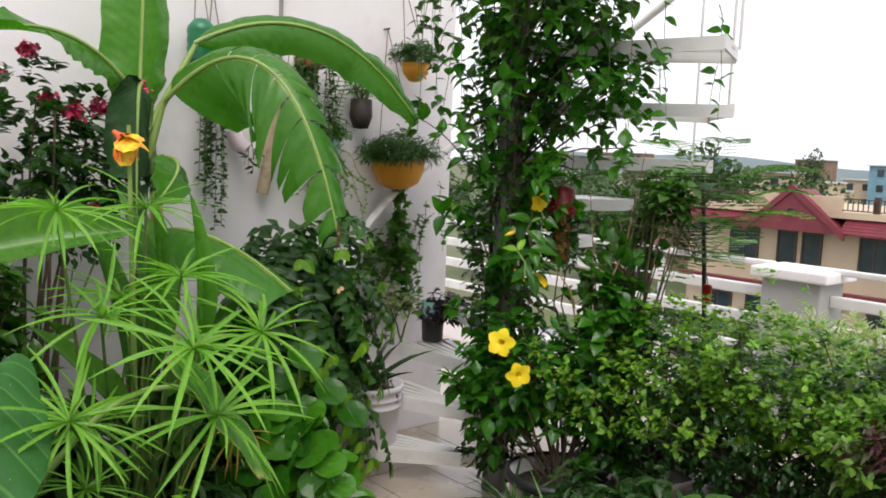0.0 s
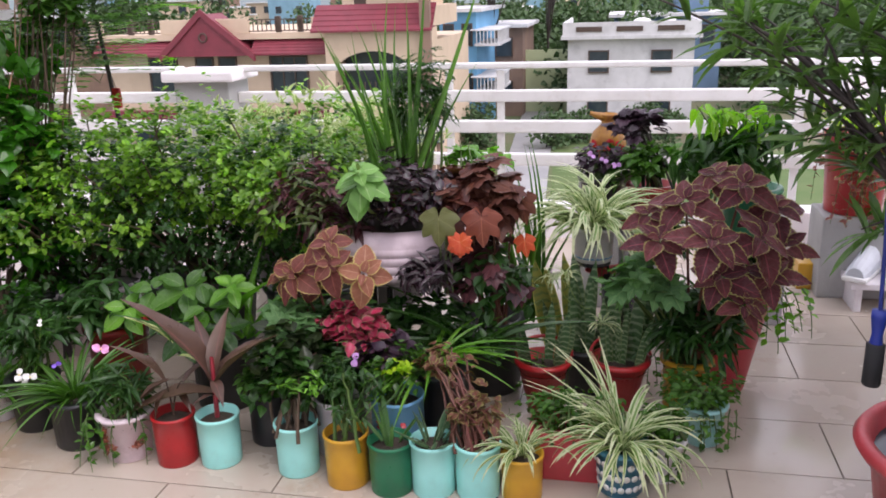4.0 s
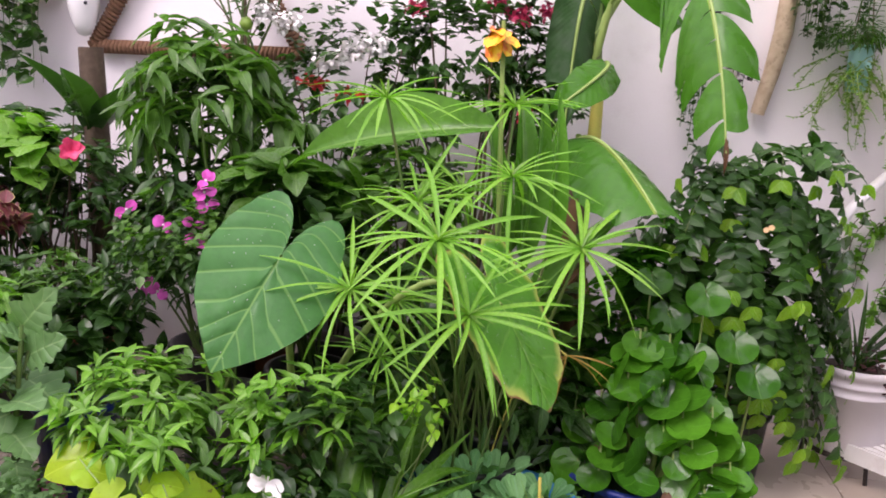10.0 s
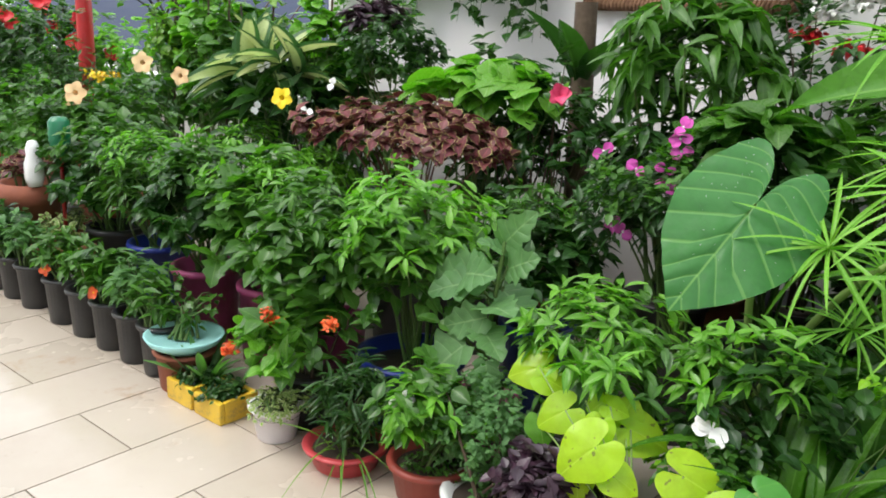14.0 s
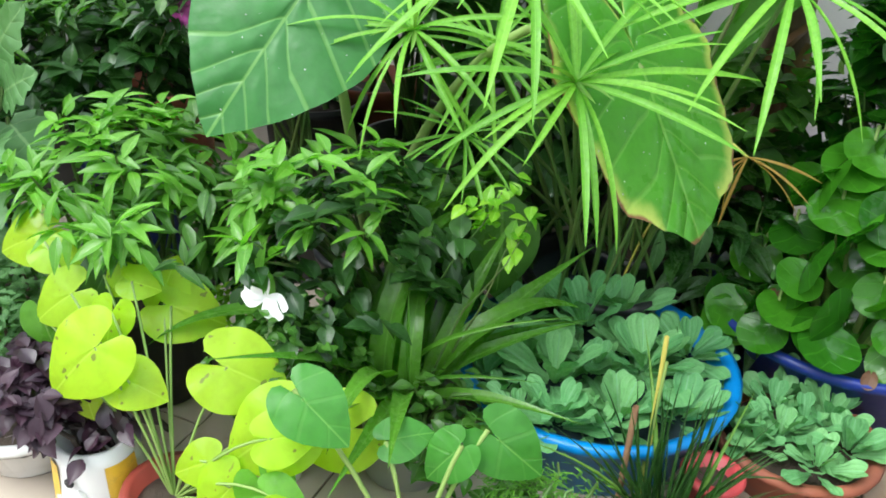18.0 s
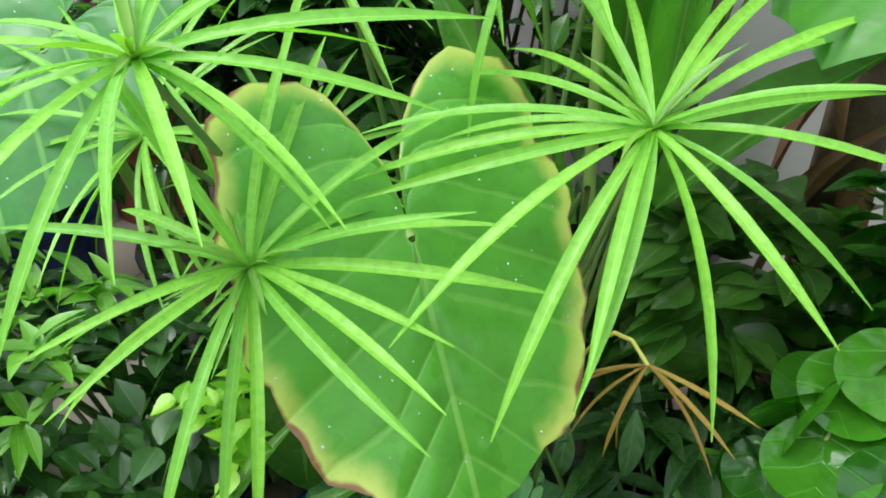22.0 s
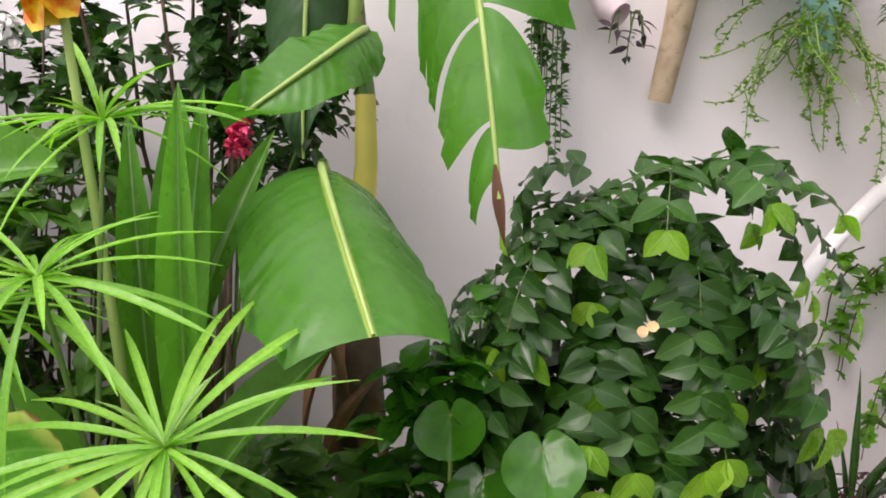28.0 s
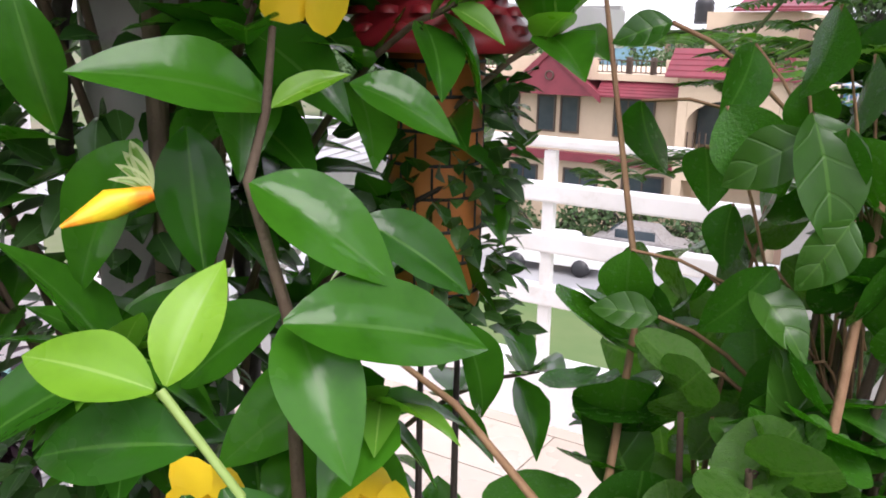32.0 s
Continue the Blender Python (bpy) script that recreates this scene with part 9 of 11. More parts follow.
foliage(pt, "small", P, D, rg.uniform(0.03, 0.055, len(P)), rg, "mid")
for i in range(16):
    e = ends[10 + i] + np.array((0, 0, 0.1))
    part("pod", tubes([(bend(e, e - (0.01, 0, 0.12), 0, 5), [0.002, 0.006, 0.007, 0.005, 0.002])], 6), M["dark_bark"], pt)
cl = thing("climber", (-3.2, -3.1, 0), "yellow-green climbing vine on slanting strings", "vine")
for i, (a, b) in enumerate((((-3.3, -3.3, 0.95), (-3.4, -1.6, 2.6)), ((-3.3, -3.0, 0.95), (-3.4, -1.4, 2.55)))):
    part("string", tubes([([a, b], 0.004)], 5), M["string"], cl)
trail(cl, 750, lambda r: (-3.15 + r.normal(0, 0.1), -3.1 + r.normal(0, 0.35), 1.25 + r.normal(0, 0.08)), 22, (0.2, 0.6), "fresh", "heart", (0.06, 0.1), 0.035)
bush(cl, 751, (-3.2, -3.1, 0.0), (-3.1, -3.1, 0.9), (0.3, 0.5, 0.4), "mid", "heart", 90, 4, (0.07, 0.11), zmin=-0.9)

# light-leaved climbers on canes at the far end of the bank
for i, (x, y, z, mt) in enumerate(((-2.9, -3.0, 1.2, "fresh"), (-2.95, -2.5, 1.22, "hedge"), (-2.9, -2.0, 1.22, "fresh"), (-2.95, -3.4, 1.15, "hedge"), (-2.85, -2.75, 1.05, "mid"))):
    p = potted("climber", "light green climbing plant on a thin cane", "vine", (x, y, 0), 0.11, 0.22, "black_plastic")
    part("cane", tubes([([(x, y, 0.18), (x - 0.03, y + 0.04, z + 0.3)], 0.006)], 6), M["bark"], p)
    bush(p, 3950 + i, (x, y, 0.2), (x, y, z - 0.08), (0.16, 0.2, 0.3), mt, "heart" if i % 2 == 0 else "ovate", 40, 4, (0.05, 0.085), zmin=-0.9, lump=0.5)

# ---- things hung on the west wall ----
WX = -3.5


def hang_string(t, a, b, n=2, gap=0.05):
    """Strings from a nail on the wall down to a pot."""
    a, b = np.asarray(a, float), np.asarray(b, float)
    for s in (-1, 1)[:n]:
        part("string", tubes([([a, b + (0, s * gap, 0)], 0.0025)], 5), M["string"], t)
    part("nail", tubes([([a + (-0.05, 0, 0.0), a + (0.012, 0, 0.0)], 0.005)], 6), M["dark_bark"], t)


tb = thing("bamboo_planter", (-3.40, -2.04, 1.46), "green painted bamboo tube planter hung on strings", "planter")
part("tube", tubes([([(-3.40, -2.59, 1.475), (-3.40, -2.04, 1.467), (-3.40, -1.49, 1.46)], 0.062)], 22), M["green"], tb)
for y in (-2.59, -1.49):
    part("end_cap", tubes([([(-3.40, y - 0.012, 1.468), (-3.40, y + 0.012, 1.468)], 0.056)], 22), M["grey_concrete"], tb)
    part("end_face", lathe([(0, 0.002), (0.054, 0.0)], (-3.40, y + (0.013 if y > -2 else -0.013), 1.468), 22, Vector((0, 1 if y > -2 else -1, 0)).to_track_quat("Z", "Y").to_matrix()), M["dark_bark"], tb)
for y in (-2.5, -1.6):
    hang_string(tb, (-3.47, y + (0.25 if y < -2 else -0.14), 2.3), (-3.4, y, 1.52), 1)
trail(tb, 800, lambda r: (-3.36 + r.normal(0, 0.02), r.uniform(-2.4, -1.75), 1.52), 24, (0.1, 0.3), "fresh", "small", (0.03, 0.05), 0.02)
bush(tb, 801, (-3.4, -2.0, 1.5), (-3.36, -2.05, 1.52), (0.09, 0.28, 0.09), "mid", "small", 60, 5, (0.03, 0.05), nstems=6)
hp = thing("hanging_planter", (-3.38, -2.03, 1.7), "hanging blue-grey pot of dark purple foliage", "planter")
part("pot", lathe([(0, 1.62), (0.06, 1.63), (0.1, 1.70), (0.11, 1.78), (0.1, 1.78), (0.08, 1.7), (0, 1.68)], (-3.37, -2.0, 0.12), 22), M["grey_concrete"], hp)
hang_string(hp, (-3.47, -2.03, 2.5), (-3.38, -2.03, 1.9))
bush(hp, 802, (-3.37, -2.0, 1.82), (-3.36, -2.05, 1.86), (0.14, 0.24, 0.14), "purple", "ovate", 90, 5, (0.05, 0.08), "dark_bark", zmin=-0.9, lift=-0.2)
rp = thing("hanging_planter", (-3.39, -1.15, 1.6), "red painted log planter with ferny and trailing green", "planter")
part("log", tubes([([(-3.40, -1.27, 1.635), (-3.40, -1.03, 1.63)], 0.075)], 20), M["red"], rp)
part("end", lathe([(0, 0.003), (0.073, 0.0)], (-3.40, -1.029, 1.63), 20, Vector((0, 1, 0)).to_track_quat("Z", "Y").to_matrix()), M["terracotta"], rp)
hang_string(rp, (-3.47, -1.15, 2.3), (-3.4, -1.15, 1.7), 2, 0.1)
bush(rp, 803, (-3.4, -1.2, 1.7), (-3.38, -1.2, 1.77), (0.1, 0.19, 0.09), "mid", "narrow", 110, 7, (0.03, 0.05), nstems=8)
bush(rp, 804, (-3.4, -1.4, 1.6), (-3.34, -1.42, 1.45), (0.12, 0.17, 0.32), "dark", "ovate", 110, 4, (0.055, 0.09), zmin=-1.0, lift=-0.3)
trail(rp, 805, lambda r: (-3.36 + r.normal(0, 0.02), r.uniform(-1.45, -1.05), 1.58), 18, (0.2, 0.5), "dark", "ovate", (0.05, 0.075), 0.03)
fp = thing("face_planter", (-3.40, -0.88, 1.5), "white painted face pot with a dark curly crown", "planter")
part("pot", lathe([(0, 1.40), (0.025, 1.41), (0.045, 1.45), (0.062, 1.52), (0.066, 1.58), (0.06, 1.58), (0.05, 1.52), (0, 1.5)], (-3.40, -0.88, 0), 22), M["white_enamel"], fp)
for dy in (-0.018, 0.024):
    part("painted_eye", lathe([(0, 0.003), (0.008, 0.0)], (-3.342, -0.86 + dy, 1.532), 10, Vector((1, 0.35, 0)).to_track_quat("Z", "Y").to_matrix()), M["ink"], fp)
part("painted_mark", lathe([(0, 0.003), (0.005, 0.0)], (-3.339, -0.855, 1.555), 8, Vector((1, 0.35, 0)).to_track_quat("Z", "Y").to_matrix()), M["red"], fp)
hang_string(fp, (-3.47, -0.88, 2.2), (-3.4, -0.88, 1.58))
bush(fp, 806, (-3.4, -0.88, 1.57), (-3.39, -0.87, 1.65), (0.12, 0.125, 0.09), "purple", "small", 160, 6, (0.016, 0.028), "dark_bark")
# rope triangle
rt = thing("wall_hanging", (-3.46, -0.42, 1.37), "triangular wall frame wound with thick coir rope", "wall decoration")
for a, b in (((-0.87, 1.365), (0.04, 1.375)), ((-0.87, 1.365), (-0.41, 2.12)), ((0.04, 1.375), (-0.41, 2.12))):
    d = Vector((0, b[0] - a[0], b[1] - a[1]))
    ln = d.length
    bar = part("bar", tubes([([(-3.455, a[0], a[1]), (-3.455, b[0], b[1])], 0.022)], 10), M["rope"], rt)
    n = int(ln / 0.018)
    q = []
    d.normalize()
    sd = Vector((0, -d.z, d.y))
    for i in range(n * 6):
        ph = i / 6 * 6.283
        c = Vector((-3.455, a[0], a[1])) + d * (ln * i / (n * 6)) + Vector((1, 0, 0)) * 0.025 * math.cos(ph) + sd * 0.025 * math.sin(ph)
        q.append(tuple(c))
    part("rope_winding", tubes([(q, 0.009)], 5), M["rope"], bar)
# pale driftwood, aqua pot of trailing stems, vases
dw = thing("driftwood", (-3.45, 1.84, 1.36), "pale weathered branch stub fixed to the wall", "wall decoration")
part("branch", tubes([([(-3.46, 1.895, 1.75), (-3.45, 1.885, 1.55), (-3.445, 1.86, 1.4), (-3.45, 1.83, 1.25)], [0.035, 0.035, 0.03, 0.026])], 14), M["cut_wood"], dw)
trail(dw, 8071, lambda r: (-3.42, 1.95 + r.normal(0, 0.04), 1.75), 7, (0.12, 0.3), "dark", "small", (0.02, 0.03), 0.02)
aq = thing("hanging_planter", (-3.41, 2.16, 1.36), "aqua plastic cup with thin trailing leafy stems", "planter")
part("cup", lathe([(0, 1.352), (0.034, 1.352), (0.036, 1.37), (0.040, 1.375), (0.042, 1.52), (0.037, 1.52), (0.034, 1.38), (0, 1.38)], (-3.43, 2.16, 0), 20), M["pale_aqua"], aq)
hang_string(aq, (-3.47, 2.16, 1.9), (-3.43, 2.16, 1.51), 2, 0.035)
trail(aq, 807, lambda r: (-3.40 + r.normal(0, 0.03), 2.14 + r.normal(0, 0.05), 1.50 + r.uniform(-0.1, 0)), 30, (0.2, 0.42), "hedge", "small", (0.010, 0.018), 0.009, drift=0.35, stem="pale_stem", curl=0.12)
trail(aq, 8071, lambda r: (-3.40, 2.14 + r.normal(0, 0.03), 1.42), 9, (0.25, 0.42), "hedge", "small", (0.008, 0.014), 0.009, drift=0.45, stem="pale_stem", curl=0.24)
bush(aq, 808, (-3.43, 2.16, 1.5), (-3.41, 2.13, 1.54), (0.08, 0.14, 0.08), "mid", "narrow", 70, 6, (0.03, 0.05), nstems=5)
vn = thing("hanging_planter", (-3.42, 1.6, 1.5), "hanging pot of long dark trailing vines", "planter")
part("pot", lathe([(0, 1.60), (0.05, 1.60), (0.065, 1.72), (0.058, 1.72), (0, 1.66)], (-3.43, 1.6, 0), 18), M["black_plastic"], vn)
hang_string(vn, (-3.47, 1.6, 2.1), (-3.43, 1.6, 1.72))
trail(vn, 809, lambda r: (-3.41 + r.normal(0, 0.02), 1.6 + r.normal(0, 0.035), 1.7), 13, (0.35, 0.62), "dark", "small", (0.016, 0.028), 0.012, drift=0.02, out=(0.02, 0, 0))
vz = thing("hanging_planter", (-3.42, 1.73, 1.42), "small lilac-white vase with dark purple trailing leaves", "planter")
part("vase", tubes([([(-3.45, 1.68, 1.52), (-3.43, 1.71, 1.46), (-3.41, 1.735, 1.44)], [0.032, 0.036, 0.03])], 14), M["pink_white"], vz)
trail(vz, 810, lambda r: (-3.40, 1.745 + r.normal(0, 0.015), 1.45), 6, (0.05, 0.12), "purple", "lance", (0.03, 0.05), 0.02)
part("hook", tubes([([(-3.51, 1.70, 1.58), (-3.45, 1.68, 1.55)], 0.004)], 6), M["dark_bark"], vz)
yp = thing("hanging_planter", (-3.34, 2.5, 1.29), "orange-yellow woven half basket of asparagus fern", "planter")
part("basket", lathe([(0, 1.28), (0.05, 1.285), (0.10, 1.315), (0.125, 1.37), (0.13, 1.42), (0.12, 1.42), (0.09, 1.33), (0, 1.30)], (-3.35, 2.5, 0), 26), M["orange_fibre"], yp)
hang_string(yp, (-3.47, 2.5, 2.05), (-3.35, 2.5, 1.42), 2, 0.12)
bush(yp, 811, (-3.35, 2.5, 1.40), (-3.34, 2.5, 1.46), (0.19, 0.22, 0.10), "dark", "narrow", 260, 9, (0.03, 0.05), zmin=-0.4, nstems=30)
y2 = thing("hanging_planter", (-3.36, 2.6, 1.80), "small orange-yellow hanging basket of fern", "planter")
part("basket", lathe([(0, 1.80), (0.03, 1.805), (0.06, 1.84), (0.07, 1.89), (0.062, 1.89), (0, 1.83)], (-3.37, 2.6, 0), 20), M["orange_fibre"], y2)
hang_string(y2, (-3.47, 2.58, 2.3), (-3.37, 2.6, 1.89), 2, 0.065)
bush(y2, 812, (-3.37, 2.6, 1.88), (-3.36, 2.6, 1.93), (0.11, 0.14, 0.07), "dark", "narrow", 120, 8, (0.025, 0.045), nstems=14)
bk = thing("hanging_basket", (-3.42, 2.33, 1.58), "dark woven hanging basket with a small fern", "planter")
part("basket", lathe([(0, 1.56), (0.035, 1.565), (0.055, 1.62), (0.05, 1.70), (0.042, 1.70), (0, 1.64)], (-3.43, 2.33, 0), 18), M["dark_bark"], bk)
bush(bk, 813, (-3.43, 2.33, 1.69), (-3.42, 2.33, 1.75), (0.08, 0.1, 0.07), "mid", "narrow", 60, 7, (0.02, 0.04), nstems=6)
part("hook", tubes([([(-3.51, 2.33, 1.78), (-3.45, 2.33, 1.70)], 0.004)], 6), M["dark_bark"], bk)
gl = thing("hanging_lantern", (-3.4, 1.53, 1.78), "green ribbed hanging jar on the wall", "planter")
part("jar", lathe([(0, 1.78)] + [(0.055 + (0.003 if i % 2 else 0), 1.785 + 0.018 * i) for i in range(9)] + [(0.03, 1.96), (0, 1.965)], (-3.42, 1.53, 0), 22), M["green"], gl)
hang_string(gl, (-3.47, 1.53, 2.25), (-3.42, 1.53, 1.95), 2, 0.03)
fn = thing("hanging_planter", (-3.4, 2.05, 1.7), "wall pocket with dark hanging stems and a sword fern", "planter")
part("pocket", lathe([(0, 1.80), (0.05, 1.81), (0.07, 1.86), (0.06, 1.86), (0, 1.83)], (-3.43, 2.04, 0), 18), M["terracotta"], fn)
part("hook", tubes([([(-3.51, 2.04, 1.9), (-3.45, 2.04, 1.85)], 0.004)], 6), M["dark_bark"], fn)
trail(fn, 814, lambda r: (-3.40 + r.normal(0, 0.02), 2.02 + r.normal(0, 0.06), 1.86), 24, (0.15, 0.4), "dark", "small", (0.018, 0.03), 0.012, drift=0.03)
rg = np.random.default_rng(815)
for i in range(3):
    rib = bend((-3.42, 2.12 + 0.03 * i, 1.60), (-3.38, 2.15 + 0.04 * i, 1.9 - 0.03 * i), 0, 14)
    part("frond_rib", tubes([(rib, 0.002)], 4), M["stem"], fn)
    P = np.repeat(rib[1:], 2, 0)
    D = np.tile([[0.1, 1, 0.3], [0.1, -1, 0.3]], (13, 1))
    foliage(fn, "lance", P, D, 0.035, rg, "mid", 0.2)
part("conduit", tubes([([(-3.49, 1.93, 1.85), (-3.49, 1.93, 3.0)], 0.009)], 8), M["grey_steel"], thing("wall_conduit", (-3.49, 1.93, 1.85), "thin grey conduit pipe on the white wall", "pipe", kind="structure"))

# ---- creeper on the wall by the stairs ----
cr = thing("wall_creeper", (-3.46, 2.45, 0.12), "green small-leaved creeper hanging by the stairs", "vine")
trail(cr, 820, lambda r: (-3.43, 2.575 + r.normal(0, 0.02), 1.33), 5, (0.25, 0.45), "mid", "maple", (0.025, 0.045), 0.016, drift=0.03, out=(0.01, 0, 0), stem="bark")
trail(cr, 821, lambda r: (-3.42, 2.50 + r.normal(0, 0.06), 1.05 + r.normal(0, 0.05)), 20, (0.25, 0.55), "mid", "maple", (0.022, 0.045), 0.02, drift=0.22, out=(0.01, -0.04, 0), stem="bark", curl=0.1)
trail(cr, 8211, lambda r: (-3.42, 2.36 + r.normal(0, 0.07), 0.85 + r.normal(0, 0.06)), 12, (0.15, 0.40), "fresh", "maple", (0.02, 0.04), 0.024, drift=0.2, out=(0.01, 0, 0), stem="bark", curl=0.1)
trail(cr, 822, lambda r: (-3.42, 2.78 + r.normal(0, 0.07), 1.25 + r.normal(0, 0.1)), 6, (0.25, 0.5), "mid", "maple", (0.022, 0.04), 0.045, drift=0.2, out=(0.01, 0, 0), stem="bark")
bush(cr, 823, (-3.4, 2.55, 0.5), (-3.40, 2.58, 0.70), (0.06, 0.1, 0.1), "pale", "lance", 18, 5, (0.05, 0.08), nstems=4, name="pale_leaves")
pp = potted("potted_plant", "dark pot with purple-black foliage on a stair tread", "potted plant", (-3.27, 2.69, 0.532), 0.06, 0.12, "black_plastic", 0.8)
part("label_band", lathe([(0.060, 0.115), (0.064, 0.12), (0.060, 0.20), (0.045, 0.2)], (-3.27, 2.69, 0.532), 20), M["pale_aqua"], pp, "aqua plastic cup set in the pot")
bush(pp, 824, (-3.27, 2.69, 0.64), (-3.21, 2.73, 0.67), (0.13, 0.13, 0.13), "purple", "lance", 90, 5, (0.035, 0.06), "dark_bark", zmin=-0.9, wid=1.5)

# ---- bucket on an iron stand ----
bs = thing("bucket_stand", (-3.15, 2.22, 0), "low rusty iron stand under the bucket", "stand")
part("ring", lathe([(0.12, 0.083), (0.135, 0.083), (0.135, 0.098), (0.12, 0.098), (0.12, 0.083)], (-3.15, 2.22, 0), 24), M["dark_bark"], bs)
for a in (0.4, 2.5, 4.6):
    part("leg", tubes([([(-3.15 + 0.14 * math.cos(a), 2.22 + 0.14 * math.sin(a), 0), (-3.15 + 0.128 * math.cos(a), 2.22 + 0.128 * math.sin(a), 0.09)], 0.008)], 6), M["dark_bark"], bs)
bu = thing("bucket_planter", (-3.15, 2.22, 0.10), "white ribbed paint bucket with dark strap leaves", "planter")
part("bucket", lathe([(0, 0.0), (0.128, 0.0), (0.134, 0.01), (0.148, 0.215), (0.157, 0.217), (0.158, 0.225), (0.149, 0.228), (0.150, 0.252), (0.159, 0.254), (0.160, 0.262), (0.151, 0.265), (0.152, 0.289), (0.161, 0.291), (0.163, 0.318), (0.150, 0.318), (0.13, 0.05), (0, 0.03)], (-3.15, 2.22, 0.10), 36), M["white_plastic"], bu)
part("soil", soil_mesh((-3.15, 2.22, 0.10), 0.142, 0.285), M["soil"], bu)
clump(bu, 830, (-3.15, 2.22, 0.38), 12, (0.18, 0.34), "dark", "long", (0.8, 1.5), 0.06, wid=0.2, split=True)
big_leaf(bu, (-3.14, 2.2, 0.38), (-3.10, 2.04, 0.86), 0.3, "long", "dark", up=(1, 0.2, 0.2), name="long_leaf")
trail(bu, 831, lambda r: (-3.15 + r.normal(0, 0.07), 2.22 + r.normal(0, 0.07), 0.40 + r.uniform(0, 0.1)), 18, (0.05, 0.16), "maroon", "small", (0.012, 0.022), 0.014, drift=0.15, stem="dark_bark", out=(0, 0, 0.12))

# ---- banana ----
bn = thing("banana_plant", (-3.12, 1.18, 0), "banana plant with broad drooping torn leaves", "plant")
part("stem", tubes([([(-3.10, 1.20, 0), (-3.12, 1.19, 0.5), (-3.13, 1.18, 0.80), (-3.12, 1.2, 1.0)], [0.07, 0.062, 0.052, 0.042])], 14), M["bark"], bn)
part("yellow_stalk", tubes([([(-3.12, 1.2, 0.98), (-3.10, 1.225, 1.14), (-3.11, 1.225, 1.28)], [0.03, 0.024, 0.021])], 12), M["yellow_stem"], bn)
part("upper_stalk", tubes([([(-3.11, 1.225, 1.27), (-3.12, 1.21, 1.42), (-3.12, 1.2, 1.6)], [0.021, 0.018, 0.015])], 12), M["stem"], bn)
rg = np.random.default_rng(840)
for i in range(6):
    b = np.array((-3.06, 1.2 + rg.normal(0, 0.04), rg.uniform(0.5, 1.25)))
    big_leaf(bn, b, b + (0.08, rg.normal(0, 0.1), -rg.uniform(0.15, 0.3)), 0.7, "long", "dry_brown", name="dry_sheath", seed=i)


def frond(pts, width, seed, up, name="leaf", torn=0.0, blunt=0.04, hang_by=0.45, shred=0.28, mat="banana"):
    """A banana leaf along a curved midrib, with pleats and tears."""
    pts = [np.asarray(p, float) for p in pts]
    n, nu = 34, 11
    t = np.linspace(0, 1, n)
    a, b, c = pts
    mid = ((1 - t) ** 2)[:, None] * a + (2 * t * (1 - t))[:, None] * b + (t ** 2)[:, None] * c
    d = np.gradient(mid, axis=0)
    d /= np.linalg.norm(d, axis=1, keepdims=True)
    x = np.cross(d, np.asarray(up, float))
    x /= np.linalg.norm(x, axis=1, keepdims=True)
    nn = np.cross(x, d)
    w = np.interp(t, [0, 0.06, 0.25, 0.6, 0.85, 1], [0.05, 0.55, 0.95, 1.0, 0.72 + 0.4 * blunt, blunt]) * width
    rng = np.random.default_rng(seed)
    u = np.linspace(-1, 1, nu)
    pleat = 0.004 * np.sin(np.arange(n) * 2.1)
    V = mid[:, None] + x[:, None] * (w[:, None] * u)[..., None] * (0.93 - 0.12 * np.abs(u))[None, :, None]
    hang = hang_by * (u ** 2)[None] * w[:, None] + 0.04 * rng.normal(0, 1, n).cumsum()[:, None] / 5 * (u ** 2)[None]
    V = V - nn[:, None] * hang[..., None] + nn[:, None] * (pleat[:, None] * np.abs(u))[..., None]
    uv = np.stack(np.broadcast_arrays((u[None] + 1) / 2, t[:, None]), -1).reshape(-1, 2)
    cut = set(rng.integers(6, n - 3, int(torn * 10)).tolist())
    grp = np.cumsum([i in cut for i in range(n)])
    for sd in (u < 0, u > 0):
        drop, slide = rng.normal(0.1, shred, n)[grp] * (len(cut) > 0), rng.normal(0, 0.16 * shred, n)[grp] * (len(cut) > 0)
        V = V - nn[:, None] * (np.abs(drop)[:, None] * w[:, None] * (u ** 2 * sd)[None])[..., None] + d[:, None] * (slide[:, None] * (np.abs(u) * sd)[None])[..., None]
    F = [[i * nu + j, i * nu + j + 1, (i + 1) * nu + j + 1, (i + 1) * nu + j] for i in range(n - 1) for j in range(nu - 1) if not (i in cut and (j < 4 if i % 3 else True) and not 3 < j < 6)]
    lf = part(name, raw_mesh(name, V.reshape(-1, 3), F, uv), L[mat], bn)
    part("midrib", tubes([(mid + nn * 0.004, np.linspace(0.009, 0.003, n))], 6), M["pale_stem"], lf)
    return lf


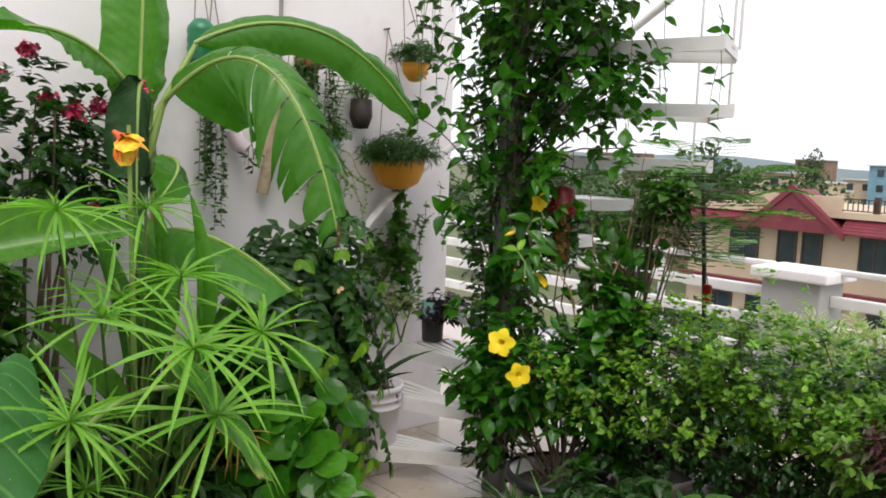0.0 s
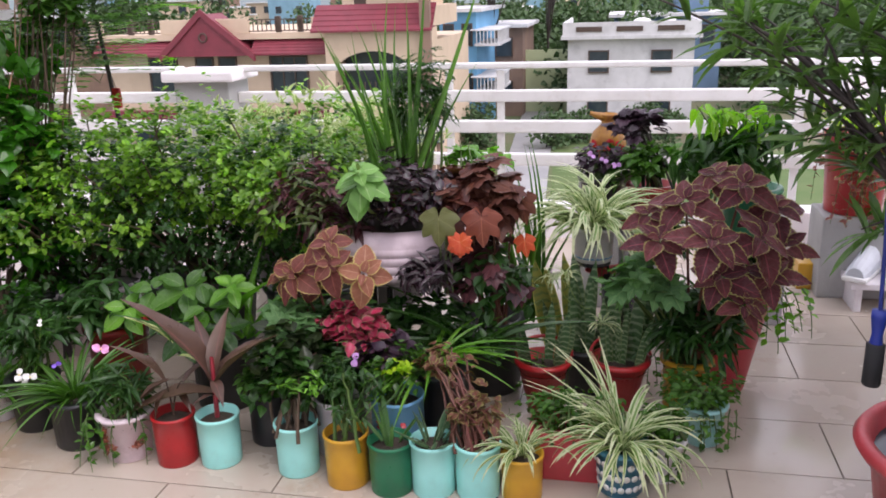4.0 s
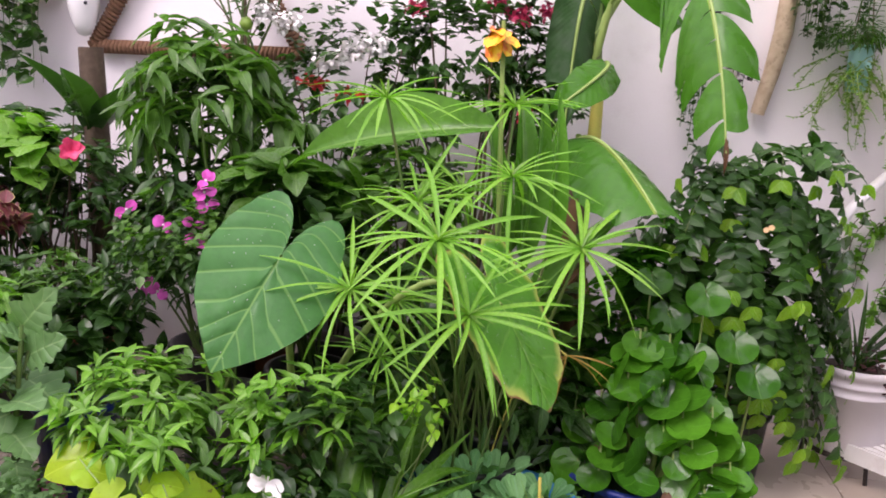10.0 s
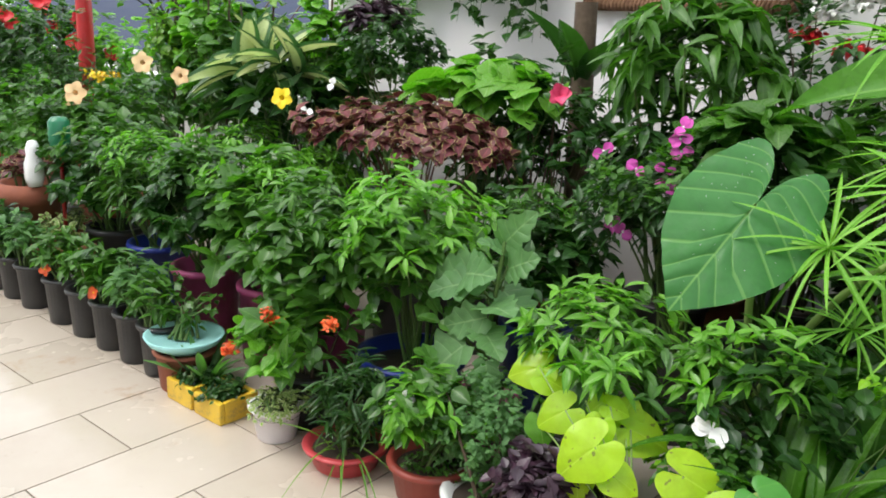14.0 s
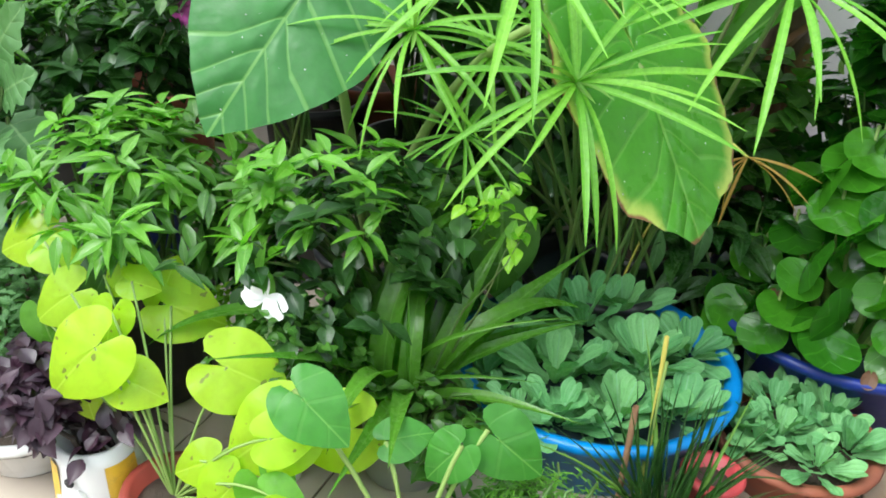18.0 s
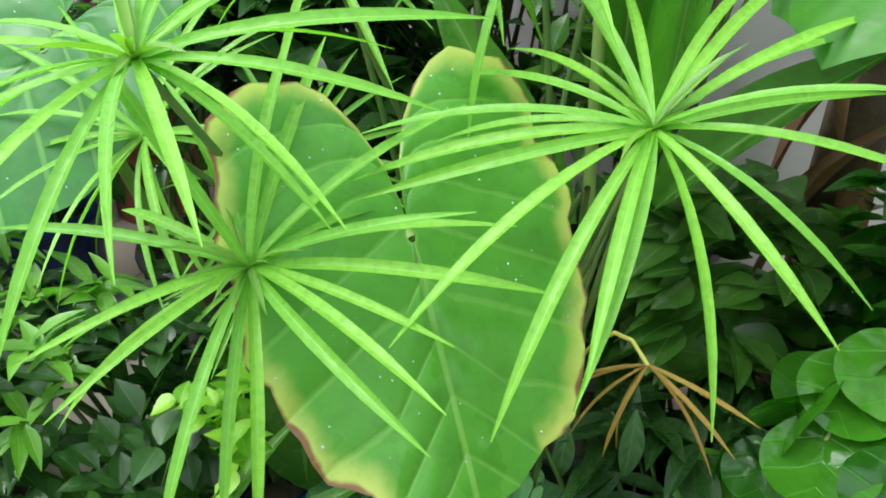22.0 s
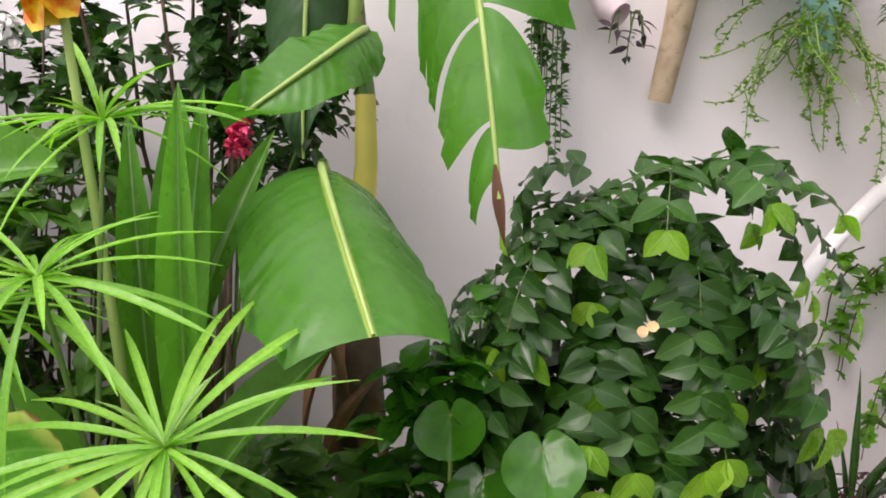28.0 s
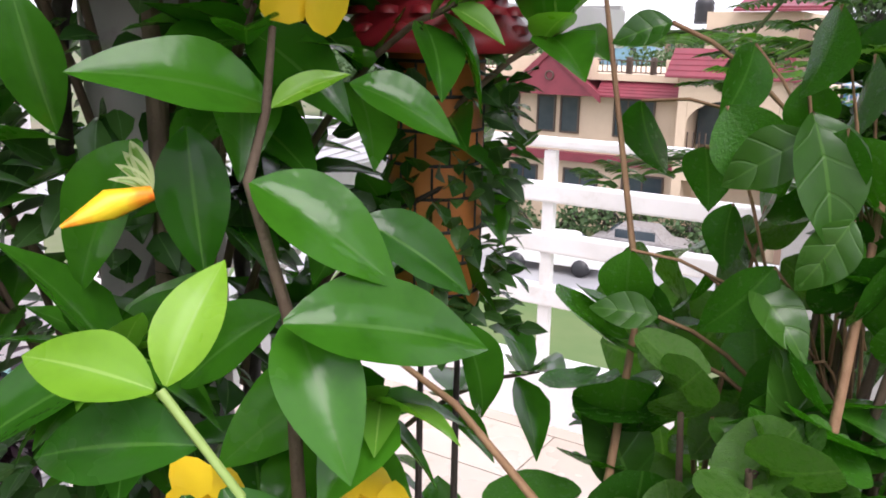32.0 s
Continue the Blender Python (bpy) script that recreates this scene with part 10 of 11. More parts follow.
def torn_frond(pts, width, seed, up, sides):
    """A wind-torn banana leaf: strips hanging from both sides of the midrib, slanted towards its tip."""
    rng = np.random.default_rng(seed)
    a, b, c = [np.asarray(p, float) for p in pts]

    def at(t):
        t = np.asarray(t, float)[:, None]
        return (1 - t) ** 2 * a + 2 * t * (1 - t) * b + t ** 2 * c

    t = np.linspace(0, 1, 30)
    mid = at(t)
    rib = part("midrib", tubes([(mid, np.linspace(0.010, 0.003, 30))], 6), M["pale_stem"], bn)
    for sd, edges in zip((-1, 1), sides):
        for t0, t1 in zip(edges[:-1], edges[1:]):
            nt_, nu = 7, 9
            tt, u = np.linspace(t0, t1 - 0.004, nt_), np.linspace(0, 1, nu)
            m = at(tt)
            d = np.gradient(at(np.linspace(t0, t1, nt_)), axis=0)
            d /= np.linalg.norm(d, axis=1, keepdims=True)
            x = np.cross(d, np.asarray(up, float))
            x *= sd / np.linalg.norm(x, axis=1, keepdims=True)
            nn = np.cross(x, d) * sd
            w = (width if sd > 0 else width * 0.55) * np.interp((t0 + t1) / 2, [0, 0.15, 0.5, 0.8, 1], [0.8, 1.25, 1.15, 0.85, 0.35]) * rng.uniform(0.85, 1.1)
            slant, k = rng.normal(0.5, 0.03 if t1 < 0.66 else 0.15), np.linspace(-1, 1, nt_)
            drop = rng.uniform(0.25, 0.36) if t1 < 0.66 else rng.uniform(0.1, 0.6)
            drop = drop if sd > 0 else drop + 0.5
            narrow = (1 - (0.10 if t1 < 0.66 else 0.5) * u ** 3)[None, :, None]
            mc = m.mean(0)
            V = mc + (m - mc)[:, None] * narrow + x[:, None] * (w * (u - 0.12 * u ** 2))[None, :, None] + d[:, None] * (w * slant * u ** 1.4)[None, :, None]
            V = V - nn[:, None] * (w * drop * u ** 2)[None, :, None] - np.array((0, 0, 1.0)) * (0.25 * w * u ** 2)[None, :, None] + nn[:, None] * (0.006 * np.sin(k * 5.0)[:, None] * u[None])[..., None]
            uv = np.stack(np.broadcast_arrays(0.5 + 0.5 * sd * u[None], tt[:, None]), -1).reshape(-1, 2)
            F = [[i * nu + j, i * nu + j + 1, (i + 1) * nu + j + 1, (i + 1) * nu + j] for i in range(nt_ - 1) for j in range(nu - 1)]
            part("leaf_strip", raw_mesh("leaf_strip", V.reshape(-1, 3), F, uv), L["banana"], rib)


frond([(-3.10, 1.36, 1.82), (-3.0, 1.86, 2.12), (-2.88, 2.24, 1.58)], 0.12, 1, (0.9, -0.3, 0.6), torn=0.0, blunt=0.25)
torn_frond([(-3.08, 1.24, 1.60), (-2.62, 1.46, 2.05), (-2.41, 1.555, 1.18)], 0.19, 2, (0.8, -0.5, 0.3), ((0.04, 0.3, 0.42, 0.56, 0.64, 0.74, 0.86, 0.97), (0.04, 0.24, 0.33, 0.46, 0.56, 0.65, 0.73, 0.80, 0.87, 0.95, 0.99)))
frond([(-3.14, 1.17, 1.55), (-3.16, 1.19, 1.85), (-3.2, 1.22, 2.25)], 0.16, 3, (1, 0.1, 0.1))
# This blade hangs in shade, which is put into its darker colour.
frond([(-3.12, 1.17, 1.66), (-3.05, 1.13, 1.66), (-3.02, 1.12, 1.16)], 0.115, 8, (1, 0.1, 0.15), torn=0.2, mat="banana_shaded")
frond([(-2.98, 1.17, 1.14), (-2.70, 1.24, 1.22), (-2.43, 1.395, 1.0)], 0.17, 4, (0.7, 0.35, 0.8), torn=0.0, blunt=0.8, hang_by=0.6)
frond([(-3.06, 1.24, 1.40), (-2.9, 1.28, 1.40), (-2.77, 1.07, 1.235)], 0.09, 5, (0.6, 0.5, 0.8))
frond([(-3.13, 1.12, 1.66), (-3.05, 0.88, 1.9), (-2.88, 0.55, 1.72)], 0.13, 7, (0.6, -0.2, 1))
big_leaf(bn, (-2.41, 1.55, 1.22), (-2.40, 1.56, 1.12), 0.5, "long", "dry_brown", up=(1, 0, 0.2), name="dry_tip")
for a, b in (((-3.12, 1.2, 1.5), (-3.10, 1.37, 1.825)), ((-3.12, 1.2, 1.4), (-3.08, 1.24, 1.60)), ((-3.1, 1.19, 0.95), (-2.98, 1.17, 1.16)), ((-3.1, 1.2, 1.3), (-3.06, 1.22, 1.36)), ((-3.12, 1.18, 1.45), (-3.13, 1.12, 1.66))):
    part("leaf_stalk", tubes([(bend(a, b, 0, 4), [0.016, 0.014, 0.012, 0.010])], 8), M["pale_stem"], bn)

# ---- canna, lime tree, crape myrtles and glossy shrub before the wall ----
cn = potted("canna_plant", "canna with broad leaves and one orange-yellow flower", "plant", (-2.62, 0.98, 0), 0.13, 0.25, "black_plastic")
part("stalk", tubes([(bend((-2.62, 0.98, 0.2), (-2.56, 0.93, 1.50), -0.01, 8), np.linspace(0.012, 0.006, 8))], 8), M["pale_stem"], cn)
for b, e, w, u in (((-2.62, 1.02, 0.75), (-2.62, 1.10, 1.30), 0.62, (1, 0.4, 0)), ((-2.66, 0.96, 0.7), (-2.72, 0.92, 1.28), 0.6, (1, 0.5, 0)), ((-2.52, 0.93, 1.20), (-2.62, 0.26, 1.15), 0.95, (0.75, 0.1, 0.6)), ((-2.50, 1.10, 0.80), (-2.44, 1.14, 1.30), 0.55, (1, 0.35, 0)), ((-2.66, 1.02, 0.8), (-2.70, 1.02, 1.32), 0.9, (1, 0.4, 0)), ((-2.62, 1.06, 0.66), (-2.56, 1.28, 0.98), 0.8, (0.8, -0.3, 0.5)), ((-2.6, 0.94, 0.6), (-2.5, 0.72, 0.95), 0.8, (0.8, 0.3, 0.5)), ((-2.68, 0.98, 0.8), (-2.8, 1.12, 1.25), 0.8, (1, 0.1, 0.2))):
    big_leaf(cn, b, e, w * (0.52 if u[0] == 1 else 0.72), "canna", "canna", up=u, label="broad paddle-shaped green leaf")
rg = np.random.default_rng(850)
fl = part("flower", lathe([(0.006, -0.05), (0.010, -0.03), (0.018, -0.012), (0.026, 0.0)], (-2.545, 0.915, 1.455), 10, Vector((0.75, 0.4, -0.5)).to_track_quat("Z", "Y").to_matrix()), M["petal_orange"], cn, "orange and yellow canna flower")
P, D = whorls(rg, np.array([(-2.545, 0.915, 1.455)] * 2), np.array([(0.7, 0.35, -0.62)] * 2), 4, 0.75, 0.8)
for i in range(8):
    part("petal", leaves_mesh([put_leaves(leaf_shape([0.12, 0.3, 0.42, 0.4, 0.2], 6, 5, 0.25, 0.05, wave=0.04), P[i:i + 1], D[i:i + 1], 0.075, rg, 0.3)], "petal"), M["petal_canna"], fl)
lt = potted("lime_tree", "small lime tree with green fruit by the wall", "tree", (-3.2, -0.05, 0), 0.16, 0.3, "terracotta")
part("trunk", tubes([(bend((-3.2, -0.05, 0.25), (-3.22, -0.12, 1.8), -0.02, 9), np.linspace(0.014, 0.006, 9))] + [(bend((-3.21, -0.1, 1.4), (-3.16, -0.08 + q, 1.62 + 0.05 * k), -0.02, 5), 0.003) for k, q in enumerate((-0.2, 0.1, 0.25))], 6), M["bark"], lt)
bush(lt, 851, (-3.21, -0.1, 1.3), (-3.2, -0.05, 1.75), (0.12, 0.3, 0.2), "mid", "ovate", 40, 4, (0.05, 0.075), nstems=8)
for c, r in (((-3.16, -0.08, 1.476), 0.026), ((-3.18, -0.19, 1.60), 0.022)):
    part("fruit", lathe([(0, -r), (r * 0.7, -r * 0.72), (r, 0), (r * 0.72, r * 0.7), (r * 0.25, r * 1.02), (0, r * 1.05)], c, 16), M["lime_fruit"], lt, "round green lime fruit")
    part("fruit_stalk", tubes([([np.array(c) + (0, 0, r), np.array(c) + (-0.03, 0.0, r + 0.06)], 0.002)], 4), M["stem"], lt)
cm = potted("crape_myrtle", "crape myrtle with rose-pink flower clusters", "shrub", (-3.18, 0.8, 0), 0.17, 0.3, "black_plastic")
bush(cm, 860, (-3.18, 0.8, 0.28), (-3.16, 0.75, 1.4), (0.2, 0.38, 0.36), "dark", "ovate", 130, 5, (0.045, 0.07), "bark", zmin=-0.8, r0=0.009)
for i, c in enumerate(((-3.1, 0.57, 1.56), (-3.1, 0.94, 1.55), (-3.03, 0.985, 1.187), (-3.16, 0.82, 1.74), (-3.15, 1.04, 1.57), (-3.15, 1.17, 1.64), (-3.1, 0.86, 1.58), (-3.05, 0.98, 1.215), (-3.12, 0.7, 1.66))):
    florets(cm, 870 + i, c, (0.036, 0.04, 0.04) if i not in (2, 7) else (0.02, 0.024, 0.024), 30, 0.018, "petal_rose")
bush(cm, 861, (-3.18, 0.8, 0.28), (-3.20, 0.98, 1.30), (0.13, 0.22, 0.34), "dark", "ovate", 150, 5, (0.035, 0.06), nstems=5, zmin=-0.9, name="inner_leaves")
wm = potted("crape_myrtle", "white-flowered crape myrtle shrub by the wall", "shrub", (-3.25, 0.28, 0), 0.17, 0.3, "black_plastic")
bush(wm, 880, (-3.25, 0.28, 0.28), (-3.2, 0.25, 1.22), (0.16, 0.42, 0.4), "dark", "ovate", 150, 5, (0.04, 0.065), "bark", zmin=-0.8)
for i, c in enumerate(((-3.12, 0.33, 1.40), (-3.15, 0.0, 1.52), (-3.1, 0.25, 1.36), (-3.12, 0.1, 1.48), (-3.12, 0.42, 1.42))):
    florets(wm, 890 + i, c, (0.05, 0.06, 0.05), 36, 0.018, "petal_white")
for i, c in enumerate(((-3.1, 0.2, 1.28), (-3.1, 0.35, 1.24))):
    florets(wm, 896 + i, c, (0.05, 0.06, 0.03), 26, 0.02, "petal_red")
gs = potted("glossy_shrub", "dense glossy dark shrub with yellow-green tips", "shrub", (-3.02, 1.76, 0), 0.16, 0.25, "black_plastic")
bush(gs, 900, (-3.02, 1.76, 0.22), (-3.02, 1.74, 0.58), (0.18, 0.26, 0.30), "dark", "ovate", 80, 5, (0.055, 0.085), "bark", zmin=-0.9, inner=0.5, r0=0.008, wid=1.2)
rg = np.random.default_rng(901)
for i in range(120):
    a = rg.uniform(-2.0, 2.0)
    o = np.array((math.cos(a), 1.2 * math.sin(a), 0.0))
    z0 = rg.uniform(0.42, 1.0) if i > 34 else rg.uniform(0.98, 1.15)
    b = np.array((-3.02, 1.76 + rg.normal(0, 0.05), z0)) + o * rg.uniform(0.02, 0.10) * (1.0 if z0 < 0.98 else 0.5)
    reach, fall = rg.uniform(0.18, 0.28), rg.uniform(0.12, 0.42) if z0 < 0.98 else rg.uniform(-0.04, 0.26)
    if z0 > 0.98:
        reach = rg.uniform(0.10, 0.27)
    e = b + o * reach * (0.95, 1.0, 1.0) + (0, 0, -fall)
    n = 7 + int(fall * 12)
    rib = bend(b, e, -0.05 - 0.1 * fall, n)
    rib[:, :2] = b[:2] + (rib[:, :2] - b[:2]) * (np.linspace(0, 1, n) ** 0.55 / np.maximum(np.linspace(0, 1, n), 0.02))[:, None]
    tg = np.gradient(rib, axis=0)
    tg /= np.linalg.norm(tg, axis=1, keepdims=True)
    side = np.cross(tg, o + (0, 0, 0.25))
    side /= np.linalg.norm(side, axis=1, keepdims=True) + 1e-6
    face = np.cross(side, tg)
    face *= np.sign(face @ (o + (0, 0, 0.5)))[:, None]
    P = np.repeat(rib[1:-1], 2, 0)
    k = len(P)
    D = np.stack([side[1:-1], -side[1:-1]], 1).reshape(-1, 3) + 0.35 * np.repeat(tg[1:-1], 2, 0) + rg.normal(0, 0.14, (k, 3))
    U = np.repeat(face[1:-1], 2, 0) + rg.normal(0, 0.18, (k, 3))
    foliage(gs, "ovate", P, D, rg.uniform(0.05, 0.07, k), rg, "spray_a" if i % 2 else "spray_b", 0.12, up=U, wid=0.98, split=False, name="arching_spray")
    if i % 3 == 0:
        part("twig", tubes([(rib, 0.0014)], 5), M["stem"], gs)
    if i % 6:
        D2 = np.stack([side[-1] * 0.7 + tg[-1], -side[-1] * 0.7 + tg[-1]])
        leaf_objects(gs, "ovate", np.repeat(rib[-1:], 2, 0), D2, rg.uniform(0.05, 0.068, 2), rg, "tip", 0.2, up=np.repeat(face[-1:], 2, 0) + o, wid=1.0, name="young_leaf")
flower(gs, (-2.70, 1.755, 0.94), (0.9, -0.1, 0.2), 0.018, "petal_cream", 5)
for c, s in (((-2.68, 1.60, 0.70), 0.075), ((-2.72, 1.50, 0.62), 0.07), ((-2.66, 1.70, 0.56), 0.07), ((-2.75, 1.44, 0.72), 0.065), ((-2.62, 1.58, 0.52), 0.07), ((-2.60, 1.76, 0.48), 0.07)):
    big_leaf(gs, np.array(c) + (-0.03, 0, 0.03), np.array(c) + (0.03, 0.01, 0.03 - s), 1.1, "round", "gloss", up=(1, 0, 0.4), name="round_leaf")
    part("petiole", tubes([(bend((-2.72, c[1], 0.2), np.array(c) + (-0.03, 0, 0.03), 0, 5), 0.004)], 5), M["pale_stem"], gs)

# ---- the vine-covered stair post ----
vn = thing("post_vine", (SX, SY, 0), "dense dark vine climbing the stair post", "vine")
rg = np.random.default_rng(1000)
n = 3600
z = rg.uniform(0.12, 2.75, n)
a = rg.uniform(0, 6.283, n)
rad = 0.055 + (0.05 + 0.07 * np.sin(z * 2.3 + 0.5 * a) ** 2 + 0.05 * (z > 1.6)) * rg.uniform(0.3, 1.15, n)
P = np.stack([SX + rad * np.cos(a), SY + rad * np.sin(a), z], 1)
D = np.stack([np.cos(a), np.sin(a), -0.4 + 0 * a], 1) + rg.normal(0, 0.4, (n, 3))
foliage(vn, "small", P, D, rg.uniform(0.025, 0.045, n), rg, "dark", 0.4, name="ivy")
for i in range(3):
    q = [(SX + 0.075 * math.cos(k * 0.55 + i * 2.1), SY + 0.075 * math.sin(k * 0.55 + i * 2.1), 0.05 + k * 0.1) for k in range(27)]
    part("climbing_stem", tubes([(q, 0.008)], 6), M["dark_bark"], vn)
al = potted("allamanda", "climbing yellow allamanda with glossy leaves round the post", "vine", (-2.18, 2.45, 0), 0.2, 0.25, "white_plastic", 0.85, 0.1)
part("rim_band", lathe([(0.195, 0.225), (0.212, 0.23), (0.214, 0.262), (0.196, 0.268)], (-2.18, 2.45, 0), 28), M["black_plastic"], al, "black rubber rim")
rg = np.random.default_rng(1010)
lines, nodes, axes = [], [], []
for i in range(84):
    z1 = rg.uniform(0.4, 2.4)
    a = rg.uniform(-2.6, 1.2)
    r1 = rg.uniform(0.08, 0.34) if z1 < 1.6 else rg.uniform(0.12, 0.48)
    e = np.array((-2.56 + r1 * math.cos(a), 2.52 + r1 * math.sin(a), z1))
    if e[0] > -2.42 and e[1] < 2.36 and 0.98 < z1 < 1.5:
        continue
    b = np.array((SX + 0.07 * math.cos(a), SY + 0.07 * math.sin(a), max(0.2, z1 - rg.uniform(0.2, 0.45))))
    q = bend(b, e, -0.06, 8)
    lines.append((q, np.linspace(0.004, 0.002, 8)))
    for k in (3, 5, 7):
        nodes.append(q[k])
        axes.append(q[k] - q[k - 2])
part("trunk", tubes([(bend((-2.18, 2.45, 0.2), (SX + 0.1, SY - 0.08, 0.9), -0.05, 8), np.linspace(0.012, 0.009, 8)), (bend((SX + 0.1, SY - 0.08, 0.9), (SX + 0.09, SY - 0.05, 2.3), 0, 8), np.linspace(0.009, 0.005, 8))], 7), M["bark"], al)
tagged(part("branching", tubes(lines, 5), M["bark"], al), kind="stuff")
P, D = whorls(rg, np.array(nodes), np.array(axes), 4, 1.0, 0.35)
foliage(al, "ovate", P, D, rg.uniform(0.06, 0.10, len(P)), rg, "gloss", 0.3, wid=0.85, split=False)
ends = np.array(nodes)[2::3]
P, D = whorls(rg, ends[::2], np.array(axes)[2::3][::2], 3, 0.7, 0.9)
foliage(al, "ovate", P, D, rg.uniform(0.04, 0.06, len(P)), rg, "fresh", 0.3, wid=0.8, split=False, name="young_leaves")
bush(al, 1012, (-2.18, 2.45, 0.2), (-2.16, 2.56, 0.52), (0.26, 0.18, 0.3), "gloss", "ovate", 80, 4, (0.055, 0.085), "bark", zmin=-0.8, name="low_foliage")
bush(al, 1011, (-2.18, 2.45, 0.2), (-2.36, 2.36, 0.62), (0.26, 0.22, 0.28), "gloss", "ovate", 75, 4, (0.06, 0.09), "bark", zmin=-0.9)
for c, s in (((-2.138, 2.055, 0.82), 0.052), ((-1.985, 1.99, 0.75), 0.045), ((-2.31, 2.42, 0.99), 0.04), ((-2.37, 2.36, 1.0), 0.034), ((-2.379, 2.464, 1.284), 0.042)):
    w = (0.75, -0.45, -0.1) if c[2] < 0.76 else (0.55, -0.8, 0.15) if c[2] < 0.9 else (0.96, -0.25, -0.27) if c[2] > 1.1 else (0.6, 0.2, 0.6)
    f = trumpet(al, c, w, s, "petal_yellow", label="yellow trumpet flower")
    part("flower_stalk", tubes([(bend(np.array(c) - np.array(w) * s * 0.85, np.array(c) + (-0.12, 0.12, -0.04), 0, 5), 0.002)], 4), M["stem"], f)


def near_leaf(b, t, w=0.72, mat="gloss", up=(0.45, -0.5, 0.75)):
    big_leaf(al, b, t, w * 0.8, "ovate", mat, up=up, seed=int(abs(b[0] * 1000)))


# the long shoot that hangs before the walkway
near_leaf((-2.317, 2.292, 1.107), (-2.369, 2.265, 1.127), 0.95, "tip")
near_leaf((-2.315, 2.296, 1.108), (-2.314, 2.324, 1.158), 0.9, "tip")
near_leaf((-2.300, 2.298, 1.085), (-2.376, 2.261, 1.083), 0.85)
near_leaf((-2.350, 2.381, 1.176), (-2.275, 2.406, 1.142), 0.95)
near_leaf((-2.315, 2.364, 1.115), (-2.240, 2.442, 1.110), 0.85)
near_leaf((-2.325, 2.382, 1.112), (-2.264, 2.350, 1.065), 0.95)
near_leaf((-2.366, 2.413, 1.210), (-2.400, 2.332, 1.246), 0.95)
near_leaf((-2.439, 2.322, 1.265), (-2.432, 2.331, 1.195), 0.8)
near_leaf((-2.410, 2.394, 1.198), (-2.384, 2.376, 1.125), 0.9)
near_leaf((-2.313, 2.419, 1.078), (-2.360, 2.350, 1.040), 0.9)
near_leaf((-2.359, 2.406, 1.210), (-2.332, 2.430, 1.234), 0.7, "tip")
near_leaf((-2.43, 2.38, 1.19), (-2.47, 2.34, 1.11), 0.9)
near_leaf((-2.36, 2.41, 1.10), (-2.42, 2.37, 1.06), 0.9)
near_leaf((-2.30, 2.31, 1.06), (-2.24, 2.30, 1.02), 0.9)
near_leaf((-2.28, 2.33, 1.04), (-2.33, 2.27, 1.0), 0.9)
near_leaf((-2.33, 2.44, 1.15), (-2.27, 2.47, 1.12), 0.9)
near_leaf((-2.36, 2.47, 1.22), (-2.30, 2.50, 1.20), 0.9)
near_leaf((-2.42, 2.45, 1.24), (-2.37, 2.40, 1.27), 0.9)
near_leaf((-2.27, 2.45, 1.10), (-2.255, 2.48, 1.03), 0.7)
near_leaf((-2.30, 2.36, 1.02), (-2.25, 2.34, 0.95), 0.9)
near_leaf((-2.35, 2.33, 1.03), (-2.30, 2.29, 0.97), 0.9)
part("near_stem", tubes([([(-2.27, 2.29, 1.02), (-2.282, 2.303, 1.066), (-2.315, 2.293, 1.107)], 0.0022)], 6), M["pale_stem"], al)
part("near_stem", tubes([([(-2.3, 2.36, 0.9), (-2.327, 2.380, 1.112), (-2.358, 2.387, 1.175), (-2.361, 2.404, 1.208), (-2.37, 2.42, 1.25)], [0.004, 0.0035, 0.003, 0.0025, 0.002])], 6), M["bark"], al)
part("near_stem", tubes([(bend((-2.27, 2.29, 1.02), (-2.42, 2.4, 0.9), -0.02, 6), 0.003)], 6), M["bark"], al)
part("bud", tubes([([(-2.403, 2.364, 1.167), (-2.412, 2.345, 1.163), (-2.422, 2.324, 1.154)], [0.004, 0.008, 0.001])], 8), M["petal_canna"], al, "orange-yellow flower bud")
for k in range(4):
    near_leaf((-2.405, 2.366, 1.168), (-2.415 - 0.003 * k, 2.35 + 0.006 * k, 1.178 + 0.006 * k), 0.5, "pale")
# brown-stemmed shrub behind the shoot
bs2 = potted("round_leaf_shrub", "round-leaved shrub with slender brown stems", "shrub", (-2.14, 2.66, 0), 0.13, 0.28, "black_plastic")
st = [((-2.16, 2.62, 0.26), (-2.232, 2.58, 0.945), (-2.244, 2.653, 1.061), (-2.32, 2.686, 1.40)), ((-2.12, 2.66, 0.26), (-2.102, 2.578, 0.991), (-2.1, 2.661, 1.137), (-2.08, 2.72, 1.5)), ((-2.16, 2.66, 0.26), (-2.25, 2.53, 0.95), (-2.31, 2.51, 1.02), (-2.375, 2.497, 1.058)), ((-2.2, 2.72, 0.26), (-2.416, 2.624, 0.861), (-2.451, 2.678, 0.998), (-2.47, 2.7, 1.45)), ((-2.2, 2.74, 0.26), (-2.39, 2.64, 0.861), (-2.42, 2.69, 0.998), (-2.44, 2.72, 1.5))]
for q in st:
    part("stem", tubes([(np.array(q), [0.006, 0.0034, 0.0026, 0.0014])], 7), M["twig"] if q[0][0] > -2.18 else M["dark_bark"], bs2)
rg = np.random.default_rng(1020)
P = []
for q in st[:2]:
    q = np.array(q)
    for k in range(13):
        w = rg.uniform(0.9, 2.1)
        i = min(2, int(w))
        P.append(q[i] * (1 - w + i) + q[i + 1] * (w - i))
P = np.array(P) + rg.normal(0, 0.015, (len(P), 3))
D = unit_dirs(rg, len(P), -0.5) + [0.3, -0.5, 0]
leaf_objects(bs2, "round", P, D, rg.uniform(0.035, 0.06, len(P)), rg, "gloss", 0.4, wid=0.95)
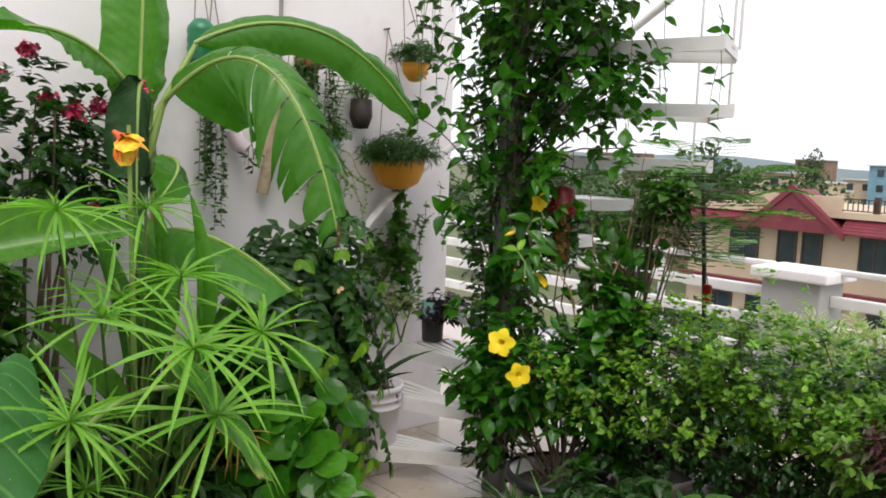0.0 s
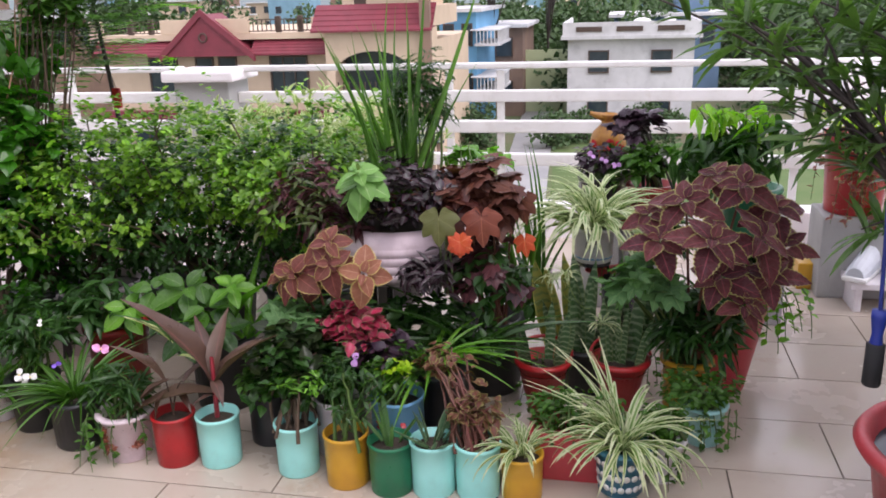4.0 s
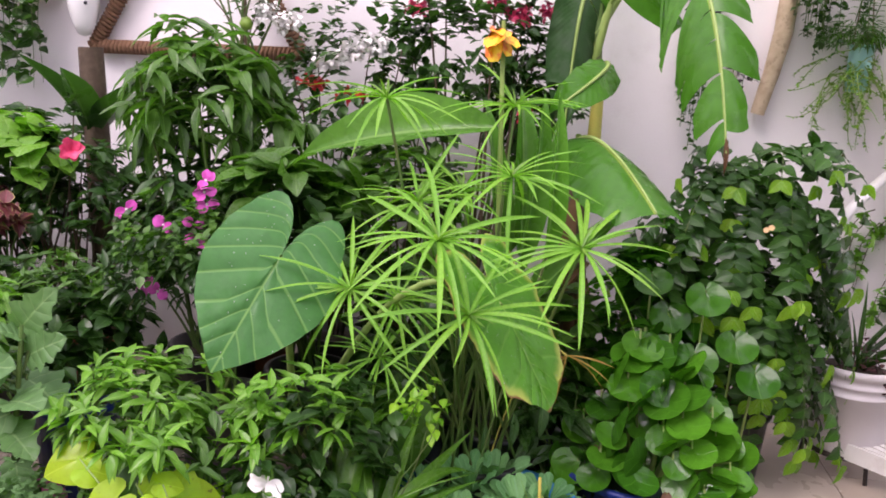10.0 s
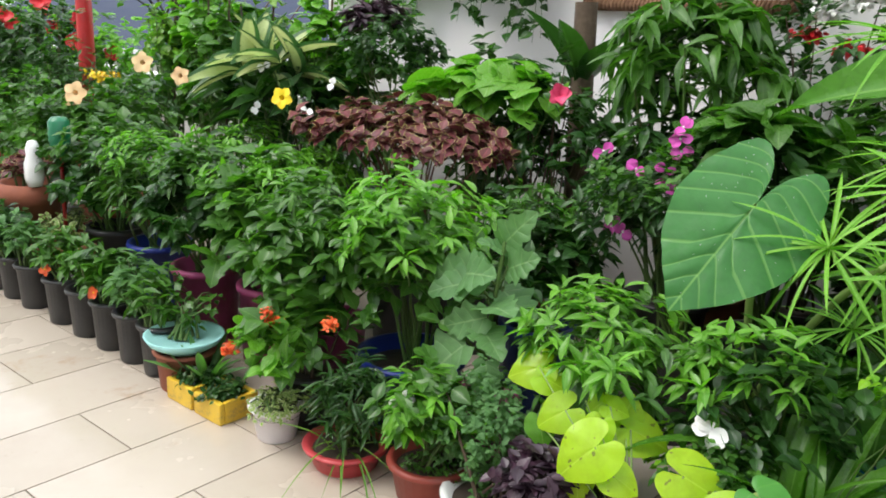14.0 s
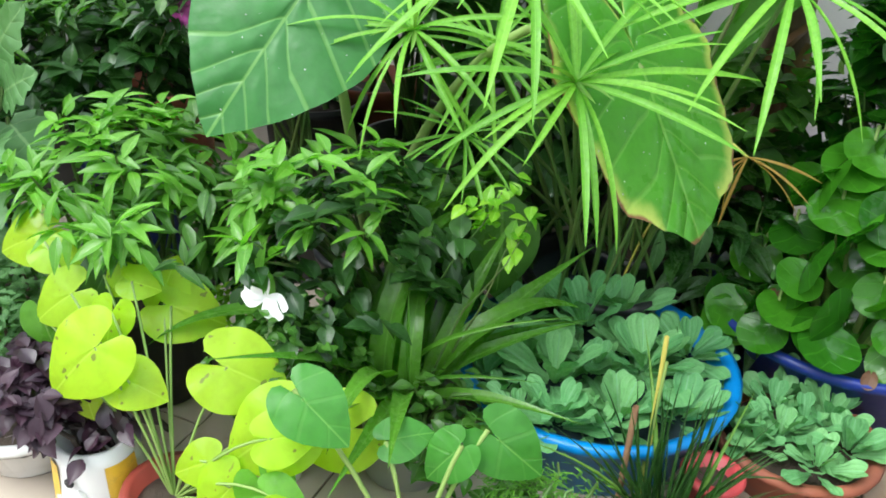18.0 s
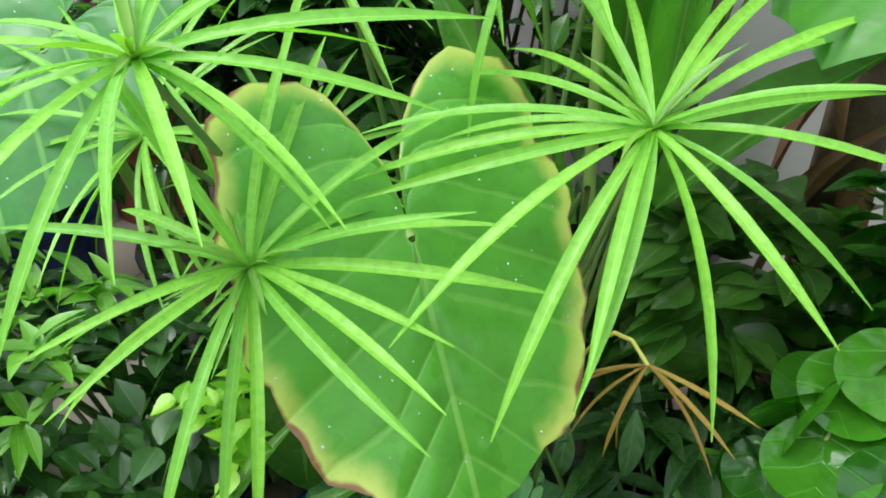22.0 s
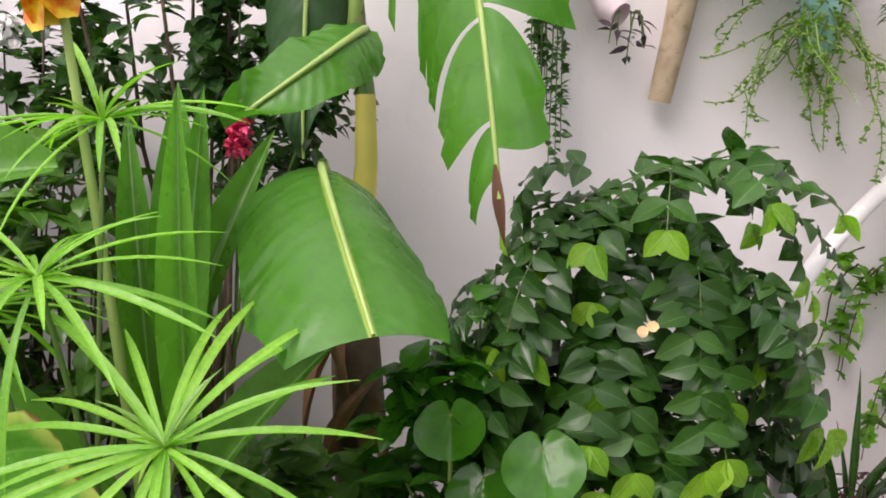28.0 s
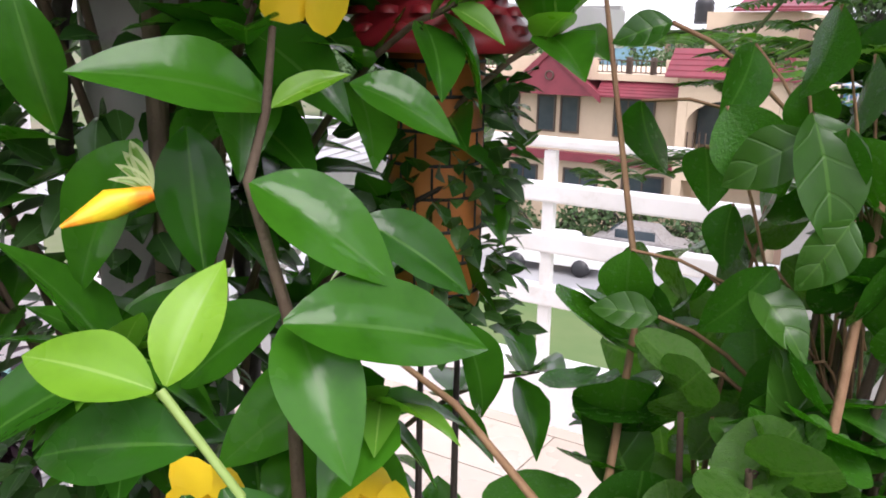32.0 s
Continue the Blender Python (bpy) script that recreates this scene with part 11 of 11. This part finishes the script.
bush(bs2, 1023, (-2.14, 2.66, 0.26), (-2.09, 2.70, 1.0), (0.12, 0.12, 0.24), "gloss", "round", 11, 3, (0.038, 0.055), "bark", zmin=-0.9, split=True, roll=1.0)
bush(bs2, 1024, (-2.14, 2.66, 0.26), (-2.14, 2.56, 0.95), (0.08, 0.08, 0.12), "mid", "round", 8, 3, (0.038, 0.055), "bark", zmin=-0.9, split=True, roll=1.0)
bush(bs2, 1021, (-2.14, 2.66, 0.26), (-2.08, 2.58, 0.86), (0.16, 0.15, 0.2), "gloss", "ovate", 40, 4, (0.06, 0.085), "bark", wid=1.2, zmin=-0.9)
bush(bs2, 1022, (-2.14, 2.66, 0.26), (-1.97, 2.74, 1.3), (0.13, 0.12, 0.16), "mid", "ovate", 34, 4, (0.045, 0.07), "bark", wid=1.2)
for si, q in enumerate((((-2.14, 2.66, 0.26), (-2.20, 2.68, 0.75), (-2.205, 2.74, 0.95), (-2.19, 2.78, 1.12)), ((-2.12, 2.66, 0.26), (-2.10, 2.70, 0.8), (-2.12, 2.76, 0.98), (-2.10, 2.78, 1.25)), ((-2.16, 2.68, 0.26), (-2.2, 2.78, 0.7), (-2.25, 2.82, 0.95), (-2.27, 2.84, 1.03)), ((-2.14, 2.7, 0.26), (-2.16, 2.76, 0.8), (-2.15, 2.79, 0.92), (-2.13, 2.82, 1.1)))):
    q = np.array(q)
    part("stem", tubes([(q, [0.006, 0.003, 0.0022, 0.0014])], 7), M["twig"], bs2)
    w = rg.uniform(1.1, 3.0, 16)
    P = np.array([q[min(2, int(v))] * (1 - v + min(2, int(v))) + q[min(2, int(v)) + 1] * (v - min(2, int(v))) for v in w]) + rg.normal(0, 0.03, (16, 3))
    D = unit_dirs(rg, 16, -0.9) * [1, 0.6, 1] + [0, 0, -0.3]
    leaf_objects(bs2, "ovate", P, D, rg.uniform(0.05, 0.085, 16), rg, "broad" if si % 2 else "mid", 0.4, up=rg.normal(0, 0.35, (16, 3)) + [0.3, -0.75, 0.5], wid=1.35)
P = np.array(((-2.187, 2.62, 1.183), (-2.148, 2.65, 1.2), (-2.192, 2.68, 1.112), (-2.118, 2.62, 1.174), (-2.107, 2.65, 1.113), (-2.206, 2.68, 1.06), (-2.149, 2.62, 1.087), (-2.124, 2.65, 1.02), (-2.169, 2.68, 1.034), (-2.241, 2.62, 1.084), (-2.116, 2.68, 1.215), (-2.13, 2.62, 1.242), (-2.181, 2.65, 1.22), (-2.163, 2.68, 1.152), (-2.198, 2.62, 1.157), (-2.129, 2.65, 1.121), (-2.263, 2.68, 1.179))) + [0.0, 0.0, 0.025]
D = rg.normal(0, 0.45, (len(P), 3)) + [0, 0, -1.0]
leaf_objects(bs2, "ovate", P, D, rg.uniform(0.045, 0.065, len(P)), rg, "gloss", 0.5, up=rg.normal(0, 0.45, (len(P), 3)) + [0.25, -0.7, 0.6], wid=1.1)
for k, p in enumerate(P):
    part("twig", tubes([(bend((-2.1, 2.71, 0.8 + 0.02 * k), p, -0.03, 6), 0.0012)], 4), M["twig"], bs2)
for i, (b, e, w) in enumerate((((-2.136, 2.62, 1.194), (-2.181, 2.60, 1.164), 1.25), ((-2.138, 2.62, 1.207), (-2.105, 2.60, 1.138), 1.3), ((-2.109, 2.62, 1.147), (-2.128, 2.60, 1.104), 1.3), ((-2.116, 2.62, 0.965), (-2.122, 2.60, 1.060), 1.2), ((-2.225, 2.62, 1.257), (-2.255, 2.60, 1.249), 1.3), ((-2.219, 2.62, 1.066), (-2.258, 2.60, 1.074), 1.2), ((-2.191, 2.62, 1.040), (-2.200, 2.60, 0.997), 1.2), ((-2.161, 2.62, 1.100), (-2.118, 2.60, 1.071), 1.2), ((-2.177, 2.62, 1.003), (-2.145, 2.60, 0.993), 1.2), ((-2.226, 2.62, 0.932), (-2.249, 2.60, 1.013), 1.2))):
    big_leaf(bs2, b, e, w * 0.72, "ovate", "broad", up=(0.55, -0.65, 0.5), seed=i, name="broad_leaf")
    part("twig", tubes([(bend((-2.12, 2.70, b[2] - 0.12), b, -0.02, 6), 0.0016)], 4), M["twig"], bs2)
# feathery flame-tree sapling
ft = potted("feather_sapling", "slender sapling with feathery compound leaves", "tree", (-1.98, 3.12, 0), 0.14, 0.28, "black_plastic")
part("trunk", tubes([(bend((-1.98, 3.12, 0.25), (-2.02, 3.02, 1.45), -0.06, 9), np.linspace(0.014, 0.006, 9))], 7), M["dark_bark"], ft)
rg = np.random.default_rng(1030)
for i in range(30):
    a = rg.uniform(-2.6, 0.6) if i % 3 else rg.uniform(0, 6.28)
    b = np.array((-2.02, 3.02, rg.uniform(1.0, 1.46)))
    e = b + np.array((math.cos(a) * 0.42, math.sin(a) * 0.32, rg.uniform(-0.05, 0.18)))
    if i > 23:
        e = np.array((-2.30 + 0.06 * (i - 24), 2.78 + 0.03 * (i % 3), 1.25 - 0.025 * (i % 2)))
    rib = bend(b, e, -0.06, 16)
    part("leaf_rib", tubes([(rib, 0.0018)], 4), M["stem"], ft)
    sets = []
    for k in range(2, 16):
        for sd in (-1, 1):
            dv = np.cross(e - b, (0, 0, 1.0))
            dv = dv / np.linalg.norm(dv) * sd + (e - b) * 0.8
            dv /= np.linalg.norm(dv)
            ln = 0.10 * (1 - abs(k - 8) / 12)
            sub = rib[k] + dv * np.linspace(0.008, ln, 9)[:, None] - [0, 0, 0.01]
            side = np.cross(dv, (0, 0, 1.0))
            PP = np.repeat(sub, 2, 0)
            DD = np.tile(np.stack([side, -side]), (9, 1)) + dv * 0.5
            sets.append(put_leaves(SH["small"], PP, DD, 0.016, rg, 0.15, wid=0.7))
    tagged(part("feather_leaf", leaves_mesh(sets), L["fresh" if i % 3 == 0 else "mid"], ft), kind="stuff")
bush(al, 1013, (SX, SY, 1.4), (-2.28, 2.62, 1.72), (0.34, 0.22, 0.30), "gloss", "ovate", 60, 4, (0.06, 0.1), "bark", zmin=-0.8, name="upper_foliage", lump=0.5)
bush(al, 1014, (SX, SY, 1.6), (-2.40, 2.55, 2.0), (0.42, 0.22, 0.20), "mid", "ovate", 46, 4, (0.06, 0.1), "bark", zmin=-0.8, name="crown_foliage", lump=0.5)
uv = thing("stair_vine", (-2.1, 2.9, 1.4), "thin leafy vine twining on the upper treads", "vine")
trail(uv, 1040, lambda r: (-2.3 + r.normal(0, 0.25), 2.8 + r.normal(0, 0.2), 1.95 + r.normal(0, 0.12)), 26, (0.15, 0.5), "gloss", "ovate", (0.04, 0.065), 0.05, drift=0.1)
trail(uv, 1041, lambda r: (-2.85 + r.normal(0, 0.1), 2.35 + r.normal(0, 0.1), 2.3 + r.normal(0, 0.2)), 20, (0.3, 0.7), "dark", "ovate", (0.04, 0.065), 0.045, drift=0.08)

# ---- house-shaped feeder hung by the post ----
fd = thing("bird_feeder", (-2.42, 2.65, 1.03), "orange brick-patterned hanging feeder with dark red roof", "bird feeder")
part("body", lathe([(0, 1.03), (0.036, 1.03), (0.038, 1.035), (0.038, 1.238), (0, 1.238)], (-2.42, 2.65, 0), 24), M["orange_clay"], fd)
for k in range(8):
    part("course_line", lathe([(0.0375, 1.045 + 0.026 * k), (0.0392, 1.0455 + 0.026 * k), (0.0392, 1.0475 + 0.026 * k), (0.0375, 1.048 + 0.026 * k)], (-2.42, 2.65, 0), 20), M["ink"], fd)
for k in range(7):
    for j in range(9):
        a = (j + 0.5 * (k % 2)) / 9 * 6.283
        q = (-2.42 + 0.0382 * math.cos(a), 2.65 + 0.0382 * math.sin(a))
        part("joint_line", tubes([([(q[0], q[1], 1.048 + 0.026 * k), (q[0], q[1], 1.071 + 0.026 * k)], 0.0012)], 4), M["ink"], fd)
part("roof", lathe([(0.076, 1.235), (0.08, 1.24), (0.078, 1.247), (0.055, 1.27), (0.05, 1.30), (0.046, 1.335), (0.02, 1.35), (0, 1.352)], (-2.42, 2.65, 0), 26), M["red_feeder"], fd)
for k in range(3):
    for j in range(14):
        a = j / 14 * 6.283 + 0.2 * k
        part("roof_tile", lathe([(0, 0.004), (0.009, 0.002), (0.010, -0.003)], (-2.42 + (0.07 - 0.008 * k) * math.cos(a), 2.65 + (0.07 - 0.008 * k) * math.sin(a), 1.252 + 0.013 * k), 6), M["red_feeder"], fd)
part("string", tubes([([(-2.42, 2.65, 1.35), (-2.43, 2.66, 1.83)], 0.002)], 4), M["string"], fd)
fv = thing("feeder_ivy", (-2.42, 2.65, 1.03), "small dark ivy climbing over the feeder", "vine")
rg = np.random.default_rng(1050)
a, z = rg.uniform(-2.2, 1.6, 260), rg.uniform(1.0, 1.24, 260)
r = 0.042 + 0.03 * rg.uniform(0, 1, 260)
foliage(fv, "small", np.stack([-2.42 + r * np.cos(a), 2.65 + r * np.sin(a), z], 1), np.stack([np.cos(a), np.sin(a), 0 * a], 1) + rg.normal(0, 0.6, (260, 3)), rg.uniform(0.015, 0.03, 260), rg, "dark", 0.5, name="ivy")
part("runner", tubes([([(-2.43 + 0.045 * math.cos(k * 0.5), 2.65 + 0.045 * math.sin(k * 0.5), 1.0 + 0.012 * k) for k in range(24)], 0.002)], 4), M["dark_bark"], fv)
red = thing("red_tag", (-1.95, 3.05, 0.97), "small red plastic tag tied to the sapling", "tag")
part("tag", box_bm((-1.985, 3.03, 0.90), (-1.95, 3.045, 0.98), 0.006), M["red"], red)
part("tie", tubes([([(-1.967, 3.037, 0.975), (-1.985, 3.05, 1.02)], 0.002)], 4), M["string"], red)
fy = solo("fallen_flower", leaves_mesh([put_leaves(SH["petal"], np.repeat([[-2.289, 2.164, 0.012]], 5, 0), [(math.cos(i * 1.26), math.sin(i * 1.26), 0.1) for i in range(5)], 0.05, np.random.default_rng(3), 0.2)]), M["petal_yellow"], "yellow fallen trumpet flower on wet tiles", "flower", at=(-2.289, 2.164, 0.0))
fy2 = solo("fallen_petal", leaves_mesh([put_leaves(SH["petal"], [[-1.417, -0.068, 0.006]], [(0.7, 0.3, 0.0)], 0.03, np.random.default_rng(4), 0.1)]), M["petal_yellow"], "yellow fallen petal on the floor tiles", "flower", at=(-1.34, -0.05, 0.0))

# ---- oleander tree in a red tub, rope handle, shoe planters ----
ot = thing("tree_tub", (0.86, 1.94, 0), "round red plastic tub with water and an oleander tree", "planter")
part("tub", lathe([(0, 0.004), (0.2, 0), (0.235, 0.2), (0.262, 0.21), (0.275, 0.232), (0.262, 0.252), (0.238, 0.245), (0.222, 0.2), (0, 0.02)], (0.86, 1.94, 0), 40), M["pink_red"], ot)
part("water", lathe([(0.225, 0.205), (0, 0.205)], (0.86, 1.94, 0), 32), M["glass"], ot)
part("inner_pot", pot_mesh((0.77, 2.03, 0.19), 0.05, 0.06, 0.9), M["black_plastic"], ot)
bush(ot, 1100, (0.77, 2.03, 0.24), (0.77, 2.02, 0.29), (0.03, 0.03, 0.03), "mid", "ovate", 3, 3, (0.05, 0.06), nstems=3)
rg = np.random.default_rng(1101)
lims = [(bend((0.89, 2.06, 0.02), (0.912, 2.05, 0.50), 0, 6, 0.006, rg), np.linspace(0.03, 0.024, 6))]
tips, tax = [], []
for e in ((0.45, 2.25, 1.12), (0.33, 2.3, 1.2), (0.60, 2.15, 1.25), (0.75, 2.1, 1.38), (0.90, 2.12, 1.4), (1.0, 1.95, 1.3), (0.95, 1.9, 1.2), (0.52, 2.2, 0.95), (0.7, 2.35, 1.1), (1.05, 2.2, 1.35)):
    f = np.array((0.912, 2.05, 0.50))
    e = np.array(e)
    m = (f + e) / 2 + rg.normal(0, 0.03, 3)
    q = np.concatenate([bend(f, m, 0.0, 5), bend(m, e, -0.03, 5)[1:]])
    lims.append((q, np.linspace(0.015, 0.005, len(q))))
    for k in range(7):
        s = q[rg.integers(4, 9)]
        tp = e + rg.normal(0, 0.11, 3)
        lims.append((bend(s, tp, -0.02, 5), np.linspace(0.005, 0.002, 5)))
        for w in (0.55, 0.75, 1.0):
            tips.append(s + (tp - s) * w)
            tax.append(tp - s + np.array((0, 0, 0.15)))
part("trunk", tubes(lims, 7), M["dark_bark"], ot)
P, D = whorls(rg, np.array(tips), np.array(tax), 5, 0.8, 0.6)
keep = P[:, 0] < 1.14
P, D = P[keep], D[keep]
foliage(ot, "narrow", P, D, rg.uniform(0.08, 0.14, len(P)), rg, "oleander", 0.3, name="foliage", wid=1.0)
bush(ot, 1102, (0.9, 2.0, 0.2), (0.98, 1.88, 0.95), (0.12, 0.12, 0.2), "mid", "canna", 8, 3, (0.1, 0.16), nstems=6, name="broad_leaves")
rp = thing("pull_rope", (0.6, 1.95, 0.4), "blue rope with a blue and black foam grip", "rope")
part("rope", tubes([([(0.603, 1.95, 0.57), (0.596, 1.95, 0.72), (0.588, 1.95, 0.86), (0.60, 1.955, 0.92), (0.66, 1.97, 0.96), (0.79, 2.0, 1.03), (0.80, 2.03, 1.05)], 0.005)], 8), M["blue_rope"], rp)
part("rope_end", tubes([([(0.60, 1.945, 0.91), (0.585, 1.94, 0.87), (0.60, 1.94, 0.84), (0.615, 1.945, 0.87)], 0.006)], 8), M["blue_rope"], rp)
part("grip", lathe([(0, 0.475), (0.014, 0.475), (0.016, 0.49), (0.012, 0.52), (0.018, 0.56), (0.018, 0.578), (0, 0.58)], (0.603, 1.95, 0), 16), M["blue_grip"], rp)
part("foam_sleeve", lathe([(0, 0.39), (0.019, 0.39), (0.021, 0.395), (0.021, 0.494), (0.017, 0.497), (0, 0.497)], (0.603, 1.95, 0), 18), M["black_foam"], rp)
for i, (x, y, z) in enumerate(((0.75, 1.62, 0.22), (1.0, 1.62, 0.3), (1.02, 1.45, 0.25))):
    p = potted("potted_plant", "leafy green pot plant beside the red tub", "potted plant", (x, y, 0), 0.1, 0.16, "black_plastic")
    bush(p, 1110 + i, (x, y, 0.14), (x, y, z + 0.05), (0.12, 0.13, 0.12), ("mid", "eggplant", "dark")[i], ("maple", "lance", "ovate")[i], 34, 5, (0.05, 0.09))
p = potted("potted_plant", "broad-leaved tall shrub by the house wall", "potted plant", (1.02, 1.72, 0), 0.11, 0.2, "black_plastic")
bush(p, 1115, (1.02, 1.72, 0.18), (1.0, 1.76, 0.52), (0.13, 0.13, 0.26), "eggplant", "long", 26, 5, (0.1, 0.16), zmin=-0.8)
rack = thing("shoe_rack", (1.17, 3.58, 0), "low white wooden bench holding shoe planters", "bench")
part("top", box_bm((0.95, 3.45, 0.10), (1.40, 3.72, 0.128), 0.006), M["white_plastic"], rack)
for x in (0.97, 1.35):
    part("leg", box_bm((x, 3.46, 0), (x + 0.03, 3.71, 0.098), 0.004), M["white_plastic"], rack)


def shoe(x, y, z, ang):
    s = thing("shoe_planter", (x, y, z), "old grey-white sports shoe planted with herbs", "planter", "shoe planters")
    m = pose(x, y, z, 0, 0, ang)
    sole = box_bm((-0.05, -0.13, 0.0), (0.05, 0.15, 0.022), 0.012)
    up = bmesh.new()
    rings = ((-0.125, 0.042, 0.085), (-0.08, 0.045, 0.095), (-0.02, 0.044, 0.09), (0.04, 0.046, 0.07), (0.09, 0.047, 0.055), (0.135, 0.035, 0.04))
    vs = [[up.verts.new((w * math.cos(a), yy, 0.02 + h * max(0, math.sin(a)))) for a in np.linspace(0, math.pi, 9)] for yy, w, h in rings]
    for i in range(len(vs) - 1):
        for j in range(8):
            up.faces.new((vs[i][j], vs[i][j + 1], vs[i + 1][j + 1], vs[i + 1][j]))
    up.faces.new(vs[0])
    up.faces.new(vs[-1][::-1])
    bmesh.ops.recalc_face_normals(up, faces=up.faces[:])
    for b in (sole, up):
        bmesh.ops.transform(b, matrix=m, verts=b.verts)
    part("sole", sole, M["white_enamel"], s)
    part("upper", up, M["shoe"], s)
    q = m @ Vector((0, -0.06, 0.1))
    bush(s, int(1120 + x * 100), (q.x, q.y, q.z), (q.x, q.y, q.z + 0.1), (0.06, 0.06, 0.08), "mid", "small", 24, 5, (0.02, 0.035), nstems=6)


shoe(1.03, 3.58, 0.13, 150)
shoe(1.16, 3.58, 0.13, 160)
shoe(1.29, 3.6, 0.13, 170)
yb = solo("yellow_block", box_bm((0.80, 3.72, 0), (0.92, 3.84, 0.12), 0.006), M["yellow"], "small ochre box standing by the railing", "box", at=(0.86, 3.78, 0))

# ---- floor tiles, one by one ----
tile_me = {}


def tile_mesh(w, d):
    key = (round(w, 3), round(d, 3))
    if key not in tile_me:
        bm = box_bm((0, 0, -0.004), (w, d, 0.0))
        me = bpy.data.meshes.new("tile")
        bm.to_mesh(me)
        bm.free()
        me.materials.append(M["tile"])
        tile_me[key] = me
    return tile_me[key]


TW, TD, GAP = 0.618, 0.312, 0.005
rest = []
for row in range(-26, 16):
    y = -0.325 + TD * row
    x = -1.215 - (TW / 2 if (row + (row < 3)) % 2 else 0) - 4 * TW
    while x < X1:
        a, b = max(x, X0), min(x + TW - GAP, X1)
        lo, hi = max(y, Y0), min(y + TD - GAP, Y1)
        if b - a > 0.02 and hi - lo > 0.02:
            if -2.9 < y:
                ob = new("tile", tile_mesh(b - a, hi - lo))
                ob.location, ob.parent = (a, lo, 0), floor
            else:
                rest.append((a, lo, b, hi))
        x += TW
V, F = [], []
for a, lo, b, hi in rest:
    k = len(V)
    V += [(a, lo, 0), (b, lo, 0), (b, hi, 0), (a, hi, 0)]
    F.append([k, k + 1, k + 2, k + 3])
far_tiles = part("far_tiles", raw_mesh("far_tiles", V, F, np.zeros((len(V), 2)), False), M["tile"], floor)
tagged(far_tiles, kind="stuff")
